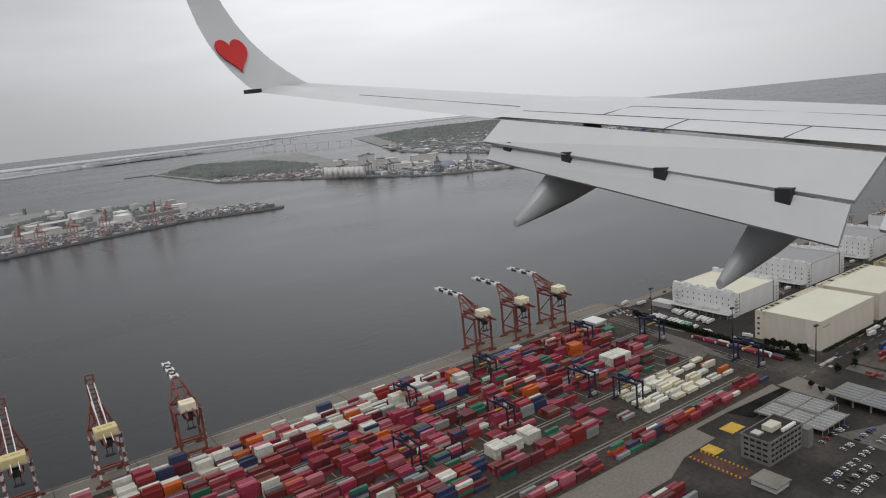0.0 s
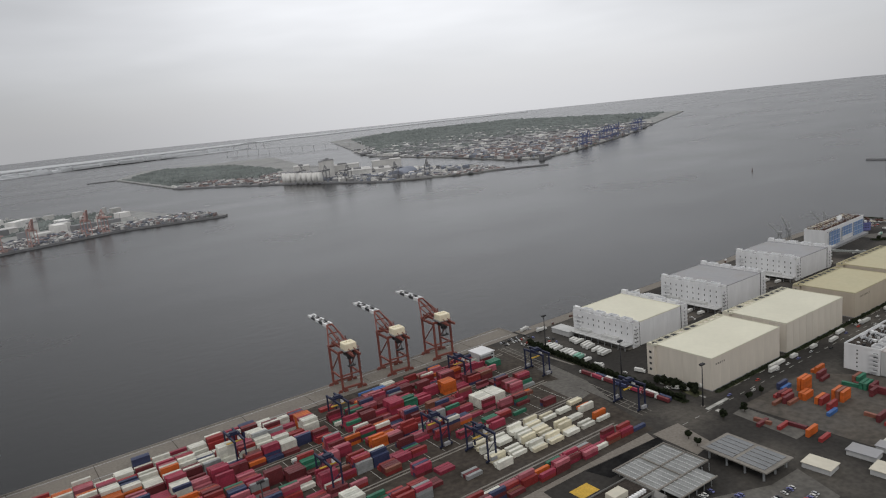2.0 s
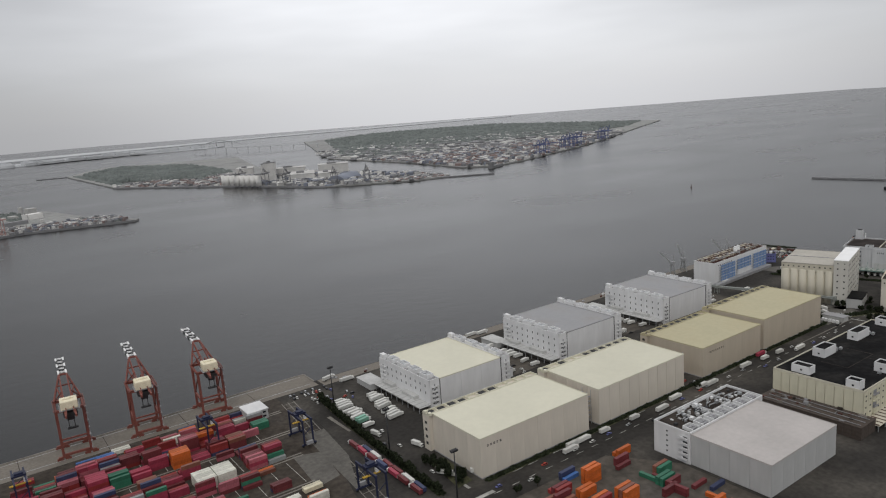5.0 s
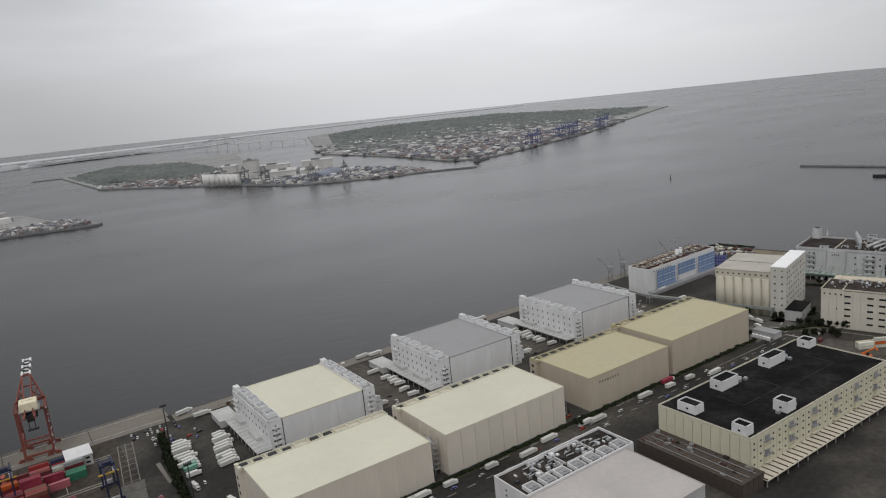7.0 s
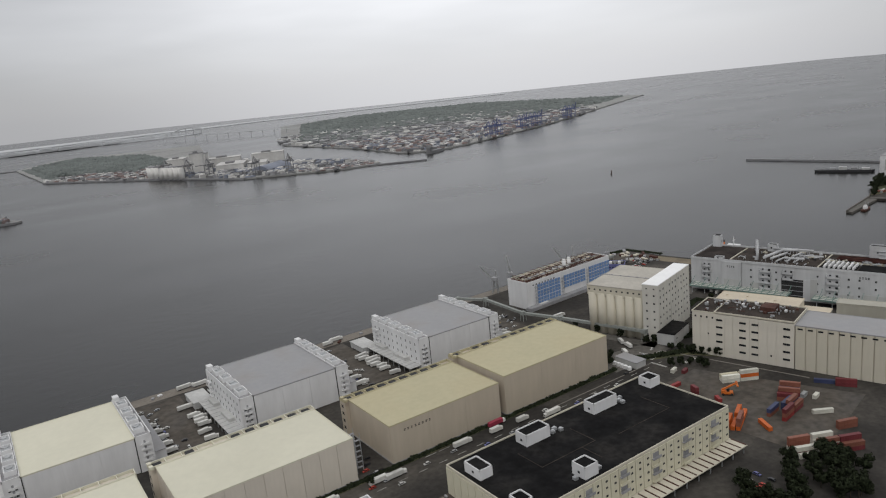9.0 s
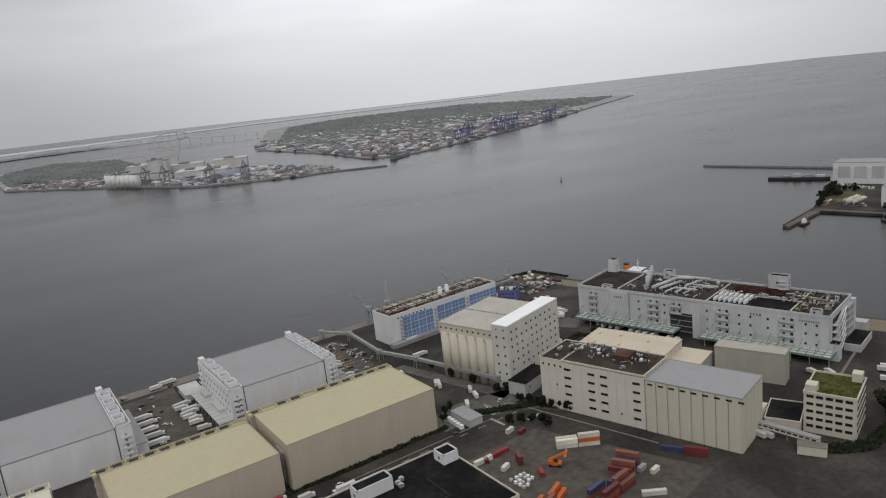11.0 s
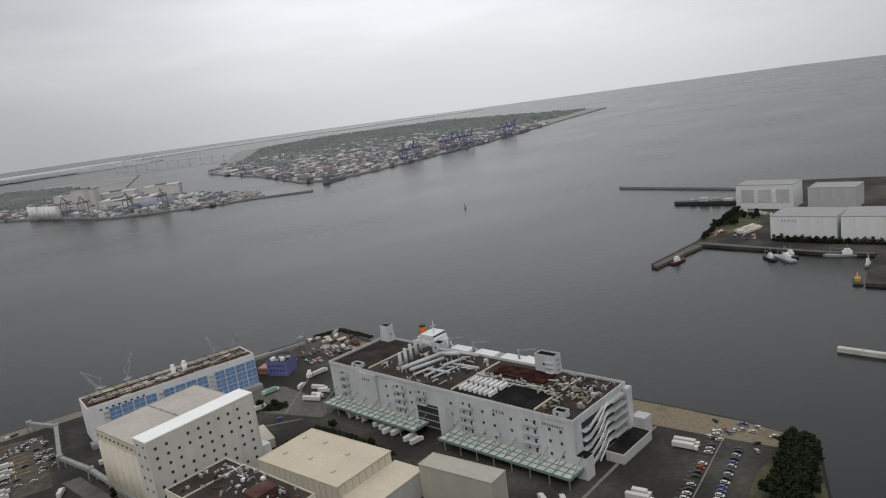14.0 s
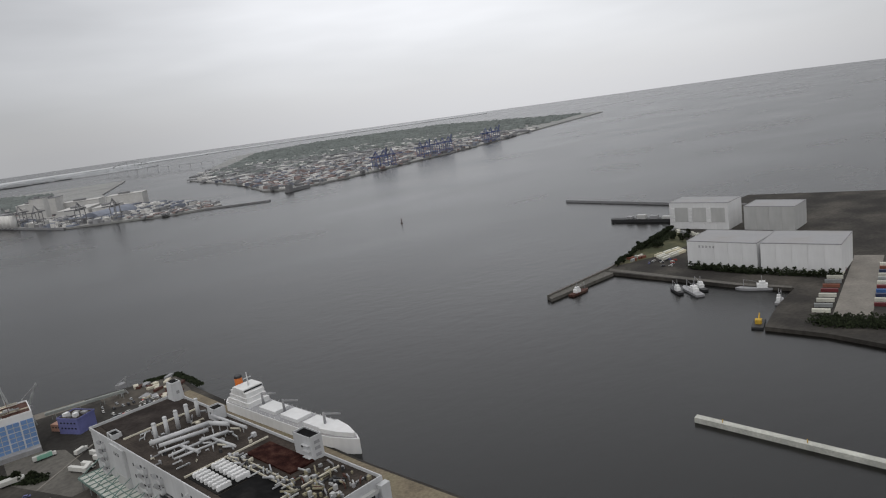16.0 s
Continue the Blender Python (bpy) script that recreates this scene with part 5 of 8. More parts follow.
st = thing("storage_hall", "beige ribbed storage hall with flat grey roof", "warehouse", 1113.5 + 71.4 * math.cos(radians(-75)), 309.5 + 71.4 * math.sin(radians(-75)), 0, -75)
boxpart("wall", (0.2, 0.2, -1, L2, DD, Z - 1.4), M_BEIGE_WALL, st)
panels(st, 0, 0, L2, DD, 0.2, Z - 1.2, 6.4, M_BEIGE_WALL, "se", 0.3, 0.5)
frame_roof(st, -0.2, -0.6, L2 + 0.6, DD, Z - 0.9, M_GREY_ROOF, M_GREY_ROOF, 0.25, 0.4)
row_of_windows(st, [(3.2 + 6.35 * k, -0.5, Z - 3.4) for k in range(9)], 3.2, 1.1, "s")
boxpart("side_hall", (30, DD, -1, L2, DD + 9, 11), M_BEIGE_WALL, st)
boxpart("side_hall_roof", (29.6, DD, 11, L2 + 0.4, DD + 9.4, 11.5), M_BEIGE_WALL, st)

fl = thing("flat_hall", "tan flat-roofed hall with grey clad sides", "hall", 1182.5, 271, 0, 17)
boxpart("wall", (0.2, 0.2, -1, 38, 62, 19.6), M_GREY_WALL, fl)
panels(fl, 0, 0, 38.2, 62.2, 0.2, 19.4, 4.6, M_BEIGE_WALL, "swe", 0.2, 0.2)
frame_roof(fl, -0.4, -0.4, 38.6, 62.6, 20.2, M_TAN_ROOF, M_TAN_ROOF, 0.2, 0.4)
for x, y in ((8, 12), (24, 18), (12, 34), (28, 40), (10, 52), (27, 56)):
    boxpart("roof_vent", (x, y, 20.2, x + 2.4, y + 1.4, 21.0), M_TAN_ROOF, fl)
boxpart("porch_wall", (2, -20, -1, 40, 0, 13.4), M_GREY_WALL, fl)
boxpart("porch_roof", (1.6, -20.4, 13.4, 40.4, -0.2, 14), M_TAN_ROOF, fl)
gy = thing("grey_hall", "plain grey-beige windowless hall", "hall", 1235.5, 217, 0, 19)
boxpart("wall", (0.2, 0.2, -1, 11.8, 43, 20.4), M_BEIGE_WALL, gy)
M_HALL = surface("olive_grey_render", (0.37, 0.355, 0.305), 0.8, vary=0.06, big=0.05, fine=0.3, streak=True)
panels(gy, 0, 0, 12, 43.2, 0.2, 20.2, 43, M_HALL, "swe", 0.02, 0.15)
frame_roof(gy, -0.3, -0.3, 12.3, 43.5, 21, M_HALL, M_HALL, 0.2, 0.4)
gr = thing("green_roof_office", "cream office with planted green roof", "office building", 1197.5, 155, 0, 17.5)
gr.matrix_basis = gr.matrix_basis @ Matrix.Diagonal((1.07, 1.03, 1.04, 1.0))
boxpart("wall", (0, 0, -1, 28, 25, 22), M_BEIGE_WALL, gr)
frame_roof(gr, -0.3, -0.3, 28.3, 25.3, 22.6, M_ROOFGREEN, M_BEIGE_WALL, 1.0, 0.6)
row_of_windows(gr, [(3.5 + 4.6 * k, 0, 4 + 4.2 * j) for k in range(6) for j in range(5)], 3.4, 1.6, "s")
row_of_windows(gr, [(0, 3.5 + 4.6 * k, 4 + 4.2 * j) for k in range(5) for j in range(5)], 3.4, 1.6, "w")
boxpart("roof_house", (1, 19, 22.6, 7, 24.6, 26.8), M_BEIGE_WALL, gr)
boxpart("roof_house", (22, 1, 22.6, 27.6, 6, 27.4), M_BEIGE_WALL, gr)
lk = thing("low_annexe", "low annexe with dark roof beside the office", "annexe", 1184, 178, 0, 24)
boxpart("wall", (0, 0, -1, 25, 18, 7.4), M_BEIGE_WALL, lk)
frame_roof(lk, -0.3, -0.3, 25.3, 18.3, 7.8, M_DARK_ROOF, M_BEIGE_WALL, 0.6, 0.5)

# the big waterside cold store
M_MEMBRANE = surface("brown_felt_roof", (0.032, 0.026, 0.024), 0.9, vary=0.3, big=0.06, fine=0.5, tint=(0.045, 0.038, 0.034), spec=0.08)
M_GARDEN = surface("russet_planting", (0.03, 0.011, 0.009), 0.95, vary=0.45, big=0.2, fine=1.2, tint=(0.042, 0.02, 0.015), spec=0.05)
M_PANE = surface("milky_canopy_panes", (0.50, 0.51, 0.47), 0.4, vary=0.12, big=0.15, fine=0.6)
M_OLIVE = surface("faded_olive_paint", (0.26, 0.235, 0.16), 0.75, vary=0.15, big=0.3, fine=0.8)
M_TEAL = surface("teal_fascia", (0.17, 0.25, 0.225), 0.5, vary=0.1, big=0.1, fine=0.6)
M_STOREWALL = surface("blue_white_store_wall", (0.50, 0.505, 0.515), 0.7, vary=0.09, big=0.05, fine=0.3, streak=True)
bg = thing("harbour_cold_store", "long white waterside cold store with crowded roof and canopies", "warehouse", 1289, 217.3, 0, 13)
bg.matrix_basis = bg.matrix_basis @ Matrix.Diagonal((53 / 62, 195 / 196, 1.2, 1.0))
W, D, Z = 62, 196, 25
boxpart("wall", (1.2, 0.2, -1, W, D, Z - 0.6), M_STOREWALL, bg)
for y0, y1, x in ((0.2, 90, 0.2), (114, 148, 0.6), (148.4, 166, -1.2), (166.4, D, 0.4)):
    boxpart("front_bay", (x, y0, -1, 2.2, y1, Z - 0.4), M_STOREWALL, bg)
boxpart("recess", (0.9, 95.4, -1, 1.3, 113.6, Z - 9.5), M_DARK, bg)
boxpart("front_bay", (0.4, 90, Z - 9.5, 2.2, 114, Z - 0.4), M_STOREWALL, bg)
boxpart("front_bay", (0.2, 90, -1, 2.2, 95.4, Z - 9.5), M_STOREWALL, bg)
for k in range(4):
    boxpart("recess_floor", (0.3, 95.6, 3 + 3.6 * k, 1.5, 113.8, 3.4 + 3.6 * k), M_GREY, bg)
frame_roof(bg, -0.2, -0.2, W + 0.2, D + 0.2, Z, M_GRAVEL_ROOF, M_STOREWALL, 1.3, 0.6)
for d, m, nm in (((6, 162, 56, 193), M_MEMBRANE, "membrane"), ((5, 27, 29, 55), M_DARK_ROOF, "membrane"), ((34, 36, 58, 84), M_GRAVEL_ROOF, "roof_garden"), ((30, 30, 33, 84), M_GRAVEL_ROOF, "membrane"), ((38, 40, 54, 78), M_GARDEN, "planting_bed")):
    boxpart(nm, (d[0], d[1], Z + 0.02, d[2], d[3], Z + (1.1 if nm == "planting_bed" else 0.3)), m, bg)
q = random.Random(23)
boxpart("condenser_deck", (5, 56, Z, 29, 84, Z + 0.3), M_DARK_ROOF, bg)
for i in range(2):
    for j in range(7):
        b = bmesh.new()
        x, y = 6.5 + 11.4 * i, 57.5 + 3.7 * j
        bx(b, x, y, Z + 0.3, x + 8.2, y + 1.5, Z + 2.0)
        for m in range(4):
            rod(b, (x + 1 + 2.05 * m, y + 0.75, Z + 2), (x + 1 + 2.05 * m, y + 0.75, Z + 2.3), 0.6, n=8)
        part("condenser", b, M_WHITE, bg)
for k in range(5):
    b = bmesh.new()
    x, y = 17 + 8.6 * k, 139 + 2.6 * k
    rod(b, (x, y, Z), (x, y, Z + 8.5), 1.3, n=12)
    rod(b, (x, y, Z + 8.5), (x, y, Z + 9.0), 1.5, 1.1, 12)
    part("flue", b, M_STOREWALL, bg)
for x0, y0, x1, y1, zz, rr in ((9, 131, 44, 124, 3.6, 1.1), (12, 126, 40, 119, 2.6, 0.9), (44, 124, 50, 112, 3.6, 1.1), (20, 116, 22, 100, 2.2, 0.8), (30, 112, 46, 108, 2.0, 0.8), (36, 108, 38, 88, 2.0, 0.7), (52, 134, 54, 100, 3.0, 0.8), (10, 106, 40, 102, 1.6, 0.5), (10, 112, 30, 111, 1.6, 0.6), (8, 120, 26, 117, 1.8, 0.6)):
    b = bmesh.new()
    rod(b, (x0, y0, Z + zz), (x1, y1, Z + zz), rr, n=10)
    for f in (0.1, 0.5, 0.9):
        p = Vector((x0, y0, 0)).lerp(Vector((x1, y1, 0)), f)
        beam(b, (p.x, p.y, Z), (p.x, p.y, Z + zz), 0.4)
    part("duct", b, M_STOREWALL, bg, "fat white roof duct")
for k in range(220):
    b = bmesh.new()
    x, y = q.choice([(q.uniform(4, 58), q.uniform(87, 158)), (q.uniform(6, 58), q.uniform(3, 24)), (q.uniform(29, 34), q.uniform(30, 84)), (q.uniform(30, 58), q.uniform(3, 34))])
    w, d, h = q.uniform(0.5, 2.4), q.uniform(0.5, 2.6), q.uniform(0.5, 2.0)
    if k % 4 == 0:
        rod(b, (x, y, Z + 1.4), (x + q.uniform(-4, 4), y + q.uniform(2, 6), Z + 1.4), 0.45, n=8)
        beam(b, (x, y, Z), (x, y, Z + 1.3), 0.4)
    elif k % 4 == 1:
        beam(b, (x, y, Z + 0.8), (x + q.uniform(-9, 9), y, Z + 0.8), 0.5)
        beam(b, (x, y, Z), (x, y, Z + 0.8), 0.4)
    else:
        bx(b, x, y, Z, x + w, y + d, Z + h)
    part("roof_plant", b, q.choice((M_STEEL, M_GREY, M_OLIVE, M_DARK, M_GREY_WALL, M_RUST, M_OLIVE) if y < 38 else (M_STOREWALL, M_STEEL, M_GREY, M_BEIGE_WALL, M_DARK, M_STOREWALL)), bg)
for x0, y0, x1, y1 in ((4, 25.6, 58, 26.4), (29.4, 27, 30, 84), (4, 85, 58, 85.7), (6, 160, 58, 160.8), (33.4, 36, 34, 84)):
    boxpart("roof_kerb", (x0, y0, Z, x1, y1, Z + 0.7), M_BEIGE_WALL, bg)
for y0, y1, h in ((30, 50, 9.5), (84, 89.5, 17), (56, 66, 8.0), (116, 140, 10), (150, 164, 11)):
    boxpart("lower_cladding", (-0.15 if y0 < 90 else (0.4 if y0 < 146 else -1.4), y0, 0.2, 1.0, y1, h), M_GREY_WALL, bg)
b = bmesh.new()
prism(b, [(55, 186), (62, 186), (62, 193), (55, 193)], Z, Z + 9.5, 0.9)
nh = part("stair_head", b, M_STOREWALL, bg)
boxpart("stair_head_roof", (56, 187, Z + 9.5, 61, 192, Z + 9.8), M_DARK_ROOF, nh)
boxpart("opening", (57.4, 185.6, Z + 3, 59.6, 186.6, Z + 5.2), M_GREY, nh)
for x, y, sx, sy, h in ((54, 41, 8, 14, 9.2), (53, 132, 8, 8, 5), (2, 6, 6, 7, 2.4), (2, 166, 6, 8, 1.6)):
    p = boxpart("lift_house", (x, y, Z, x + sx, y + sy, Z + h), M_STOREWALL, bg)
    boxpart("lift_house_roof", (x + 0.4, y + 0.4, Z + h, x + sx - 0.4, y + sy - 0.4, Z + h + 0.1), M_DARK_ROOF, p)
    b = bmesh.new()
    for d in ((x, y, x + sx, y + 0.4), (x, y + sy - 0.4, x + sx, y + sy), (x, y, x + 0.4, y + sy), (x + sx - 0.4, y, x + sx, y + sy)):
        bx(b, *d[:2], Z + h, *d[2:], Z + h + 0.8)
    part("parapet", b, M_STOREWALL, p)
    boxpart("window", (x - 0.1, y + sy * 0.5, Z + h * 0.5, x + 0.1, y + sy * 0.5 + 1.3, Z + h * 0.5 + 1.2), M_WINDOW, p)
    if h > 9:
        for zz in (0.15, 0.45, 0.72):
            boxpart("opening", (x + sx * 0.3, y - 0.1, Z + h * zz, x + sx * 0.75, y + 0.1, Z + h * (zz + 0.14)), M_GREY, p)
            boxpart("landing", (x - 1.6, y + 1, Z + h * zz - 0.3, x, y + sy * 0.45, Z + h * zz), M_STOREWALL, p)
for yc, n, low in ((27, 5, 0), (72, 5, 0), (127, 5, 0), (181, 4, 0), (108, 4.5, 2)):
    for j in range(low, 4):
        b = bmesh.new()
        z = 6 + 4.4 * j
        bx(b, -1.8, yc - n, z, 0.4, yc + n, z + 0.3)
        bx(b, -1.8, yc - n, z + 0.3, -1.65, yc + n, z + 1.4)
        for s in (-n, n - 0.3):
            bx(b, -1.8, yc + s, z, 0.3, yc + s + 0.3, z + 2.9)
        part("balcony", b, M_STOREWALL, bg)
        boxpart("balcony_door", (0.1, yc - n * 0.8, z + 0.3, 0.32, yc - n * 0.4, z + 2.6), M_DARK, bg)
        boxpart("balcony_window", (0.1, yc + n * 0.3, z + 1.4, 0.32, yc + n * 0.6, z + 2.5), M_WINDOW, bg)
spots = [(0.2, y, z) for y in (8, 15, 40, 52, 60, 84) for z in (8, 14, 19.5)] + [(0.6, y, z) for y in (118, 140) for z in (8, 14, 19.5)]
row_of_windows(bg, spots, 1.5, 1.4, "w", M_DARK)
for y, z, n, step, size in ((52, 21.4, 4, 2.2, 1.7), (19, 21.4, 9, 1.5, 1.2), (161, 21, 4, 2.0, 1.6)):
    bars_of_writing(bg, 0.2 if y < 100 else -1.2, y, z, n, step, size, "w", M_DARK)
bars_of_writing(bg, 38, 0.0, 21, 4, 2.2, 1.6, "s", M_DARK)
for y0, y1 in ((105, 192), (-4, 85)):
    b = bmesh.new()
    bx(b, -15, y0, 5.4, 0.4, y1, 5.7)
    can = part("dock_canopy", b, M_PANE, bg, "pale green glazed canopy over the docks")
    n = int((y1 - y0) / 5.2)
    for k in range(n + 1):
        b = bmesh.new()
        y = y0 + (y1 - y0) * k / n
        bx(b, -15, y - 0.2, 5.7, 0.4, y + 0.2, 6.1)
        if k % 2 == 0:
            beam(b, (-13, y, 6), (0.3, y, 11), 0.35)
        part("canopy_rib", b, M_TEAL, can)
    b = bmesh.new()
    for x in (-15, -10, -5):
        bx(b, x - 0.2, y0, 5.7, x + 0.2, y1, 6.0)
    part("canopy_purlin", b, M_TEAL, can)
    boxpart("canopy_edge", (-15.3, y0 - 0.2, 4.9, -15.0, y1 + 0.2, 6.0), M_TEAL, can)
    boxpart("canopy_edge", (-15.0, y0 - 0.3, 4.9, 0.2, y0 - 0.02, 6.0), M_TEAL, can)
    for k in range(int((y1 - y0) / 12) + 1):
        boxpart("canopy_post", (-14.4, y0 + 1 + 12 * k - 0.25, 0, -13.9, y0 + 1 + 12 * k + 0.25, 5.4), M_STEEL, can)
# zig-zag stairs on the south end, ramp deck
for k in range(5):
    boxpart("stair_recess", (9, -0.1, 2.6 + 4.2 * k, 56, 0.3, 5.4 + 4.2 * k), M_DARK, bg)
b = bmesh.new()
for k in range(5):
    z9 = 2 + 4.2 * k
    beam(b, (14, -2.4, z9 + 1.1), (30, -2.4, z9 + 5.3), 0.25)
    beam(b, (20, -3.2, z9 - 0.4), (33, -3.2, z9 + 6.0), 0.5)
part("stair_rail", b, M_WHITE, bg)
for k in range(5):
    b = bmesh.new()
    z = 2 + 4.2 * k
    beam(b, (14, -1.6, z), (30, -1.6, z + 4.2), 1.6, 0.5)
    bx(b, 30, -2.6, z + 4.0, 40, 0.2, z + 4.3)
    bx(b, 8, -2.6, z - 0.2, 14, 0.2, z + 0.1)
    bx(b, 40, -3.4, z + 3.6, 56, 0.2, z + 4.0)
    bx(b, 40, -3.4, z + 4.0, 56, -3.2, z + 5.0)
    part("stair_flight", b, M_STOREWALL if k % 2 else M_GREY_WALL, bg)
boxpart("end_tower", (0, -6, -1, 8, 0.2, 10), M_STOREWALL, bg)
boxpart("end_tower_roof", (0.3, -5.7, 10, 7.7, 0, 10.2), M_DARK_ROOF, bg)
boxpart("corner_pier", (58, -3, -1, 64, 0.2, 24), M_STOREWALL, bg)
boxpart("ramp_deck", (26, -14, 0, 62, -3.4, 4.4), M_GREY_WALL, bg)
boxpart("ramp_top", (27, -13.4, 4.4, 61, -3.4, 4.6), M_DARK_ROOF, bg)
boxpart("gate_house", (63, -10, -1, 72, -2, 9), M_GREY_WALL, bg)

# terminal office, carports and booths
of = thing("terminal_office", "dark grey concrete terminal office with plant on its roof", "office building", 433, 258, 0, 0)
M_OFFICE = surface("weathered_office_concrete", (0.17, 0.165, 0.155), 0.85, vary=0.15, big=0.05, fine=0.4, streak=True)
boxpart("wall", (0, 0, -1, 38, 20, 15.4), M_OFFICE, of)
frame_roof(of, -0.3, -0.3, 38.3, 20.3, 16, M_GRAVEL_ROOF, M_OFFICE, 0.8, 0.5)
row_of_windows(of, [(3.6 + 4.4 * k, 0, 3 + 3.8 * j) for k in range(8) for j in range(4)], 3.0, 1.5, "s")
row_of_windows(of, [(0, 3 + 4.4 * k, 3 + 3.8 * j) for k in range(4) for j in range(4)], 3.0, 1.5, "w")
boxpart("roof_house", (14, 7, 16, 25, 14, 19.5), M_BEIGE_WALL, of)
boxpart("stair_block", (38, -4, -1, 44, 10, 13), M_OFFICE, of)
for k in range(7):
    boxpart("plant_unit", (20 + 2.2 * k, 2.5, 16, 21.5 + 2.2 * k, 4.5, 17.8), M_WHITE, of)
boxpart("roof_box", (4, 10, 16, 10, 16, 17.2), M_STEEL, of)
M_LOUVRE = surface("weathered_roof_glazing", (0.20, 0.205, 0.20), 0.5, vary=0.2, big=0.1, fine=0.6)
cp = thing("solar_carport", "large steel carport with slatted roof and grey panels", "carport", 484, 252, 0, 0)
for nm, d in (("roof_sheet", (2, 16, 52, 50)), ("roof_sheet", (6, 2, 40, 15.8))):
    boxpart(nm, (d[0], d[1], 5.0, d[2], d[3], 5.3), M_LOUVRE, cp)
b = bmesh.new()
for d in ((2, 16, 52, 17), (2, 49, 52, 50), (2, 17, 3, 49), (51, 17, 52, 49), (2, 32, 52, 33), (6, 1.6, 40, 2.4), (26, 17, 27, 49)):
    bx(b, *d[:2], 5.3, *d[2:], 6.0)
part("edge_beam", b, M_CONC, cp)
for k in range(11):
    boxpart("roof_rib", (4.2 + 4.4 * k, 3 if 6 < 4.2 + 4.4 * k < 39 else 17.2, 5.3, 4.7 + 4.4 * k, 48.8, 5.7), M_GREY_WALL, cp)
b = bmesh.new()
for i in range(7):
    for j in range(5):
        if j > 0 or i < 5:
            bx(b, 7 + 7.2 * i, 3 + 11.4 * j, 0, 7.4 + 7.2 * i, 3.4 + 11.4 * j, 5)
part("post", b, M_STEEL, cp)
gt = thing("gate_canopy", "broad pale gate canopy carrying solar panels on columns", "canopy", 543, 234, 0, -2)
boxpart("roof_sheet", (0, 0, 6.4, 28, 46, 7.2), M_CONC, gt)
for k in range(2):
    for i in range(5):
        boxpart("solar_panel", (2.6 + 4.7 * i, 3 + 21.5 * k, 7.2, 6.6 + 4.7 * i, 22 + 21.5 * k, 7.5), M_PANEL, gt)
for i in range(3):
    for j in range(4):
        boxpart("column", (2.4 + 11.4 * i, 3 + 12.6 * j, 0, 3.4 + 11.4 * i, 4 + 12.6 * j, 6.4), M_STEEL, gt)
for x, y, w, d, rz in ((576, 213, 13, 18, 4), (608, 202, 12, 18, 4), (594, 190, 14, 10, 4), (624, 196, 10, 14, 4)):
    bs = thing("flat_shed", "small shed with pale flat metal roof", "shed", x, y, 0, rz)
    boxpart("wall", (0.6, 0.6, -1, w - 0.6, d - 0.6, 3.4), M_GREY_WALL, bs)
    boxpart("roof", (0, 0, 3.4, w, d, 3.8), M_GREY_ROOF if w < 13 else M_BEIGE_WALL, bs)
sd = thing("flat_shed", "small shed with pale flat metal roof", "shed", 407, 238, 0, 0)
boxpart("wall", (1, 1, -1, 15, 17, 3.6), M_GREY_WALL, sd)
boxpart("roof", (0, 0, 3.6, 16, 18, 4.1), M_CONC, sd)
yh = thing("quay_office", "small grey two-storey quay office with pale roof", "hut", 555, 520, 0, 0)
boxpart("wall", (0, 0, -1, 16, 18, 7.6), M_GREY_WALL, yh)
boxpart("roof", (-0.5, -0.5, 7.6, 16.5, 18.5, 8.2), M_WHITE_WALL, yh)
row_of_windows(yh, [(3 + 5 * k, 0, 2.4 + 3.2 * j) for k in range(3) for j in range(2)], 2.6, 1.4, "s")
sb = thing("pump_house", "small grey pump house with flat roof", "hut", 1061, 319, 0, 0)
boxpart("wall", (0, 0, -1, 10, 20, 4.6), M_GREY_WALL, sb)
boxpart("roof", (-0.4, -0.4, 4.6, 10.4, 20.4, 5), M_GREY_ROOF, sb)
for k in range(5):
    boxpart("plant_tank", (-5.5 + 0.2 * k, 2 + 3.6 * k, 0, -3 + 0.2 * k, 4.4 + 3.6 * k, 2.6), M_WHITE, sb)
bollard = thing("bollard", "yellow striped bollard on the brown lot", "bollard", 409, 263, 0, 0, "bollards of the lot")
b = bmesh.new()
bx(b, -0.7, -0.4, 0, 0.7, 0.4, 1.1)
bmesh.ops.bevel(b, geom=b.edges[:], offset=0.15, segments=1, affect="EDGES")
part("block", b, M_YELLOW, bollard)
for k in range(1, 13):
    again(bollard, 409, 263 + 3.0 * k)
    again(bollard, 420.5, 263 + 3.0 * k)

ss = thing("side_store", "small pale store beside the silo", "shed", 1180, 379, 0, -4)
boxpart("wall", (0.3, 0.3, -1, 9.7, 25, 5.6), M_BEIGE_WALL, ss)
boxpart("roof", (0, 0, 5.6, 10, 25.3, 6.1), M_BEIGE_WALL, ss)
panels(ss, 0.3, 0.3, 9.7, 25, 0.2, 5.4, 4.2, M_BEIGE_WALL, "sw", 0.1, 0.12)

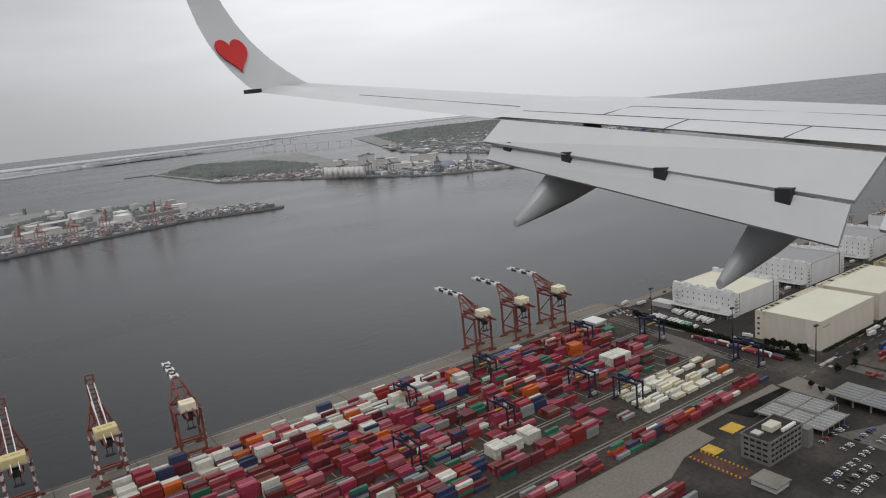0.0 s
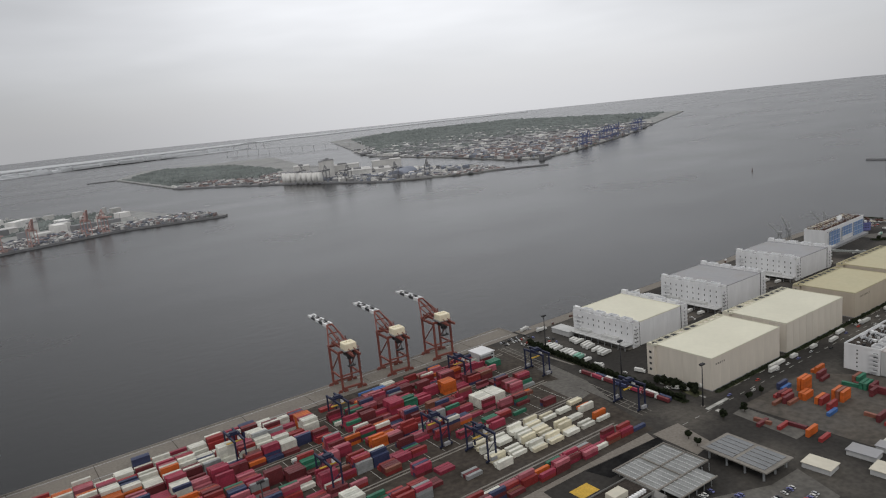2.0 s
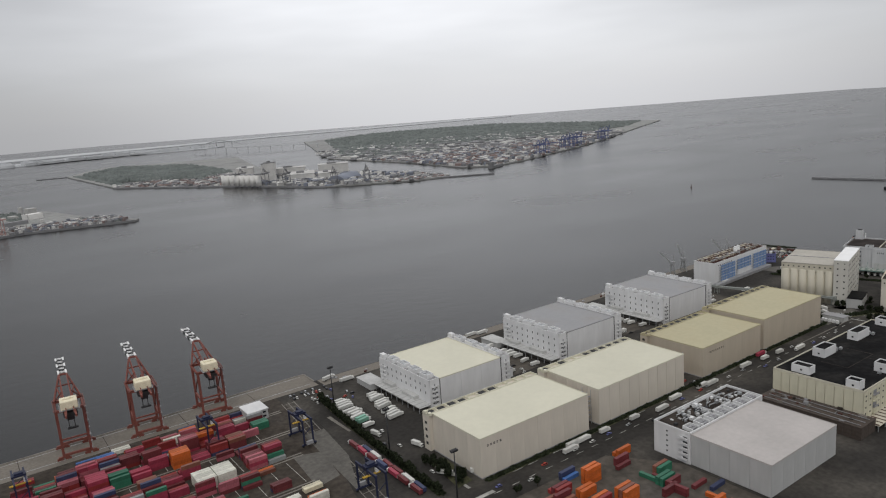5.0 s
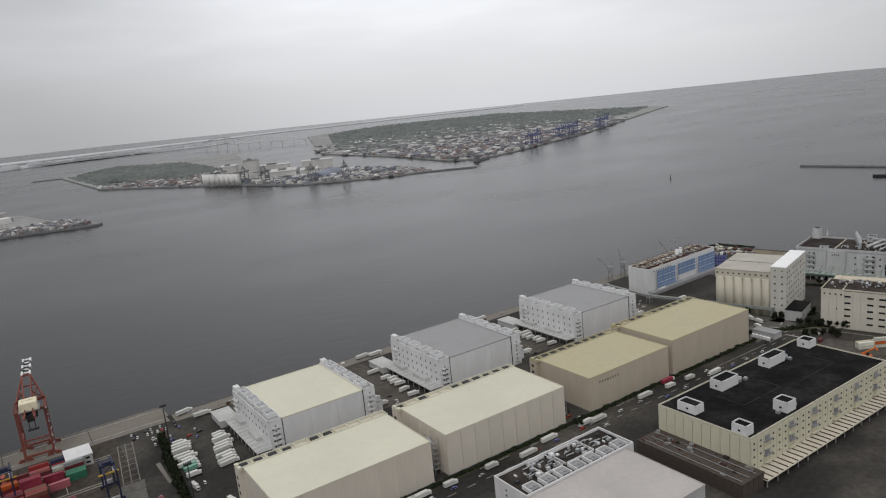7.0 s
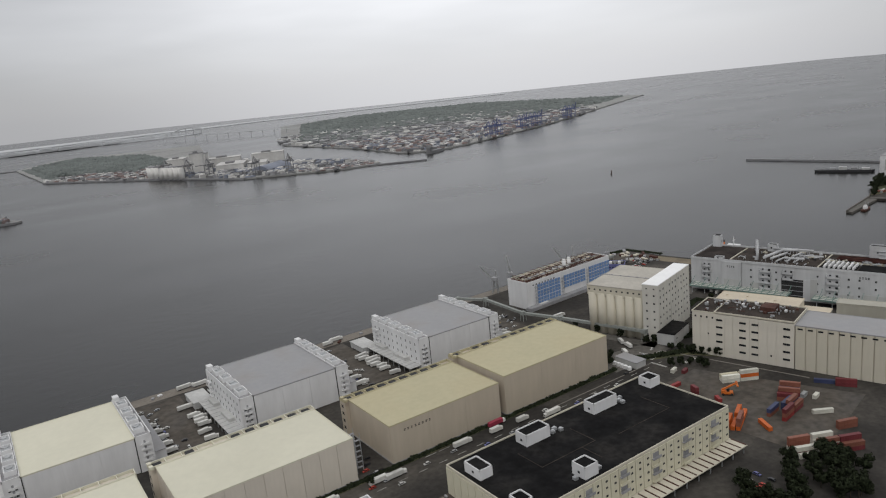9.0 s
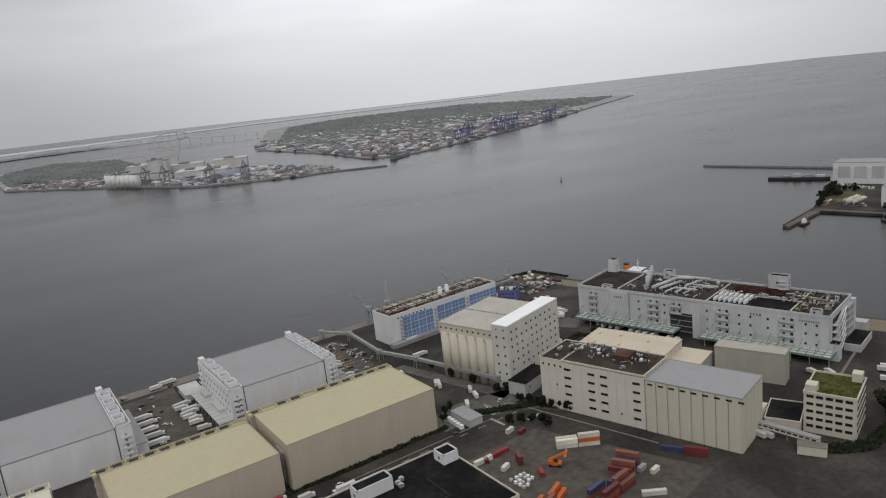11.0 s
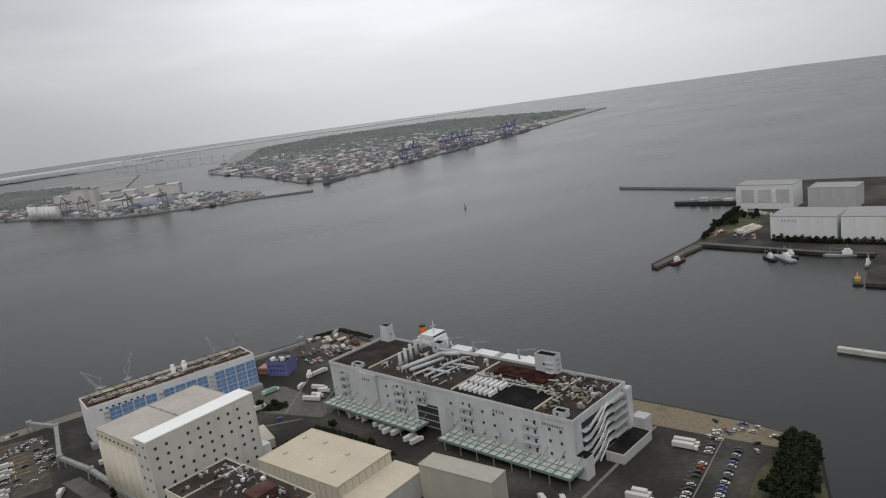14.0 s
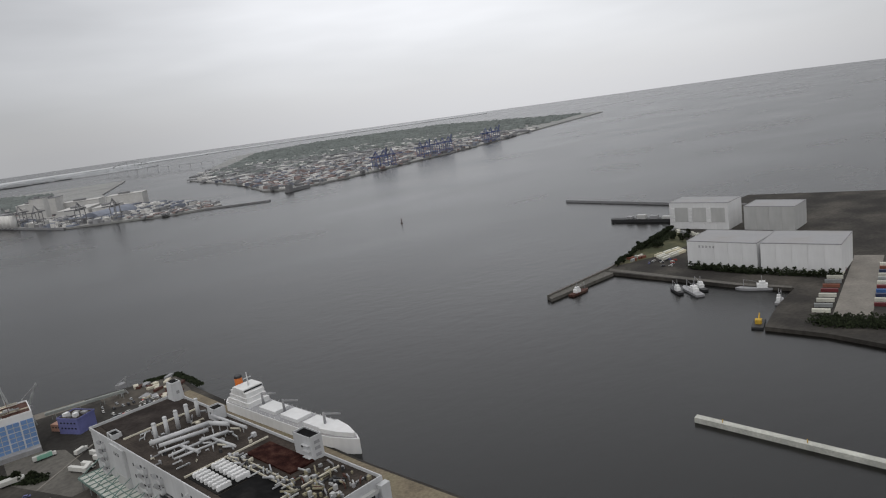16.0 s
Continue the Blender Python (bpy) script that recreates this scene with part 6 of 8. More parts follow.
# ---- second container lots ----
r = random.Random(41)
for x, y, c, n in ((721, 294, "orange", 2), (721, 297, "orange", 1), (712, 288, "maroon", 2), (709, 284, "maroon", 1), (675, 299, "navy", 2), (675, 296, "blue", 1), (682, 287, "orange", 4), (682, 284, "orange", 4), (669, 279, "orange", 2), (669, 276, "orange", 2), (669, 267, "orange", 2), (669, 264, "red", 2), (660, 293, "red", 1), (660, 290, "maroon", 2), (660, 287, "red", 2),
                   (683, 262, "orange", 3), (683, 259, "brown", 3), (683, 256, "orange", 3), (664, 256, "red", 2), (656, 252, "blue", 1), (713, 257, "green", 2), (713, 254, "green", 2), (713, 250, "maroon", 2), (705, 246, "maroon", 2), (722, 266, "brown", 2), (722, 263, "green", 2), (714, 221, "orange", 2), (712, 212, "maroon", 1), (712, 208, "pink", 1), (730, 232, "navy", 1), (724, 240, "maroon", 1), (692, 196, "orange", 2), (684, 224, "white", 1), (682, 217, "white", 1), (679, 210, "white", 1), (668, 213, "cream", 1), (668, 225, "maroon", 2), (666, 219, "red", 1), (611, 277, "maroon", 1), (616, 265, "red", 1), (619, 247, "orange", 2), (618, 238, "red", 1)):
    for k in range(n):
        container(c, x, y, 2.6 * k, 12.19, r.choice((0, 0, 180)) + 2, "container lot by the road")
for x, y, c, n, rz in ((1042, 281, "white", 1, 0), (1054, 281, "red", 1, 0), (1046, 210, "orange", 1, 60),
                       (1076, 178, "brown", 2, -25), (1124, 216, "navy", 1, -60), (1128, 204, "maroon", 2, -60), (1084, 196, "white", 1, -35)):
    for k in range(n):
        container(c, x, y, 2.6 * k, 12.19, rz, "container lot by the offices")
for x, y, c, n, rz in ((655, 209, "white", 1, 2), (663.7, 210.1, "white", 1, 2), (651.8, 197, "cream", 1, 2), (636.4, 209, "white", 1, 2), (683, 223, "white", 1, 2), (682.4, 216.5, "white", 2, 2), (670.5, 208.4, "maroon", 2, 2), (671.5, 203, "maroon", 2, 2), (667.6, 197.4, "maroon", 2, 2), (655, 204.7, "maroon", 1, 2), (660, 200, "brown", 2, 2), (650, 207, "maroon", 1, 2), (668, 230, "brown", 1, 90),
                       (709, 264.5, "green", 1, -86), (711, 253, "green", 1, -86), (708.6, 243, "maroon", 2, -86), (713, 258, "maroon", 1, -86), (718.4, 225, "orange", 1, -86), (716.4, 212.5, "pink", 1, -86), (713.3, 202, "maroon", 1, -86), (722, 212, "brown", 1, -86), (694, 197.6, "orange", 1, 0), (655, 283, "maroon", 2, 0), (648, 287, "brown", 1, 0), (655, 279.5, "brown", 1, 0), (622, 258, "maroon", 1, -86), (613, 278, "brown", 1, -86)):
    for k in range(n):
        container(c, x, y, 2.6 * k, 12.19, rz, "container lot by the road")
for x, y, c, n, rz in ((1046.3, 266.6, "white", 1, 20), (1043.4, 280.5, "maroon", 1, 70), (1056, 266, "maroon", 2, 70), (1056.8, 248.8, "red", 1, 60), (1097.2, 215, "grey", 1, 10), (1100.5, 209, "white", 1, 10), (1075, 297.3, "white", 1, 15), (1079, 291, "maroon", 1, 15)):
    for k in range(n):
        container(c, x, y, 2.6 * k, 6.06, rz, "container lot by the offices")
for x0, y0, nx, ny, rz, mood in ((1036, 184, 3, 4, -28, "maroon maroon red brown maroon white"), (1034, 226, 2, 3, 24, "orange orange brown orange"), (1064, 216, 2, 4, 8, "maroon brown maroon navy red"), (1096, 224, 1, 5, -62, "maroon grey white navy brown"), (1088, 262, 2, 2, -32, "white cream orange white")):
    a = radians(rz)
    for i in range(nx):
        for j in range(ny):
            if r.random() < 0.82:
                u, v = 12.9 * i + r.uniform(-0.5, 0.5), -3.1 * j
                for k in range(r.choice((1, 2, 2, 3))):
                    container(r.choice(mood.split()), x0 + u * math.cos(a) - v * math.sin(a), y0 + u * math.sin(a) + v * math.cos(a), 2.6 * k, 12.19, rz, "container lot by the offices")
for k in range(14):
    b = bmesh.new()
    bx(b, -0.9, -0.9, 0, 0.9, 0.9, 1.5)
    bmesh.ops.bevel(b, geom=b.edges[:], offset=0.15, segments=1, affect="EDGES")
    solid("goods_bale", b, M_WHITE if k % 3 else M_GREY_WALL, "white wrapped bale standing on the lot", "goods", 1041 + 3.0 * (k % 4) + r.uniform(-0.4, 0.4), 255 - 3.2 * (k // 4) + r.uniform(-0.4, 0.4), 0.1, r.uniform(0, 40), "wrapped bales on the lot")
ct = thing("reach_stacker", "orange reach stacker with lowered boom", "forklift", 1068, 250, 0, -50)
b = bmesh.new()
bx(b, -3.6, -1.8, 1.0, 3.6, 1.8, 2.4)
bx(b, -3.6, -1.6, 2.4, -1.0, 1.6, 3.4)
part("chassis", b, M_ORANGE, ct)
b = bmesh.new()
beam(b, (-3, 0, 3.6), (6, 0, 8.5), 1.0)
bx(b, 5.4, -4, 7.4, 6.6, 4, 8.0)
part("boom", b, M_ORANGE, ct)
boxpart("cab", (-0.4, -0.8, 2.4, 1.4, 0.8, 4.4), M_WINDOW, ct)
for sx in (-2.6, 2.6):
    for sy in (-1.7, 1.7):
        b = bmesh.new()
        rod(b, (sx, sy - 0.4, 0.9), (sx, sy + 0.4, 0.9), 0.9, n=12)
        part("wheel", b, M_TYRE, ct)


# ---- vehicles ----
def car(paint, tag):
    c = thing("car", f"{tag} car parked on asphalt", "car", 0, 0, -50, 0, "parked cars")
    b = bmesh.new()
    bx(b, -2.15, -0.85, 0.35, 2.15, 0.85, 0.95)
    bmesh.ops.bevel(b, geom=b.edges[:], offset=0.14, segments=1, affect="EDGES")
    bx(b, -1.35, -0.66, 1.38, 0.8, 0.66, 1.46)
    body = part("body", b, paint, c)
    b = bmesh.new()
    prism(b, [(-1.5, -0.74), (1.0, -0.74), (1.0, 0.74), (-1.5, 0.74)], 0.93, 1.4, 0.25)
    part("glass", b, M_WINDOW, body)
    for sx in (-1.3, 1.3):
        for sy in (-0.8, 0.8):
            b = bmesh.new()
            rod(b, (sx, sy - 0.1, 0.32), (sx, sy + 0.1, 0.32), 0.32, n=8)
            part("wheel", b, M_TYRE, c)
    return c


def lorry(box_paint, tag, length):
    c = thing("lorry", f"{tag} box lorry beside the warehouses", "lorry", 0, 0, -50, 0, "lorries and trailers")
    b = bmesh.new()
    bx(b, -length / 2, -1.25, 1.0, length / 2 - 2.2, 1.25, 3.7)
    bmesh.ops.bevel(b, geom=b.edges[:], offset=0.08, segments=1, affect="EDGES")
    part("cargo_box", b, box_paint, c)
    b = bmesh.new()
    bx(b, length / 2 - 2.1, -1.15, 0.6, length / 2, 1.15, 2.8)
    bmesh.ops.bevel(b, geom=b.edges[:], offset=0.2, segments=1, affect="EDGES")
    cab = part("cab", b, M_LORRY, c)
    boxpart("windscreen", (length / 2 - 0.05, -1.0, 1.7, length / 2 + 0.03, 1.0, 2.5), M_WINDOW, cab)
    boxpart("chassis", (-length / 2 + 0.3, -0.9, 0.6, length / 2 - 2.2, 0.9, 1.0), M_BLACK, c)
    for sx in (-length / 2 + 2.2, length / 2 - 1.2):
        for sy in (-1.0, 1.0):
            b = bmesh.new()
            rod(b, (sx, sy - 0.2, 0.5), (sx, sy + 0.2, 0.5), 0.5, n=8)
            part("wheel", b, M_TYRE, c)
    return c


M_SILVER = surface("silver_car_paint", (0.42, 0.43, 0.44), 0.35, 0.3, vary=0.05, big=0.5, fine=2, bump=0)
M_BLACKCAR = surface("black_car_paint", (0.02, 0.02, 0.022), 0.25, vary=0.05, big=0.5, fine=2, bump=0)
M_PALEGREEN = surface("pale_green_lorry", (0.20, 0.40, 0.31), 0.6, vary=0.1, big=0.15, fine=0.8, per_object=0.15)
CARS = [car(M_LORRY, "white"), car(M_SILVER, "silver"), car(M_BLACKCAR, "black"), car(M_RED, "red"), car(M_VIOLET, "dark blue")]
LORRIES = [lorry(M_LORRY, "white", 9.5), lorry(M_LORRY, "long white", 13.5), lorry(M_PALEGREEN, "pale green", 11.0), lorry(M_BOX["magenta"], "magenta", 13.0), lorry(M_BOX["navy"], "navy", 13.0), lorry(M_BOX["maroon"], "maroon", 13.0)]
used_cars, used_lorries = set(), set()


def put_car(x, y, rz, kind=None):
    k = r.choice((0, 0, 0, 0, 1, 1, 1, 2, 2, 2, 0, 1, 3, 4)) if kind is None else kind
    if k in used_cars:
        again(CARS[k], x, y, 0, rz)
    else:
        used_cars.add(k)
        CARS[k].matrix_basis = WORLD @ pose(x, y, 0, 0, 0, rz)


def put_lorry(x, y, rz, kind=0):
    if kind in used_lorries:
        again(LORRIES[kind], x, y, 0, rz)
    else:
        used_lorries.add(kind)
        LORRIES[kind].matrix_basis = WORLD @ pose(x, y, 0, 0, 0, rz)


for k in range(13):
    if k not in (4, 11):
        put_lorry(624.5 - 0.35 * k + r.uniform(-1.2, 1.2), 503 - 4.5 * k, 8 + r.uniform(-5, 5), 2 if k in (9, 10) else r.choice((0, 1)))
for k in range(12):
    if k not in (3, 7):
        put_lorry(651.5 - 0.7 * k + r.uniform(-1, 1), 496 - 4.4 * k, 8 + r.uniform(-4, 4), r.choice((0, 1, 1)))
for x, y, rz in ((613, 524, 10), (616, 522, 15), (614, 519, 80), (618, 526, 5), (619, 519, 20), (611, 516, 85), (612, 528, 60), (622, 514, 30), (634, 512, 30), (638, 506, 60), (642, 514, 20), (640, 520, 75)):
    put_car(x, y, rz)
for x0 in (783, 926):
    for k in range(11):
        if r.random() < 0.72:
            put_lorry(x0 + 7 + r.uniform(-3, 3), 514 - 6.4 * k, 5 + r.uniform(-7, 7), r.choice((0, 0, 1)))
    for k in range(16):
        put_car(x0 - 16 + r.uniform(-7, 8), 534 - 6 * k + r.uniform(-2, 2), r.uniform(0, 180))
    for k in range(5):
        put_lorry(x0 - 22 + r.uniform(-1, 1), 500 - 12 * k, 4 + r.uniform(-4, 4), r.choice((0, 1)))
for x, y, rz, k in ((652, 542, 0, 1), (800, 555, 5, 1), (812, 552, 5, 1), (935, 556, 3, 1), (925, 552, 3, 0), (642, 557, 15, 1), (700, 320, 2, 1), (716, 324, 2, 1), (766, 322, 2, 0), (792, 318, 2, 1), (814, 323, 2, 1), (846, 322, 2, 1), (858, 320, 2, 0), (905, 322, 0, 1), (930, 320, 0, 0), (936, 327, 0, 3), (970, 312, 180, 1), (1078, 345, 60, 0), (1090, 352, 70, 0), (1068, 372, 60, 1),
                    (645, 372, -60, 0), (630, 398, -75, 0), (622, 352, -60, 1), (640, 340, -30, 1), (617, 432, -80, 0), (1105, 445, 0, 1), (1248, 440, -60, 1), (1262, 470, 10, 1), (1240, 455, 40, 0), (1120, 480, 5, 1)):
    put_lorry(x, y, rz, k)
for k in range(12):
    if k not in (4, 9):
        put_lorry(1246 + 0.6 * k, 384 - 6.4 * k, 8 + r.uniform(-3, 3), r.choice((0, 1)))
for x, y, rz, k in ((1351, 198.5, -70, 1), (1347, 196.5, -70, 1), (1298, 184, -68, 0), (1294, 182, -68, 1), (1281, 174, -70, 1), (1268, 206, 60, 0), (1310, 155, -70, 0), (1303, 153, -70, 1), (1290, 148, -70, 1)):
    put_lorry(x, y, rz, k)
for k in range(23):
    t = k / 22
    if k not in (3, 7, 8, 13, 18):
        put_car(1373 - 82 * t + r.uniform(-0.4, 0.4), 194.5 - 33.5 * t, -68 + r.choice((0, 180)) + r.uniform(-6, 6), 0 if r.random() < 0.55 else None)
for k in range(15):
    put_car(1361 - 3.6 * k + r.uniform(-0.4, 0.4), 175 - 1.5 * k, -68 + r.uniform(-6, 6), r.choice((2, 2, 1, 0, 4)))
for k in range(17):
    put_car(r.uniform(1358, 1390), r.uniform(168, 190) if k % 3 else r.uniform(188, 204), r.uniform(0, 180))
lots = [(600, 545, 10, 2, 3.4, 7, 80), (440, 226, 13, 3, 3.0, 8, 88), (484, 238, 14, 2, 3.0, 11, 88), (484, 252, 13, 1, 3.1, 9, 88), (520, 222, 12, 2, 3.0, 12, 88), (1262, 528, 7, 2, 3.4, 9, 95), (1285, 515, 5, 2, 3.4, 9, 95),
        (1068, 500, 3, 8, 3.8, 5.4, 30), (1050, 524, 5, 2, 3.4, 7, 80), (846, 350, 3, 6, 3.4, 6, 0), (980, 185, 6, 2, 3.4, 8, 90)]
for x0, y0, nx, ny, dx, dy, rz in lots:
    for i in range(nx):
        for j in range(ny):
            if r.random() < 0.58:
                put_car(x0 + dx * i + r.uniform(-0.4, 0.4), y0 - dy * j + r.uniform(-0.3, 0.3), rz + r.choice((0, 180)) + r.uniform(-4, 4))
for k in range(22):
    put_car(640 + 19.6 * k + r.uniform(-5, 5), r.choice((311, 319)), 0 if k % 2 else 180)
for k in range(14):
    t = k / 13
    put_car(612 + 16 * t + r.choice((-4, 4)), 345 + 190 * t + r.uniform(-3, 3), 86)
for k in range(13):
    put_lorry(596.5 + (3.2 if k % 2 else 0), 350 + 13.2 * (k // 2) + r.uniform(-1.5, 1.5), 88 + r.uniform(-2, 2), (5, 4, 5, 1, 3, 5, 4, 5, 5, 1, 3, 4, 5)[k])

for x, y, rz, k in ((1047, 494, 3, 1), (1046, 483, 3, 1), (1046, 476, 3, 0), (1043, 453, 3, 1), (1044, 446, 3, 0), (1074, 423, 70, 0), (1083, 386, 65, 1), (1093, 362, 60, 0), (1254, 473, 60, 1), (1221, 466, 10, 2), (1201, 442, 5, 1), (1240, 424, 60, 0), (707, 324, 0, 1), (736, 323, 0, 0), (854, 320, 0, 0), (951, 319, 0, 0)):
    put_lorry(x, y, rz, k)
for k in range(12):
    put_car(1222 + 1.0 * k, 352 - 3.4 * k + r.uniform(-0.4, 0.4), r.uniform(-6, 6) + 12, r.choice((0, 0, 1, 2)))

# ---- trees and hedges ----
def tree(seed, h, spread):
    q = random.Random(seed)
    t = thing("tree", "dense dark green broadleaf tree on the verge", "tree", 0, 0, -80, 0, "roadside trees")
    b = bmesh.new()
    rod(b, (0, 0, 0), (0, 0, h * 0.55), 0.28, 0.14, 7)
    for k in range(6):
        a = k * 1.05 + q.random()
        rod(b, (0, 0, h * (0.3 + 0.05 * k)), (math.cos(a) * spread * 0.6, math.sin(a) * spread * 0.6, h * (0.55 + 0.06 * k)), 0.1, 0.04, 5)
    part("trunk", b, M_BARK, t)
    verts, faces = [], []
    lumps = [(Vector((q.uniform(-0.72, 0.72) * spread, q.uniform(-0.72, 0.72) * spread, h * q.uniform(0.35, 0.88))), q.uniform(0.22, 0.5) * spread) for _ in range(13)]
    for c, rad in lumps:
        for _ in range(95):
            d = Vector((q.gauss(0, 1), q.gauss(0, 1), q.gauss(0, 0.9))).normalized()
            p = c + d * rad * q.uniform(0.5, 1.3)
            s = q.uniform(0.2, 0.5) * (spread / 3) ** 0.5
            u = d.orthogonal().normalized()
            w = (d.cross(u) + d * q.uniform(-0.6, 0.6)).normalized()
            n = len(verts)
            verts += [p - u * s - w * s, p + u * s - w * s * 0.6, p + u * s * 0.8 + w * s, p - u * s * 0.7 + w * s]
            faces.append((n, n + 1, n + 2, n + 3))
    me = bpy.data.meshes.new("crown")
    me.from_pydata([tuple(v) for v in verts], [], faces)
    me.materials.append(M_LEAF)
    part("crown", me, None, t)
    return t


TREES = [tree(1, 7, 2.6), tree(2, 6, 2.4), tree(3, 9, 3.8), tree(4, 11, 4.6)]
used_trees = set()


def put_tree(x, y, k):
    if k in used_trees:
        again(TREES[k], x, y, 0, r.uniform(0, 360))
    else:
        used_trees.add(k)
        TREES[k].matrix_basis = WORLD @ pose(x, y, 0)


for k in range(40):
    t = k / 39
    put_tree(606 + 10 * t * t + r.uniform(-1.2, 1.2), 338 + 184 * t, 1)
for k in range(14):
    put_tree(622 + r.uniform(-3, 7), 338 + 2.6 * k, r.choice((0, 1)))
for k in range(26):
    t = k / 25
    put_tree(1070 + 105 * t * 0.55 + r.uniform(-2, 2) + 36, 322 - 122 * t + r.uniform(-1.5, 1.5), r.choice((0, 1, 1)))
for x, y in ((975, 178), (983, 184), (1008, 172), (1015, 178), (1022, 170), (1030, 168), (1000, 166), (1012, 163), (968, 172), (990, 160), (1025, 160), (1040, 162), (1230, 150), (1240, 160), (1222, 142), (1238, 146)):
    put_tree(x, y, r.choice((2, 3)))
for k in range(54):
    t = r.random() ** 0.7
    put_tree(1324 + 56 * t + r.uniform(-9, 9) * (1 - 0.4 * t), 128 + 26 * t + r.uniform(-8, 8) * (1 - 0.3 * t), r.choice((2, 3, 3)))
for k in range(26):
    put_tree(r.uniform(965, 1050), r.uniform(140, 172), r.choice((2, 3)))
for x, y in ((1060, 345), (1066, 348), (1054, 338), (1098, 392), (1102, 370), (1096, 415), (1118, 330), (730, 380), (1140, 330), (840, 322), (560, 300), (556, 290), (600, 300), (640, 305), (655, 304), (620, 296)):
    put_tree(x, y, r.choice((0, 1)))


def bush_strip(name, line, width, height, count, label, seed):
    q = random.Random(seed)
    verts, faces = [], []
    for _ in range(count):
        k = q.randrange(len(line) - 1)
        f = q.random()
        p = Vector(line[k]).lerp(Vector(line[k + 1]), f)
        c = Vector((p.x + q.uniform(-width, width), p.y + q.uniform(-width, width), 0))
        c.z = 0.1 + q.random() ** 0.7 * height * (0.72 + 0.25 * math.sin(c.x * 0.61 + c.y * 0.37) + 0.2 * math.sin(c.y * 0.83 - c.x * 0.29))
        u = Vector((q.gauss(0, 1), q.gauss(0, 1), q.gauss(0, 0.5))).normalized() * q.uniform(0.4, 0.8)
        w = u.orthogonal().normalized() * q.uniform(0.35, 0.7)
        n = len(verts)
        verts += [c - u - w, c + u - w, c + u + w, c - u + w]
        faces.append((n, n + 1, n + 2, n + 3))
    me = bpy.data.meshes.new(name)
    me.from_pydata([tuple(v) for v in verts], [], faces)
    me.materials.append(M_LEAF)
    ob = new(name, me)
    ob.matrix_basis = WORLD
    return tagged(ob, label, "hedge", kind="stuff")


bush_strip("hedge", [(606, 336), (608, 400), (611, 450), (617, 524)], 2.4, 2.2, 5200, "overgrown dark hedge along the road", 1)
bush_strip("hedge", [(636, 329), (1050, 330)], 1.6, 1.5, 5200, "low dark hedge at the foot of the stores", 2)
bush_strip("hedge", [(1066, 336), (1110, 314), (1176, 194)], 2.6, 1.8, 3600, "dark hedge before the offices", 3)
bush_strip("hedge", [(1300, 560), (1323, 555), (1330, 512)], 3, 1.2, 1500, "scrubby growth on the point", 4)

bush_strip("hedge", [(1184, 372), (1218, 382), (1228, 350), (1234, 312)], 2.6, 1.4, 3000, "dark planting beside the tan hall", 5)
bush_strip("hedge", [(1187, 458), (1202, 446), (1216, 434)], 4.5, 1.6, 2200, "dark planting inside the road loop", 6)
bush_strip("hedge", [(1112, 350), (1126, 336), (1140, 330)], 2.4, 1.8, 1200, "dark hedge at the foot of the silo", 7)
bush_strip("hedge", [(1180, 160), (1196, 148), (1240, 150), (1262, 172)], 4.0, 2.0, 3000, "dark scrub round the office", 8)
for x, y in ((1081, 305), (1087, 301), (1092, 296), (1096, 291), (1096, 285), (1121, 360), (1104, 346), (1110, 342), (1190, 455), (1204, 444), (1212, 437), (1226, 372), (1231, 330)):
    put_tree(x, y, r.choice((0, 1)))
for x, y, rz, k in ((1201, 444, 8, 1), (1220, 466, 8, 1), (1254, 471, 75, 0), (1235, 426, -55, 1), (1248, 432, -55, 0), (1241, 428, -55, 0), (1082.5, 389, 60, 0), (1168, 193, 80, 0), (1170.5, 190, 80, 0), (1262, 214, 70, 0)):
    put_lorry(x, y, rz, k)
for x, y, rz in ((1097.6, 335, 20), (1093, 360, 65), (1084.4, 332, 60), (1073.6, 427, 70), (1205, 192.6, 30), (1183, 428, -40), (1190, 420, -40), (1207, 416, -15)):
    put_car(x, y, rz)
for k in range(24):
    put_car(r.uniform(1262, 1308), r.uniform(494, 514), r.choice((8, 98, 188)) + r.uniform(-8, 8))
for k in range(20):
    put_car(r.uniform(1046, 1074), r.uniform(448, 532), r.choice((3, 93, 183)) + r.uniform(-6, 6))
lb = thing("link_bridge", "low cream covered walkway between hall and office", "walkway", 1172, 196, 0, -83)
boxpart("deck", (0, -1.6, 4.2, 33, 1.6, 7.0), M_BEIGE_WALL, lb)
boxpart("roof", (-0.3, -2.0, 7.0, 33.3, 2.0, 7.4), M_GREY_ROOF, lb)
for k in range(5):
    boxpart("column", (2 + 7 * k, -0.4, 0, 2.8 + 7 * k, 0.4, 4.2), M_CONC, lb)
row_of_windows(lb, [(2 + 3.2 * k, -1.6, 5.8) for k in range(10)], 2.2, 0.9, "s")
sx = thing("site_store", "pale boxy store beside the office", "shed", 1165, 169, 0, -62)
boxpart("wall", (0, 0, -0.2, 14, 6, 5), M_BEIGE_WALL, sx)
boxpart("roof", (-0.2, -0.2, 5, 14.2, 6.2, 5.3), M_CONC, sx)

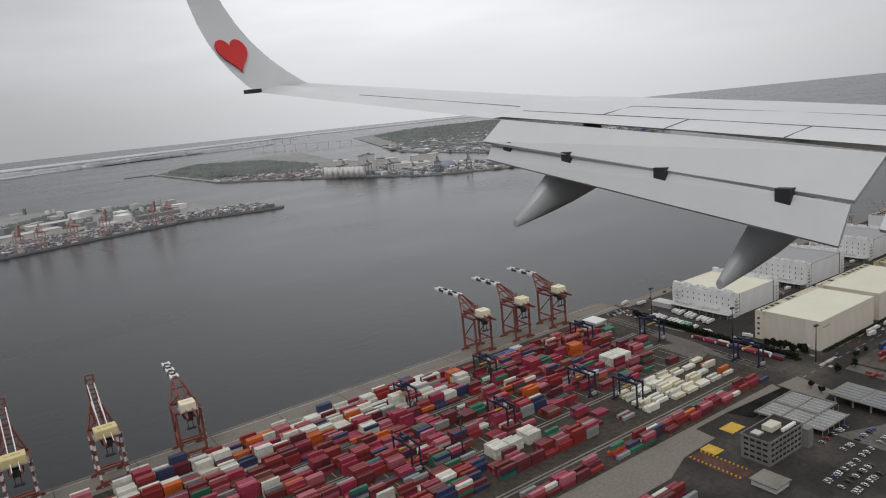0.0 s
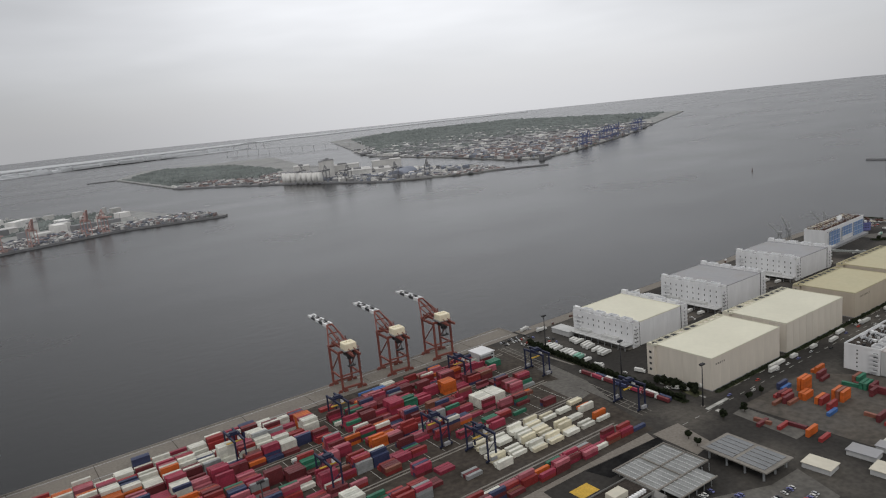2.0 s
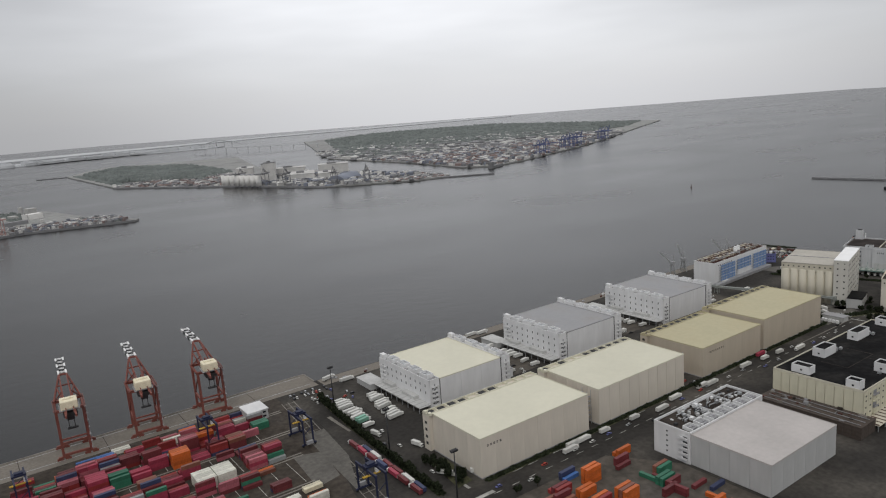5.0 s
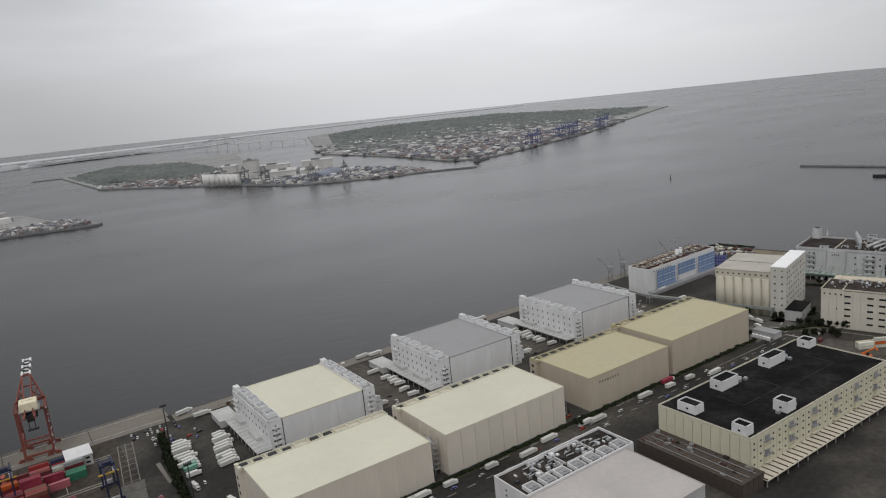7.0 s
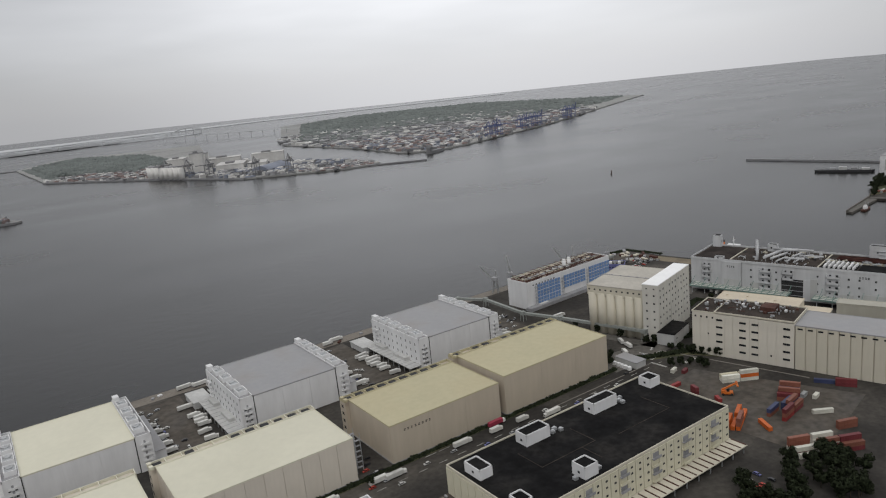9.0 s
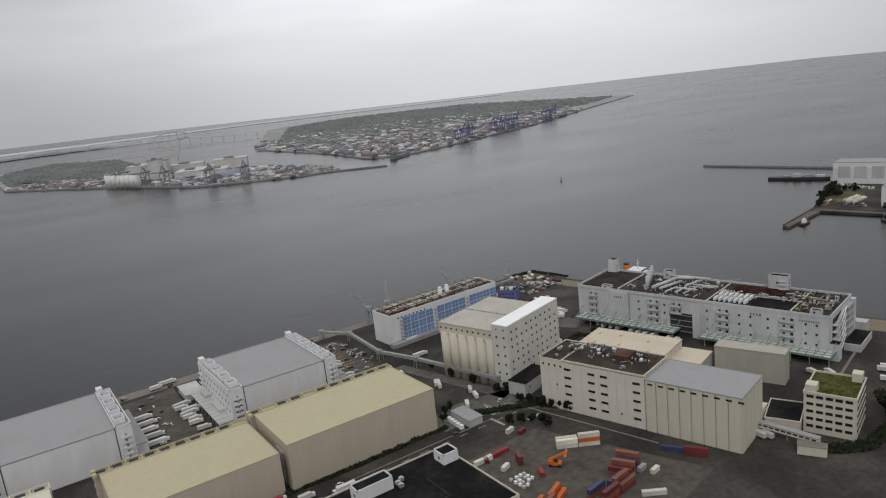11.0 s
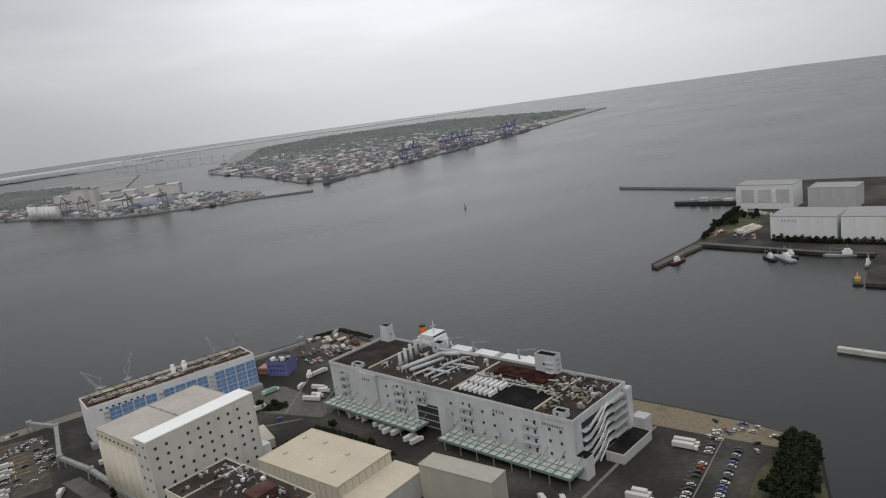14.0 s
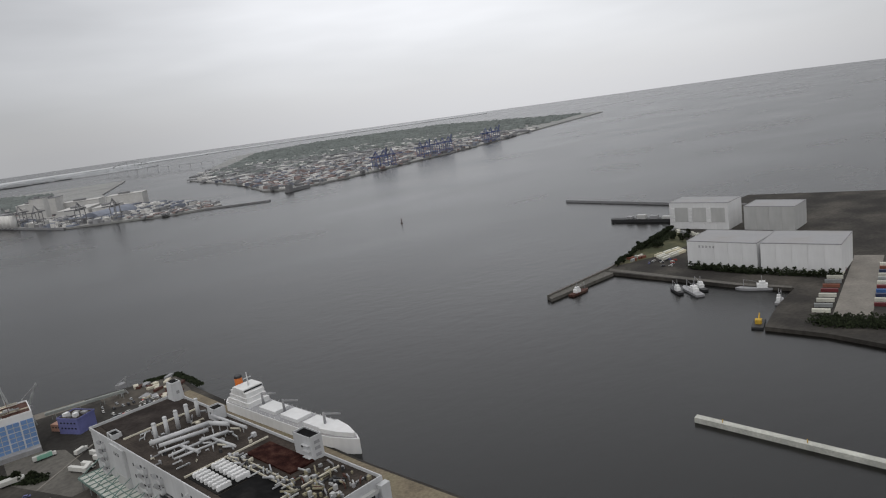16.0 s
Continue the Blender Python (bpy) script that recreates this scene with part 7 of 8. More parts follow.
# ---- clutter on the point and along the shore ----
for k in range(26):
    b = bmesh.new()
    x, y = r.uniform(1285, 1320), r.uniform(505, 555)
    w = r.uniform(1.5, 5)
    bx(b, -w, -r.uniform(1, 2.4), 0, w, r.uniform(1, 2.4), r.uniform(0.6, 2.4))
    solid("goods_crate", b, r.choice((M_RUST, M_GREY, M_RUST, M_BEIGE_WALL)), "weathered goods crate lying on the open quay", "goods", x, y, 0, r.uniform(0, 90), "goods on the point")
for k in range(26):
    b = bmesh.new()
    bx(b, -r.uniform(0.8, 2.5), -1, 0, r.uniform(0.8, 2.5), 1, r.uniform(0.8, 2.2))
    solid("crate", b, r.choice((M_GREY, M_WHITE_WALL, M_RUST)), "weathered crate by the waterfront", "crate", r.uniform(645, 1060), r.uniform(548, 558), 0, r.uniform(0, 60), "crates along the shore")

# ---- ship moored behind the cold store ----
sp = thing("cargo_ship", "white refrigerated cargo ship with red-topped funnel at berth", "ship", 1355, 380, -3, -76)
b = bmesh.new()
half = [(-72, 0), (-71, 5), (-66, 9), (30, 9.5), (46, 7.5), (58, 3.2), (64, 0)]
prism(b, half + [(x, -y) for x, y in half[-2:0:-1]], -1, 9.5)
part("hull", b, M_WHITE_WALL, sp)
b = bmesh.new()
deck = [(-70, 0), (-69, 4.4), (-65, 8.4), (30, 8.9), (45, 7), (57, 2.8), (62, 0)]
prism(b, deck + [(x, -y) for x, y in deck[-2:0:-1]], 9.5, 9.8)
part("deck", b, M_GREY_ROOF, sp)
for x0, x1, y, z0, z1 in ((36, 60, 3.4, 9.8, 12.4),):
    b = bmesh.new()
    prism(b, [(x0, -7), (50, -4.4), (x1, -0.6), (x1, 0.6), (50, 4.4), (x0, 7)], z0, z1)
    part("forecastle", b, M_WHITE_WALL, sp)
for k, x in enumerate((-30, -6, 18)):
    boxpart("hatch_cover", (x, -5.6, 9.8, x + 18, 5.6, 12), M_WHITE_WALL, sp)
for k, (x0, x1, w, z0, z1) in enumerate(((-64, -38, 8, 9.8, 13), (-62, -40, 7.4, 13, 16), (-60, -41, 7, 16, 19), (-56, -43, 7.5, 19, 21.6))):
    boxpart("superstructure", (x0, -w, z0, x1, w, z1), M_WHITE, sp)
boxpart("bridge_windows", (-43.1, -7, 19.8, -42.9, 7, 20.9), M_WINDOW, sp)
b = bmesh.new()
rod(b, (-60, 0, 16), (-60, 0, 25), 3.0, 2.6, 12)
fn = part("funnel", b, M_ORANGE, sp, "orange-red funnel with dark top")
b = bmesh.new()
rod(b, (-60, 0, 25), (-60, 0, 26.6), 2.7, 2.5, 12)
part("funnel_top", b, M_BLACK, fn)
b = bmesh.new()
rod(b, (-48, 0, 21.6), (-48, 0, 31), 0.5, 0.2, 6)
beam(b, (-48, -3, 27), (-48, 3, 27), 0.4)
part("mast", b, M_WHITE, sp)
for x in (-33, -9, 33):
    b = bmesh.new()
    rod(b, (x, 0, 9.8), (x, 0, 19), 0.9, 0.7, 8)
    beam(b, (x, 0, 18), (x + 14, 2, 20.5), 0.7)
    beam(b, (x, 0, 19), (x + 13, 2, 20.8), 0.2)
    part("deck_crane", b, M_GREY, sp)
b = bmesh.new()
for x in range(-68, 58, 5):
    for s in (-1, 1):
        y = 8.6 if x < 32 else max(0.8, 8.6 - (x - 32) * 0.27)
        rod(b, (x, s * y, 9.8), (x, s * y, 11.0), 0.1, n=4)
part("rail_post", b, M_WHITE, sp)

# ---- breakwater, pier, land across the basin ----
bw = thing("breakwater", "long pale concrete breakwater with small yellow lights", "breakwater", 0, 0, -3)
b = bmesh.new()
prism(b, [(1519, 206), (1523, 207), (1568, -40), (1564, -41)], -4, 3.0)
M_BREAK = surface("bleached_concrete", (0.46, 0.46, 0.42), 0.9, vary=0.15, big=0.1, fine=0.8)
part("wall", b, M_BREAK, bw)
for k in range(6):
    t = 0.06 + k * 0.17
    b = bmesh.new()
    rod(b, (1520.5 + 45 * t, 206 - 247 * t, 3.0), (1520.5 + 45 * t, 206 - 247 * t, 5), 0.25, n=6)
    part("light_post", b, M_YELLOW, bw)
EAST = [(1722, 468), (1903, 541), (1958, 556), (2130, 580), (2230, 330), (2230, -500), (1690, -500), (1676, 150), (1674, 218), (1664, 257), (1710, 276), (1757, 290), (1742, 335)]
flat("ground_east", EAST, -8, 0, M_ASPHALT, "dark docklands ground across the basin", "ground")
pr = thing("pier", "narrow concrete pier with grass-grown top", "pier", 0, 0, 0)
b = bmesh.new()
prism(b, [(1633, 452), (1629, 444), (1722, 456), (1732, 470)], -5, -0.2)
part("deck", b, M_YARD2, pr)
b = bmesh.new()
prism(b, [(1632, 453), (1736, 473), (1906, 541), (1905, 539), (1732, 470.2), (1633, 451.5)], -5, 1.2)
part("sea_wall", b, M_YARD2, pr)
for k in range(14):
    b = bmesh.new()
    rod(b, (1640 + 7 * k, 453.5 + 1.3 * k, -0.2), (1640 + 7 * k, 453.5 + 1.3 * k, 1.6), 0.4, n=6)
    part("mooring_post", b, M_RUST, pr)
flat("pavement_basin", [(1726, 466), (1742, 335), (1756, 292), (1761, 294), (1748, 336), (1733, 470)], -0.2, 0.1, M_YARD2, "stained concrete basin edge", "quay")
flat("pavement_east_lot", [(1706, 232), (1872, 301), (1882, 280), (1724, 213)], -0.2, 0.06, M_CONC, "pale concrete container yard by the basin", "lot")
flat("verge_east", [(1742, 474), (1898, 536), (1902, 524), (1850, 462), (1790, 462), (1760, 468)], -0.2, 0.08, M_GRASS, "overgrown strip behind the sea wall", "verge")


def plain_store(x, y, w, d, z, rz, wall, roof, label, writing=0, dots=False):
    s = thing("warehouse", label, "warehouse", x, y, 0, rz)
    boxpart("wall", (0.3, 0.3, -1, w - 0.3, d - 0.3, z - 0.5), wall, s)
    panels(s, 0, 0, w, d, 0.4, z - 0.6, 14, wall, "sw", 0.08)
    frame_roof(s, -0.2, -0.2, w + 0.2, d + 0.2, z, roof, roof, 0.3, 0.5)
    if writing:
        bars_of_writing(s, -0.2, d - 12, z - 5, writing, 3.4, 2.4, "w", M_GREY)
    if dots:
        row_of_windows(s, [(0, 6 + 7 * k, zz) for k in range(int(d / 7) - 1) for zz in (z * 0.2,)], 3, 2.2, "w", M_DARK)
    return s


plain_store(1789.3, 344, 50, 65, 25.5, 14, M_WHITE_WALL, M_GREY_ROOF, "plain pale warehouse across the basin", 5)
plain_store(1805.8, 277.5, 50, 64, 27, 18, M_WHITE_WALL, M_GREY_ROOF, "plain pale warehouse across the basin")
ms = plain_store(1925, 468, 40, 71, 32, 14, M_WHITE_WALL, M_GREY_ROOF, "white multi-storey depot with panelled front", 0, True)
for k in range(3):
    boxpart("front_panel", (-0.5, 4 + 22 * k, 9, 0, 20 + 22 * k, 26), M_GREY_WALL, ms)
    for j in range(4):
        boxpart("stair_bay", (-1.2, 21 + 22 * k, 9 + 4.4 * j, 0, 24.4 + 22 * k, 12 + 4.4 * j), M_WHITE, ms)
plain_store(1944, 400, 40, 54, 27, 14, M_GREY_WALL, M_GREY_ROOF, "low grey depot far across the basin")
for k in range(11):
    container(("white", "grey", "white", "white", "maroon", "brown", "grey", "white", "white", "maroon", "navy")[k], 1712 + 12 * k, 243 + 5 * k, 0, 12.19, -62, "containers across the basin")
    container(("maroon", "white", "navy", "blue", "maroon", "white", "grey", "white", "navy", "brown", "white")[k], 1746 + 10.5 * k, 216 + 4.6 * k, 0, 12.19, -62, "containers across the basin")
for k in range(12):
    container(r.choice(("white", "cream", "white")), 1788 + 13 * (k % 3) + 2.5 * (k // 3), 446 + 5.2 * (k // 3) + r.uniform(-0.8, 0.8), 0, 12.19, 5, "containers across the basin")
for k in range(9):
    container(r.choice(("grey", "white", "brown")), 1768 + 4 * (k % 5) + r.uniform(-2, 2), 476 - 7 * (k // 5) + r.uniform(-2, 2), 0, 6.06, r.uniform(0, 90), "containers across the basin")
for k in range(16):
    put_car(1762 + r.uniform(0, 26), 418 + r.uniform(0, 40), r.uniform(0, 180))
for k in range(12):
    container(r.choice(("white", "grey", "white")), 1898 - 1.2 * k + r.uniform(-2, 2), 524 - 5.0 * k, 0, 6.06, 14 + r.uniform(-8, 8), "containers across the basin")
for k in range(46):
    t = k / 45
    put_tree(1744 + 156 * t + r.uniform(-3, 3), 473 + 61 * t + r.uniform(-5, 0), 1)
for k in range(24):
    put_tree(r.uniform(1815, 1890), r.uniform(478, 512), r.choice((0, 1)))
bush_strip("hedge", [(1768, 400), (1775, 362), (1780, 338), (1800, 276)], 3.2, 6.5, 4200, "dense dark trees before the pale warehouses", 11)
bush_strip("hedge", [(1690, 232), (1700, 212), (1712, 186), (1716, 160)], 8, 6.0, 4200, "dense dark scrub at the end of the container yard", 12)
bush_strip("hedge", [(1815, 500), (1850, 508), (1892, 528)], 9, 2.4, 3600, "dark rough growth behind the sea wall", 13)


def boat(x, y, rz, length, hull, label, rig=True):
    s = thing("work_boat", label, "boat", x, y, -3, rz, "boats in the basin")
    b = bmesh.new()
    w = length * 0.13
    half = [(-length / 2, 0), (-length / 2, w * 0.8), (length * 0.2, w), (length * 0.4, w * 0.6), (length / 2, 0)]
    prism(b, half + [(p, -q) for p, q in half[-2:0:-1]], -0.6, 2.0, -0.4)
    part("hull", b, hull, s)
    boxpart("wheelhouse", (-length * 0.25, -w * 0.6, 2, 0, w * 0.6, 5), M_WHITE, s)
    boxpart("bridge", (-length * 0.2, -w * 0.5, 5, -length * 0.05, w * 0.5, 7), M_WHITE, s)
    b = bmesh.new()
    rod(b, (-length * 0.12, 0, 7), (-length * 0.12, 0, 12), 0.3, 0.15, 6)
    if rig:
        rod(b, (length * 0.3, 0, 2), (length * 0.3, 0, 9), 0.3, 0.2, 6)
        beam(b, (length * 0.3, 0, 8.6), (0, 0, 7), 0.2)
    part("mast", b, M_GREY, s)
    return s


for x, y, rz, n, m, lab in ((1709, 370, 62, 22, M_BLACK, "dark work boat with white wheelhouse in the basin"), (1715, 358, 62, 34, M_GREY, "grey work boat moored in the basin"), (1727, 360, 62, 26, M_BLACK, "dark work boat with white wheelhouse in the basin"),
                            (1748, 318, 124, 34, M_GREY, "grey coaster with white bridge moored at the wall"), (1726, 284, 18, 17, M_GREY, "small grey launch moored in the corner"), (1662, 442, 8, 26, M_RUST, "rusty barge lying beside the pier")):
    boat(x, y, rz, n, m, lab)
dr = thing("dredging_barge", "dark dredging barge with yellow cabin and jib", "barge", 1672, 267, -3, 28)
boxpart("hull", (-10, -4, -0.5, 10, 4, 1.6), M_BLACK, dr)
boxpart("cabin", (-3, -2.2, 1.6, 2, 2.2, 4.6), M_YELLOW, dr)
b = bmesh.new()
beam(b, (1, 0, 4), (8, 0, 6.5), 0.7)
beam(b, (8, 0, 6.5), (10, 0, 2), 0.5)
part("jib", b, M_YELLOW, dr)
br = thing("moored_barge", "long dark barge with pale deckhouses lying off the mole", "barge", 1943, 610, -3, -70)
b = bmesh.new()
prism(b, [(-46, 0), (-42, -6), (42, -6), (46, 0), (42, 6), (-42, 6)], -0.6, 4.2, -0.5)
part("hull", b, M_BLACK, br)
for k, (u, w, h) in enumerate(((-22, 8, 3), (-8, 12, 5), (10, 10, 4), (26, 12, 3))):
    boxpart("deckhouse", (u, -3.5, 4.2, u + w, 3.5, 4.2 + h), M_GREY_WALL if k % 2 else M_GREY, br)
flat("pavement_mole", [(2028, 850), (2049, 664), (2064, 540), (2068, 541), (2053, 665), (2032, 851)], -5, 0.6, M_FARDARK, "far low mole", "mole")
buoy = thing("buoy", "small dark channel buoy on the water", "buoy", 1800, 1010, -3)
b = bmesh.new()
rod(b, (0, 0, -0.5), (0, 0, 1), 2, 2, 10)
rod(b, (0, 0, 1), (0, 0, 9), 0.9, 0.5, 8)
part("float", b, M_RUST, buoy)

# ---- islands across the harbour ----
def shore(name, pts, material, label, z=1.5):
    return flat(name, pts, -8, z, material, label, "ground")


ISLE1 = [(-900, 1600), (95, 1861), (300, 1912), (540, 1960), (776, 1898), (790, 1915), (700, 2140), (640, 2440), (530, 2550), (150, 2960), (-900, 3600)]
ISLE2 = [(940, 4140), (935, 4090), (950, 3040), (1240, 2450), (1380, 2050), (1470, 1985), (1590, 1885), (1700, 1860), (1745, 1880), (1760, 1990), (1600, 2500), (1640, 3300), (1900, 4300), (1200, 4680)]
ISLE3 = [(2000, 3250), (1985, 2440), (1925, 2060), (2010, 1958), (2200, 2010), (2430, 2110), (2790, 2260), (3110, 2425), (3700, 2760), (4600, 3250), (4800, 5400), (3600, 5900), (2900, 5500), (2150, 3650)]
# Island ground and woods carry the haze in their base colour.
shore("ground_isle_west", ISLE1, M_FARLAND, "built-up harbour island with container quay, greyed by painted haze")
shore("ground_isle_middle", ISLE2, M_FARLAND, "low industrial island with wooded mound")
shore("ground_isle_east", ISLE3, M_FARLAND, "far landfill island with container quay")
flat("pavement_far_pier", [(1690, 1864), (1836, 1763), (1842, 1770), (1700, 1876)], -6, 1, M_FARDARK, "thin dark training wall from the island", "pier")
flat("pavement_far_pier_west", [(936, 4130), (800, 4180), (806, 4196), (940, 4150)], -6, 1, M_FARDARK, "thin dark training wall from the island", "pier")
for pts in ([(95, 1860), (300, 1911), (540, 1959), (776, 1897), (775, 1894), (540, 1955), (300, 1907), (95, 1856)], [(950, 3038), (1240, 2448), (1380, 2047), (1376, 2044), (1235, 2444), (944, 3036)]):
    flat("trim_far_seawall", pts, -6, 2.4, M_FARDARK, "dark sea wall of the island", "sea wall")


def inside(p, poly):
    x, y, hit = p[0], p[1], False
    for (x0, y0), (x1, y1) in zip(poly, poly[1:] + poly[:1]):
        if (y0 > y) != (y1 > y) and x < (x1 - x0) * (y - y0) / (y1 - y0) + x0:
            hit = not hit
    return hit


def scatter(name, poly, box, count, size, height, mats, label, seed, rz=0.0, category="buildings"):
    """Small far buildings and stacked goods, too many to count."""
    q = random.Random(seed)
    b = bmesh.new()
    tries = 0
    n = 0
    while n < count and tries < count * 20:
        tries += 1
        x, y = q.uniform(box[0], box[2]), q.uniform(box[1], box[3])
        if not inside((x, y), poly):
            continue
        n += 1
        w, d, h = q.uniform(*size), q.uniform(*size) * 0.6, q.uniform(*height)
        c, s = math.cos(rz + q.choice((0, 1.571))), math.sin(rz + q.choice((0, 1.571)))
        k = q.randrange(len(mats))
        corners = [(x + a * w * c - e * d * s, y + a * w * s + e * d * c) for a, e in ((-0.5, -0.5), (0.5, -0.5), (0.5, 0.5), (-0.5, 0.5))]
        before = len(b.faces)
        prism(b, corners, 1.4, 1.5 + h)
        b.faces.ensure_lookup_table()
        for f in b.faces[before:]:
            f.material_index = k
    return solid(name, b, mats, label, category, kind="stuff")


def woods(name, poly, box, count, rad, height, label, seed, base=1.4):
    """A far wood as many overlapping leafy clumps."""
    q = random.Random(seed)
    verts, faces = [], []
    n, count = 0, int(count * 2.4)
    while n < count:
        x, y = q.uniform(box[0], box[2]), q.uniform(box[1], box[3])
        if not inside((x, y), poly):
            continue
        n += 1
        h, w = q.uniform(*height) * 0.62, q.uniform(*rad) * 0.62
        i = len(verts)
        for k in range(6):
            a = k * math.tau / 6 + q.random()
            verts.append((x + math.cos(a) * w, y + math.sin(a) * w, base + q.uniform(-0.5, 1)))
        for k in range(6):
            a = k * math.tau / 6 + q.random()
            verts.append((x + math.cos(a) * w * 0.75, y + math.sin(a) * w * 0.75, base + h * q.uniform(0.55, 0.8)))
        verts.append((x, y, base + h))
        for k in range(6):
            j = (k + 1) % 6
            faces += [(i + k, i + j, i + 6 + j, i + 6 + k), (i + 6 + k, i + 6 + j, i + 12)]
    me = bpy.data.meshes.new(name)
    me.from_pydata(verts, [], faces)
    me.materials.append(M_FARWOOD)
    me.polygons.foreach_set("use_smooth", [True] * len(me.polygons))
    ob = new(name, me)
    ob.matrix_basis = WORLD
    return tagged(ob, label, "woods", kind="stuff")


FAR_MIX = [M_FARWALL, M_FARDARK, M_FARRED, M_FARBLUE, M_FARDARK, M_FARDARK, M_FARWALL]
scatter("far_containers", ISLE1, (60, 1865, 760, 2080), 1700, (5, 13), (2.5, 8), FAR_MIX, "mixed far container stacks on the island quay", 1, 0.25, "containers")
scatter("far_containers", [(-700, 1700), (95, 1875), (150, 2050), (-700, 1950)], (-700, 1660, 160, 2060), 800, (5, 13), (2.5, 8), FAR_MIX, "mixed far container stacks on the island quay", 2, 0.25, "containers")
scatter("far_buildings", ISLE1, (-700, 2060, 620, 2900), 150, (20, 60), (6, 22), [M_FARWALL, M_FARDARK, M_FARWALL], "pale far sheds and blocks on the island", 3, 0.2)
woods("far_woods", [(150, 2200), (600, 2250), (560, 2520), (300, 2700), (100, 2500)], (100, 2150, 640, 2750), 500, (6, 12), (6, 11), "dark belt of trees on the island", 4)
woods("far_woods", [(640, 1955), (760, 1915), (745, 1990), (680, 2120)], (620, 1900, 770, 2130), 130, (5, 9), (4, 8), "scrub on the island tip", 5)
for x, y, w, d, z, rz in ((90, 2085, 170, 46, 17, 13), (-140, 2010, 160, 50, 16, 13), (190, 2260, 140, 50, 16, 10), (60, 2360, 70, 50, 40, 10), (340, 2160, 26, 20, 36, 0), (-60, 2230, 60, 40, 30, 10), (-260, 2260, 90, 50, 34, 10)):
    s = thing("far_warehouse", "long pale warehouse on the harbour island", "warehouse", x, y, 0, rz, "island warehouses")
    boxpart("wall", (0, 0, 0, w, d, z), M_FARWALL, s)
    boxpart("roof", (-1, -1, z, w + 1, d + 1, z + 1.2), M_FARWALL if w > 100 else M_FARDARK, s)


# Crane red with distance haze mixed into its colour.
M_FARCRANE = surface("hazed_crane_red", (0.42, 0.27, 0.25), 0.7, vary=0.1, big=0.02, fine=0.1)


def far_crane(x, y, rz, paint, tint, up, group):
    c = thing("quay_crane", f"{tint} container crane far across the water", "crane", x, y, 1, rz, group)
    b = bmesh.new()
    for sx in (-8, 8):
        for sy in (-10, 10):
            beam(b, (sx, sy, 0), (sx, sy, 40), 1.6)
        beam(b, (sx, -10, 14), (sx, 10, 14), 2)
    for sy in (-10, 10):
        beam(b, (-8, sy, 38), (8, sy, 38), 2.4)
        beam(b, (-8, sy, 5), (8, sy, 5), 2)
    part("portal", b, paint, c)
    b = bmesh.new()
    beam(b, (0, 24, 41), (0, -12, 41), 6, 3)
    beam(b, (0, -12, 41), (0, -18, 66) if up else (0, -52, 43), 5, 2.5)
    part("boom", b, paint, c)
    b = bmesh.new()
    for sx in (-4, 4):
        beam(b, (sx, -10, 40), (0, -4, 60), 1.6)
        beam(b, (sx, 10, 40), (0, -4, 60), 1.4)
    part("a_frame", b, paint, c)
    boxpart("machinery_house", (-5, 6, 43, 5, 18, 49), M_FARWALL, c)


for x, y in ((140, 1890), (185, 1902), (255, 1918), (330, 1935), (450, 1956), (490, 1963), (-60, 1838), (-150, 1812), (-260, 1780)):
    far_crane(x, y, 14, M_FARCRANE, "haze-paled red and white", x in (450, 330, 140), "island cranes")
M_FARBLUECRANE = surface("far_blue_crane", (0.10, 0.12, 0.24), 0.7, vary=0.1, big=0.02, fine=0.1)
for k in range(11):
    t = (0, 0.05, 0.1, 0.3, 0.35, 0.42, 0.47, 0.52, 0.85, 0.9, 0.96)[k]
    far_crane(2330 + 800 * t, 2085 + 345 * t, 22, M_FARBLUECRANE, "dark blue", k % 3 == 1, "east island cranes")
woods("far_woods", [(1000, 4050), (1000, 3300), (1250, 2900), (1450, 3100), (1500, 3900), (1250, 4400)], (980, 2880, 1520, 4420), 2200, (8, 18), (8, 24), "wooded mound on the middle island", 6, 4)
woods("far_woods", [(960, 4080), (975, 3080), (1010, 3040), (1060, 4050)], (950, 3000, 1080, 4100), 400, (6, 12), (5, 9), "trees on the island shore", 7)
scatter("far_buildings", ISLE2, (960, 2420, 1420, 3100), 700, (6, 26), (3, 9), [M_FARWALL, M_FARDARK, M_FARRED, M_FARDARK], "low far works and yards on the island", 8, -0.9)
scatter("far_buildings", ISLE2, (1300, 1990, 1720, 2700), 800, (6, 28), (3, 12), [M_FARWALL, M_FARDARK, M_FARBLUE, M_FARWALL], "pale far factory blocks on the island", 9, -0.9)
scatter("far_yards", ISLE2, (1460, 1880, 1760, 2150), 420, (5, 22), (1.5, 5), [M_FARDARK, M_FARDARK, M_FARWALL, M_FARRED], "dark far stockyards on the island", 10, -0.6)
for k in range(14):
    s = thing("far_silo", "group of pale far storage silos", "silo", 1215 + 9 * (k % 7) + 8, 2500 - 26 * (k % 7) + 34 * (k // 7), 0, 0, "island silos")
    b = bmesh.new()
    rod(b, (0, 0, 0), (0, 0, 38), 10, n=14)
    part("bin", b, M_FARWALL, s)
    b = bmesh.new()
    rod(b, (0, 0, 38), (0, 0, 42), 10, 3, 14)
    part("cap", b, M_FARDARK, s)
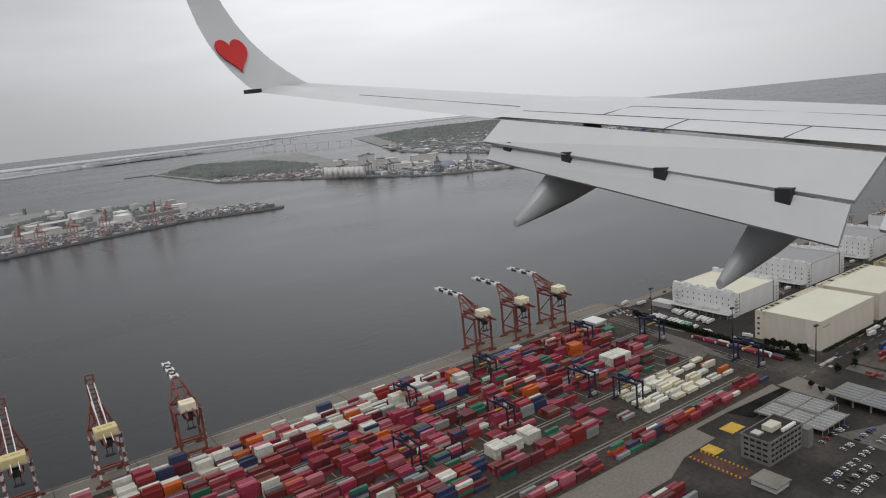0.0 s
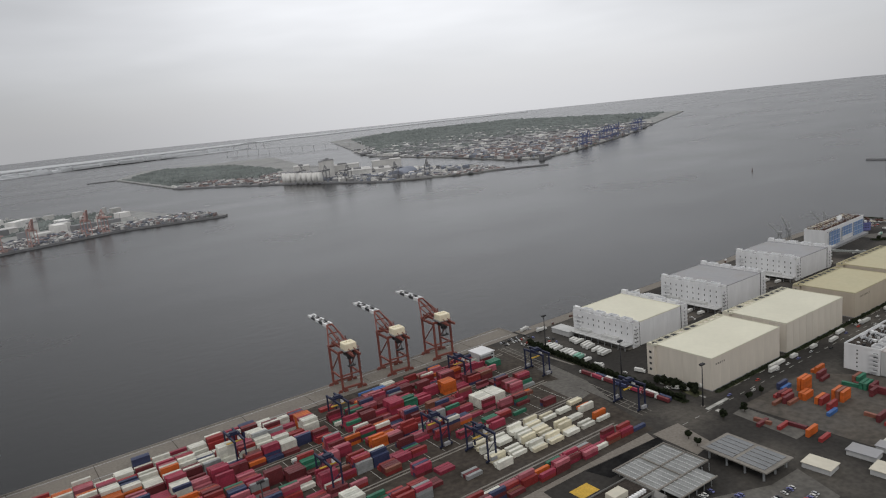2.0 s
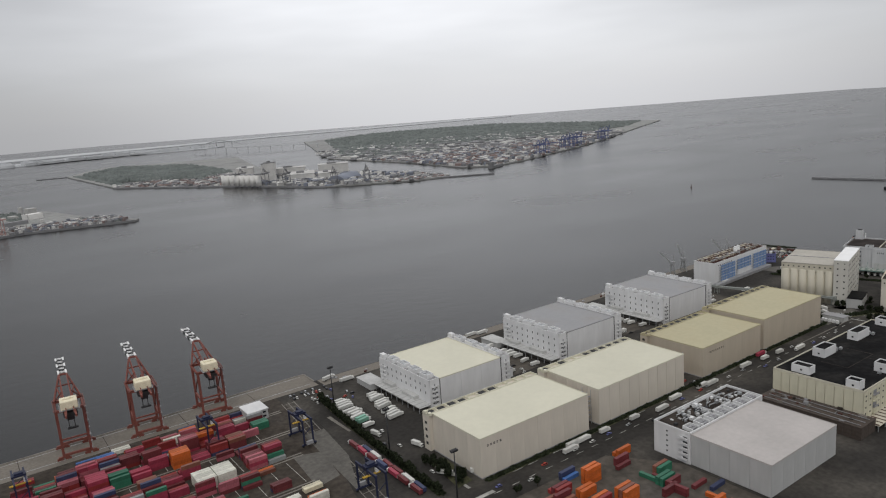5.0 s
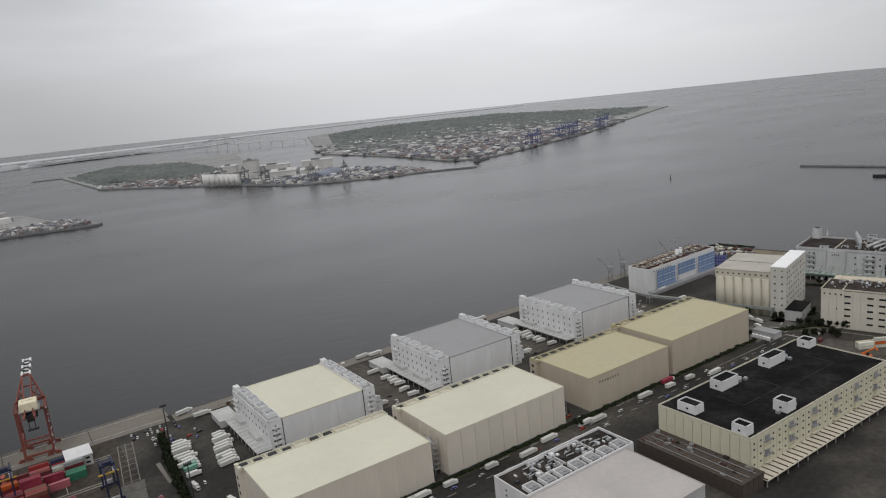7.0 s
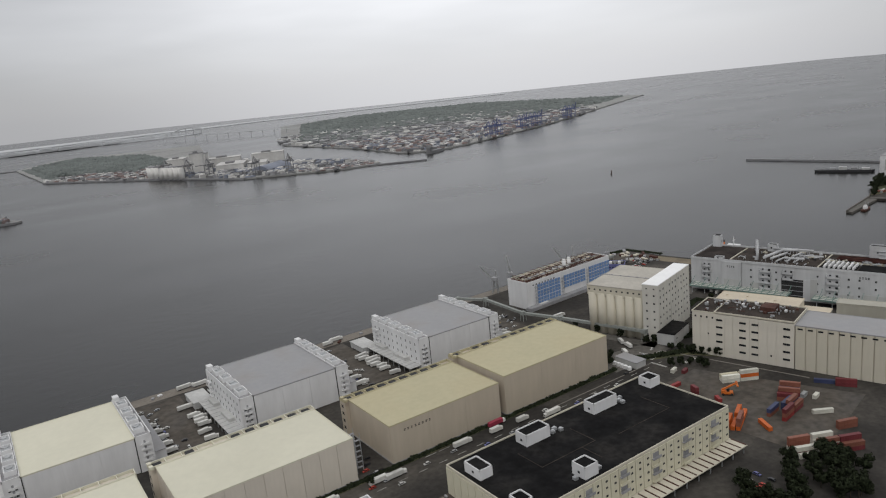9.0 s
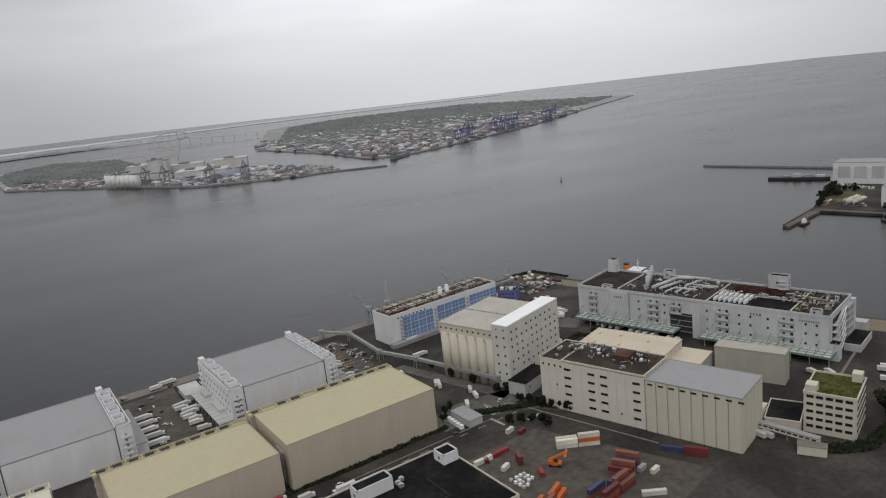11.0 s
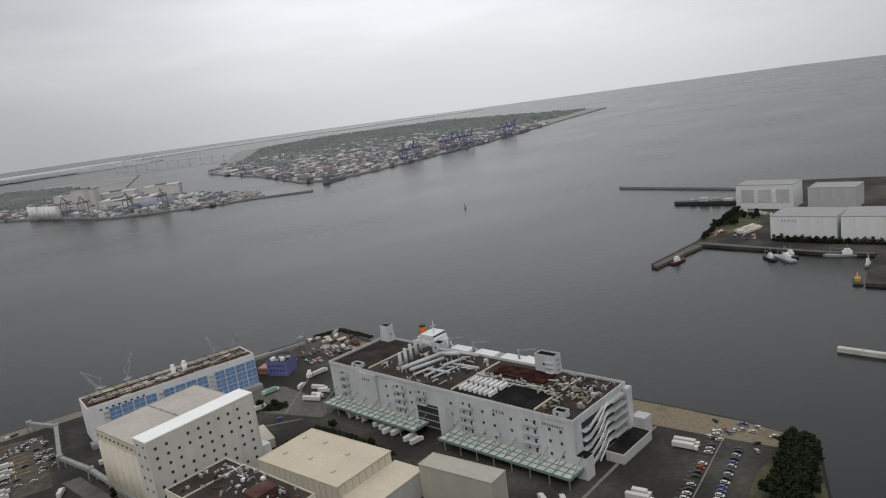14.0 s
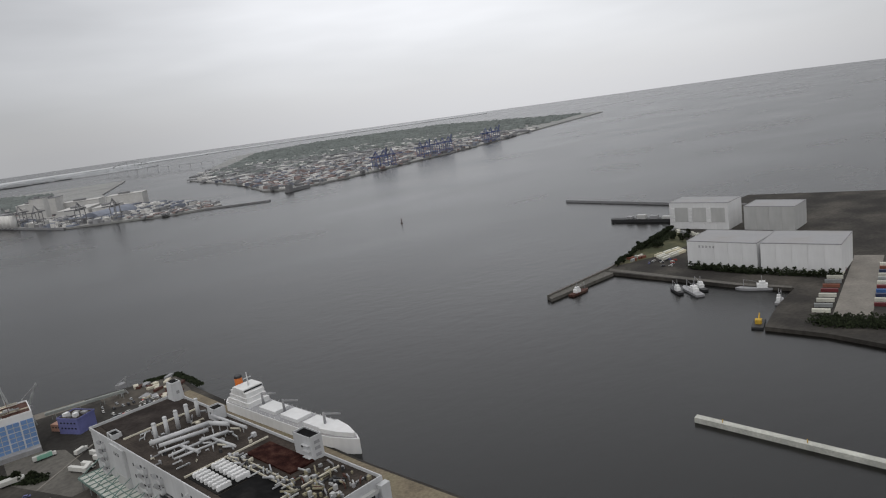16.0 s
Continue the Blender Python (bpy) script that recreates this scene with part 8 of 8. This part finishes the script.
for x, y, w, d, z in ((1300, 2620, 60, 90, 46), (1360, 2520, 50, 70, 60), (1420, 2560, 120, 60, 34), (1390, 2350, 90, 130, 24), (1480, 2300, 60, 110, 20), (1330, 2420, 40, 40, 70), (1540, 2420, 110, 60, 40)):
    s = thing("far_factory", "pale bulky factory block on the middle island", "factory", x, y, 0, -25, "island factories")
    boxpart("wall", (0, 0, 0, w, d, z), M_FARWALL, s)
    boxpart("roof", (-1, -1, z, w + 1, d + 1, z + 1.5), M_FARDARK if w < 60 else M_FARWALL, s)
    boxpart("penthouse", (w * 0.3, d * 0.3, z + 1.5, w * 0.6, d * 0.6, z + 7), M_FARDARK, s)
for x, y, rz in ((1260, 2455, -60), (1300, 2340, -60), (1335, 2240, -60), (1425, 2070, -45), (1500, 1990, -40)):
    far_crane(x, y, rz, M_FARDARK, "grey", False, "bulk quay cranes")
s = thing("far_stockpile_shed", "long blue-grey barrel shed on the island", "shed", 1450, 2110, 0, -50, "")
b = bmesh.new()
prof = [(math.cos(a) * 34, math.sin(a) * 24) for a in [math.pi * k / 10 for k in range(11)]]
va = [[b.verts.new((x, y, z)) for x, z in prof] for y in (0, 150)]
for k in range(10):
    b.faces.new((va[0][k], va[0][k + 1], va[1][k + 1], va[1][k]))
b.faces.new(va[0][::-1])
b.faces.new(va[1])
part("vault", b, M_FARBLUE, s)
scatter("far_buildings", ISLE3, (1950, 1980, 3300, 2800), 2400, (7, 30), (3, 10), [M_FARWALL, M_FARDARK, M_FARRED, M_FARBLUE, M_FARDARK], "far container stacks and sheds along the quay", 12, 0.4)
scatter("far_buildings", ISLE3, (1950, 2600, 3600, 3900), 1100, (12, 60), (3, 10), [M_FARWALL, M_FARDARK, M_FARDARK], "pale far depots on the landfill island", 13, 0.4)
woods("far_woods", [(2250, 3600), (2700, 3300), (3300, 2900), (3900, 3000), (4500, 3350), (4700, 5300), (3700, 5800), (3000, 5300)], (2200, 2850, 4750, 5850), 2300, (16, 34), (10, 24), "long dark belts of trees on the landfill", 14)
woods("far_woods", [(2080, 3000), (2400, 2900), (2700, 3250), (2300, 3560), (2150, 3540)], (2050, 2850, 2750, 3600), 500, (10, 18), (7, 14), "dark trees on the landfill", 15)
for pts in ([(2300, 3150), (2900, 3000), (2930, 3060), (2330, 3220)], [(2500, 3900), (3000, 3800), (3030, 3880), (2530, 4000)], [(3050, 3000), (3500, 3080), (3500, 3150), (3050, 3070)]):
    flat("pavement_far_field", pts, 1, 1.9, M_FARWALL, "pale bare strip on the landfill", "field")
far_ship = thing("moored_ship", "small dark ship lying off the far quay", "ship", 1985, 1935, -3, 25)
boxpart("hull", (-45, -8, -1, 45, 8, 9), M_FARDARK, far_ship)
boxpart("superstructure", (-42, -7, 9, -26, 7, 22), M_FARDARK, far_ship)
# shore on the horizon, bridge before it, haze painted as their flat pale colour
q = random.Random(77)
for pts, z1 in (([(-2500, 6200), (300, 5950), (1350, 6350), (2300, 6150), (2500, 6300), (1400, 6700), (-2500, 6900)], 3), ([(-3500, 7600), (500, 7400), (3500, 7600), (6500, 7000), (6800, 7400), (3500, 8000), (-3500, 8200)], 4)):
    flat("backdrop_shore", pts, -6, z1, M_HAZE_PAINT, "low shore on the horizon, paled by painted haze", "shore")
b = bmesh.new()
for _ in range(420):
    x = q.uniform(-2000, 2400)
    y = 6100 + 0.09 * (x if x > 0 else -x) + q.uniform(0, 350)
    w, h = q.uniform(20, 70), q.uniform(6, 26)
    bx(b, x - w, y - 20, 2, x + w, y + 20, 2 + h)
solid("backdrop_town", b, M_HAZE_PAINT, "low buildings along the far shore, paled by painted haze", "buildings", kind="stuff")
br = thing("far_bridge", "truss bridge over the far channel, paled by painted haze", "bridge", 0, 0, 0)
P, Q = Vector((1960, 5350, 0)), Vector((2560, 4350, 0))
b = bmesh.new()
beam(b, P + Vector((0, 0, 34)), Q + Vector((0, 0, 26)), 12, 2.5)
part("deck", b, M_HAZE_PAINT, br)
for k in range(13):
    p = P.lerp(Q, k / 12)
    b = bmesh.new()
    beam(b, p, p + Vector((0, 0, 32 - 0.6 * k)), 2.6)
    part("pier", b, M_HAZE_PAINT, br)
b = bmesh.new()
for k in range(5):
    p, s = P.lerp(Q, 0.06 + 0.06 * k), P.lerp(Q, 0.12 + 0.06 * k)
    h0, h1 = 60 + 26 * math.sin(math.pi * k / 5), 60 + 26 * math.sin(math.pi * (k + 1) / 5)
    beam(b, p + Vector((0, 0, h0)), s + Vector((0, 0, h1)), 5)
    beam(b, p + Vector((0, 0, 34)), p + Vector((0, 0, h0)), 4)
part("truss", b, M_HAZE_PAINT, br)

# ---- aircraft wing, as it stands when the shot begins ----
M_SKIN = surface("wing_white_paint", (0.55, 0.555, 0.565), 0.38, 0.15, vary=0.03, big=0.3, fine=2.0, bump=0.02)
M_FAIRING = surface("fairing_grey_paint", (0.42, 0.43, 0.44), 0.4, 0.1, vary=0.05, big=0.4, fine=2.0, bump=0.02)
M_HEART = surface("heart_red", (0.55, 0.02, 0.02), 0.5, vary=0.03, big=0.5, fine=3, bump=0)
wing = thing("aircraft_wing", "white jetliner wing with flaps lowered and upturned winglet", "aircraft wing", 48.8, 26.8, 246.7)
STATIONS = [(1.2, 8.2, -1.22, 7.2, -0.10), (3.4, 7.98, -0.98, 5.6, -0.085), (6.3, 7.8, -0.70, 4.3, -0.05), (9.3, 7.6, -0.42, 3.1, -0.006), (9.5, 7.52, -0.43, 3.1, -0.006), (13.5, 6.67, 0.14, 2.0, 0.03), (15.4, 5.75, 0.52, 1.5, 0.028)]
PROFILE = [(0.0, 0.0), (0.15, 0.028), (0.4, 0.058), (0.65, 0.062), (0.85, 0.045), (0.96, 0.02), (1.0, -0.005), (0.9, -0.04), (0.5, -0.055), (0.15, -0.02)]


def loft(b, rings, rounded=False):
    vs = [[b.verts.new(p) for p in ring] for ring in rings]
    n = len(vs[0])
    for a, c in zip(vs, vs[1:]):
        for k in range(n):
            b.faces.new((a[k], a[(k + 1) % n], c[(k + 1) % n], c[k])).smooth = n > 6 and (n != 10 or 1 < k < 7 or rounded)
    b.faces.new(vs[0][::-1])
    b.faces.new(vs[-1])
    bmesh.ops.recalc_face_normals(b, faces=b.faces)


b = bmesh.new()
loft(b, [[(x + u * c, y, z + w * c + g * u * c) for u, w in PROFILE] for y, x, z, c, g in STATIONS])
part("wing_box", b, M_SKIN, wing)
tipped = []
for k in range(9):
    f = k / 8
    a = f * radians(72)
    y, z = 15.4 + 1.15 * math.sin(min(a, 1.1)) * f ** 0.3, 0.52 + 2.9 * f ** 1.35
    x, c = 5.75 - 1.05 * f - 0.2 * math.sin(math.pi * f) ** 1.5, 1.5 - 0.95 * f - 0.06 * math.sin(math.pi * f)
    nx, nz = math.cos(a), math.sin(a)
    tipped.append([(x + u * c, y - w * c * nz * 0.6, z + w * c * nx * 0.6) for u, w in PROFILE])
b = bmesh.new()
loft(b, tipped)
winglet = part("winglet", b, M_SKIN, wing)
b = bmesh.new()
outline = []
for k in range(28):
    t = math.tau * k / 28
    outline.append((16 * math.sin(t) ** 3 / 34, (13 * math.cos(t) - 5 * math.cos(2 * t) - 2 * math.cos(3 * t) - math.cos(4 * t)) / 34))


def winglet_y(z):
    """The inboard skin of the winglet at height z."""
    f = max(0.0, (z - 0.52) / 2.9) ** (1 / 1.35)
    return 15.4 + 1.15 * math.sin(min(f * radians(72), 1.1)) * f ** 0.3


front, back = [], []
for u, v in outline:
    z = 1.4 + 0.88 * v
    x = 5.5 + 0.72 * u - 0.16 * v
    front.append(b.verts.new((x, winglet_y(z) - 0.085, z)))
    back.append(b.verts.new((x, winglet_y(z) - 0.03, z)))
b.faces.new(front)
b.faces.new(back[::-1])
for k in range(28):
    b.faces.new((front[k], back[k], back[(k + 1) % 28], front[(k + 1) % 28]))
bmesh.ops.recalc_face_normals(b, faces=b.faces)
part("heart_emblem", b, M_HEART, winglet, "flat red heart emblem")


def slab_between(b, p, q, r2, s, t):
    """A thin sheet over four corners with thickness t along its normal."""
    p, q, r2, s = map(Vector, (p, q, r2, s))
    n = (q - p).cross(s - p).normalized() * t
    loft(b, [[p, q, r2, s], [p + n, q + n, r2 + n, s + n]])


for name, q4, m in (
    ("main_flap", ((7.58, 9.3, -0.46), (7.94, 3.5, -1.04), (7.47, 3.6, -1.47), (7.12, 9.25, -0.77)), M_SKIN),
    ("aft_flap", ((7.24, 9.15, -0.80), (7.44, 3.62, -1.51), (7.19, 3.62, -1.90), (7.05, 9.1, -1.05)), M_SKIN),
    ("inboard_flap", ((8.1, 3.35, -1.05), (8.4, 1.4, -1.35), (7.7, 1.4, -2.1), (7.35, 3.3, -1.72)), M_SKIN),
    ("flap_cove", ((7.66, 9.28, -0.47), (8.04, 3.5, -1.06), (7.92, 3.5, -1.07), (7.56, 9.28, -0.475)), M_BLACK),
):
    b = bmesh.new()
    slab_between(b, *q4, 0.05)
    part(name, b, m, wing)
for y in (8.75, 7.5, 5.9, 4.3):
    f = (9.2 - y) / 5.6
    b = bmesh.new()
    x, z = 7.27 + 0.2 * f, -0.80 - 0.71 * f
    bx(b, x - 0.1, y - 0.09, z - 0.12, x + 0.05, y + 0.09, z + 0.06)
    part("flap_hinge", b, M_BLACK, wing)
for y, x, z, s in ((8.0, 6.62, -1.94, 1.0), (5.0, 7.2, -2.53, 1.0)):
    b = bmesh.new()
    rings = []
    for f, h, w in ((0, 0.06, 0.05), (0.35, 0.27, 0.13), (0.65, 0.43, 0.19), (1.0, 0.58, 0.23)):
        cx, cz = x + 1.75 * f, z + 0.86 * f
        rings.append([(cx, y + w * math.cos(k * math.tau / 10), cz + h * math.sin(k * math.tau / 10)) for k in range(10)])
    loft(b, rings, True)
    part("flap_track_fairing", b, M_FAIRING, wing)


def on_top(y, u):
    """A point on the upper skin at span y and share u of the chord."""
    for p, q in zip(STATIONS, STATIONS[1:]):
        if p[0] <= y <= q[0]:
            f = (y - p[0]) / (q[0] - p[0])
            _, x, z, c, g = [m + (n - m) * f for m, n in zip(p, q)]
            for (u0, w0), (u1, w1) in zip(PROFILE, PROFILE[1:]):
                if u0 <= u <= u1:
                    w = w0 + (w1 - w0) * (u - u0) / (u1 - u0)
                    return Vector((x + u * c, y, z + (w + g * u) * c))


b = bmesh.new()
for (y0, u0), (y1, u1) in (((13.4, 0.25), (9.6, 0.25)), ((9.2, 0.12), (3.5, 0.12)), ((7.6, 0.3), (3.5, 0.3)), ((6.2, 0.0), (6.2, 0.12)), ((4.6, 0.0), (4.6, 0.12)), ((7.6, 0.12), (7.6, 0.3))):
    for k in range(6):
        p = on_top(y0 + (y1 - y0) * k / 6, u0 + (u1 - u0) * k / 6)
        q = on_top(y0 + (y1 - y0) * (k + 1) / 6, u0 + (u1 - u0) * (k + 1) / 6)
        beam(b, p, q, 0.014, 0.012)
part("panel_seam", b, M_DARK, wing)
boxpart("tip_light", (5.5, 15.2, 0.5, 5.8, 15.5, 0.58), M_BLACK, winglet)
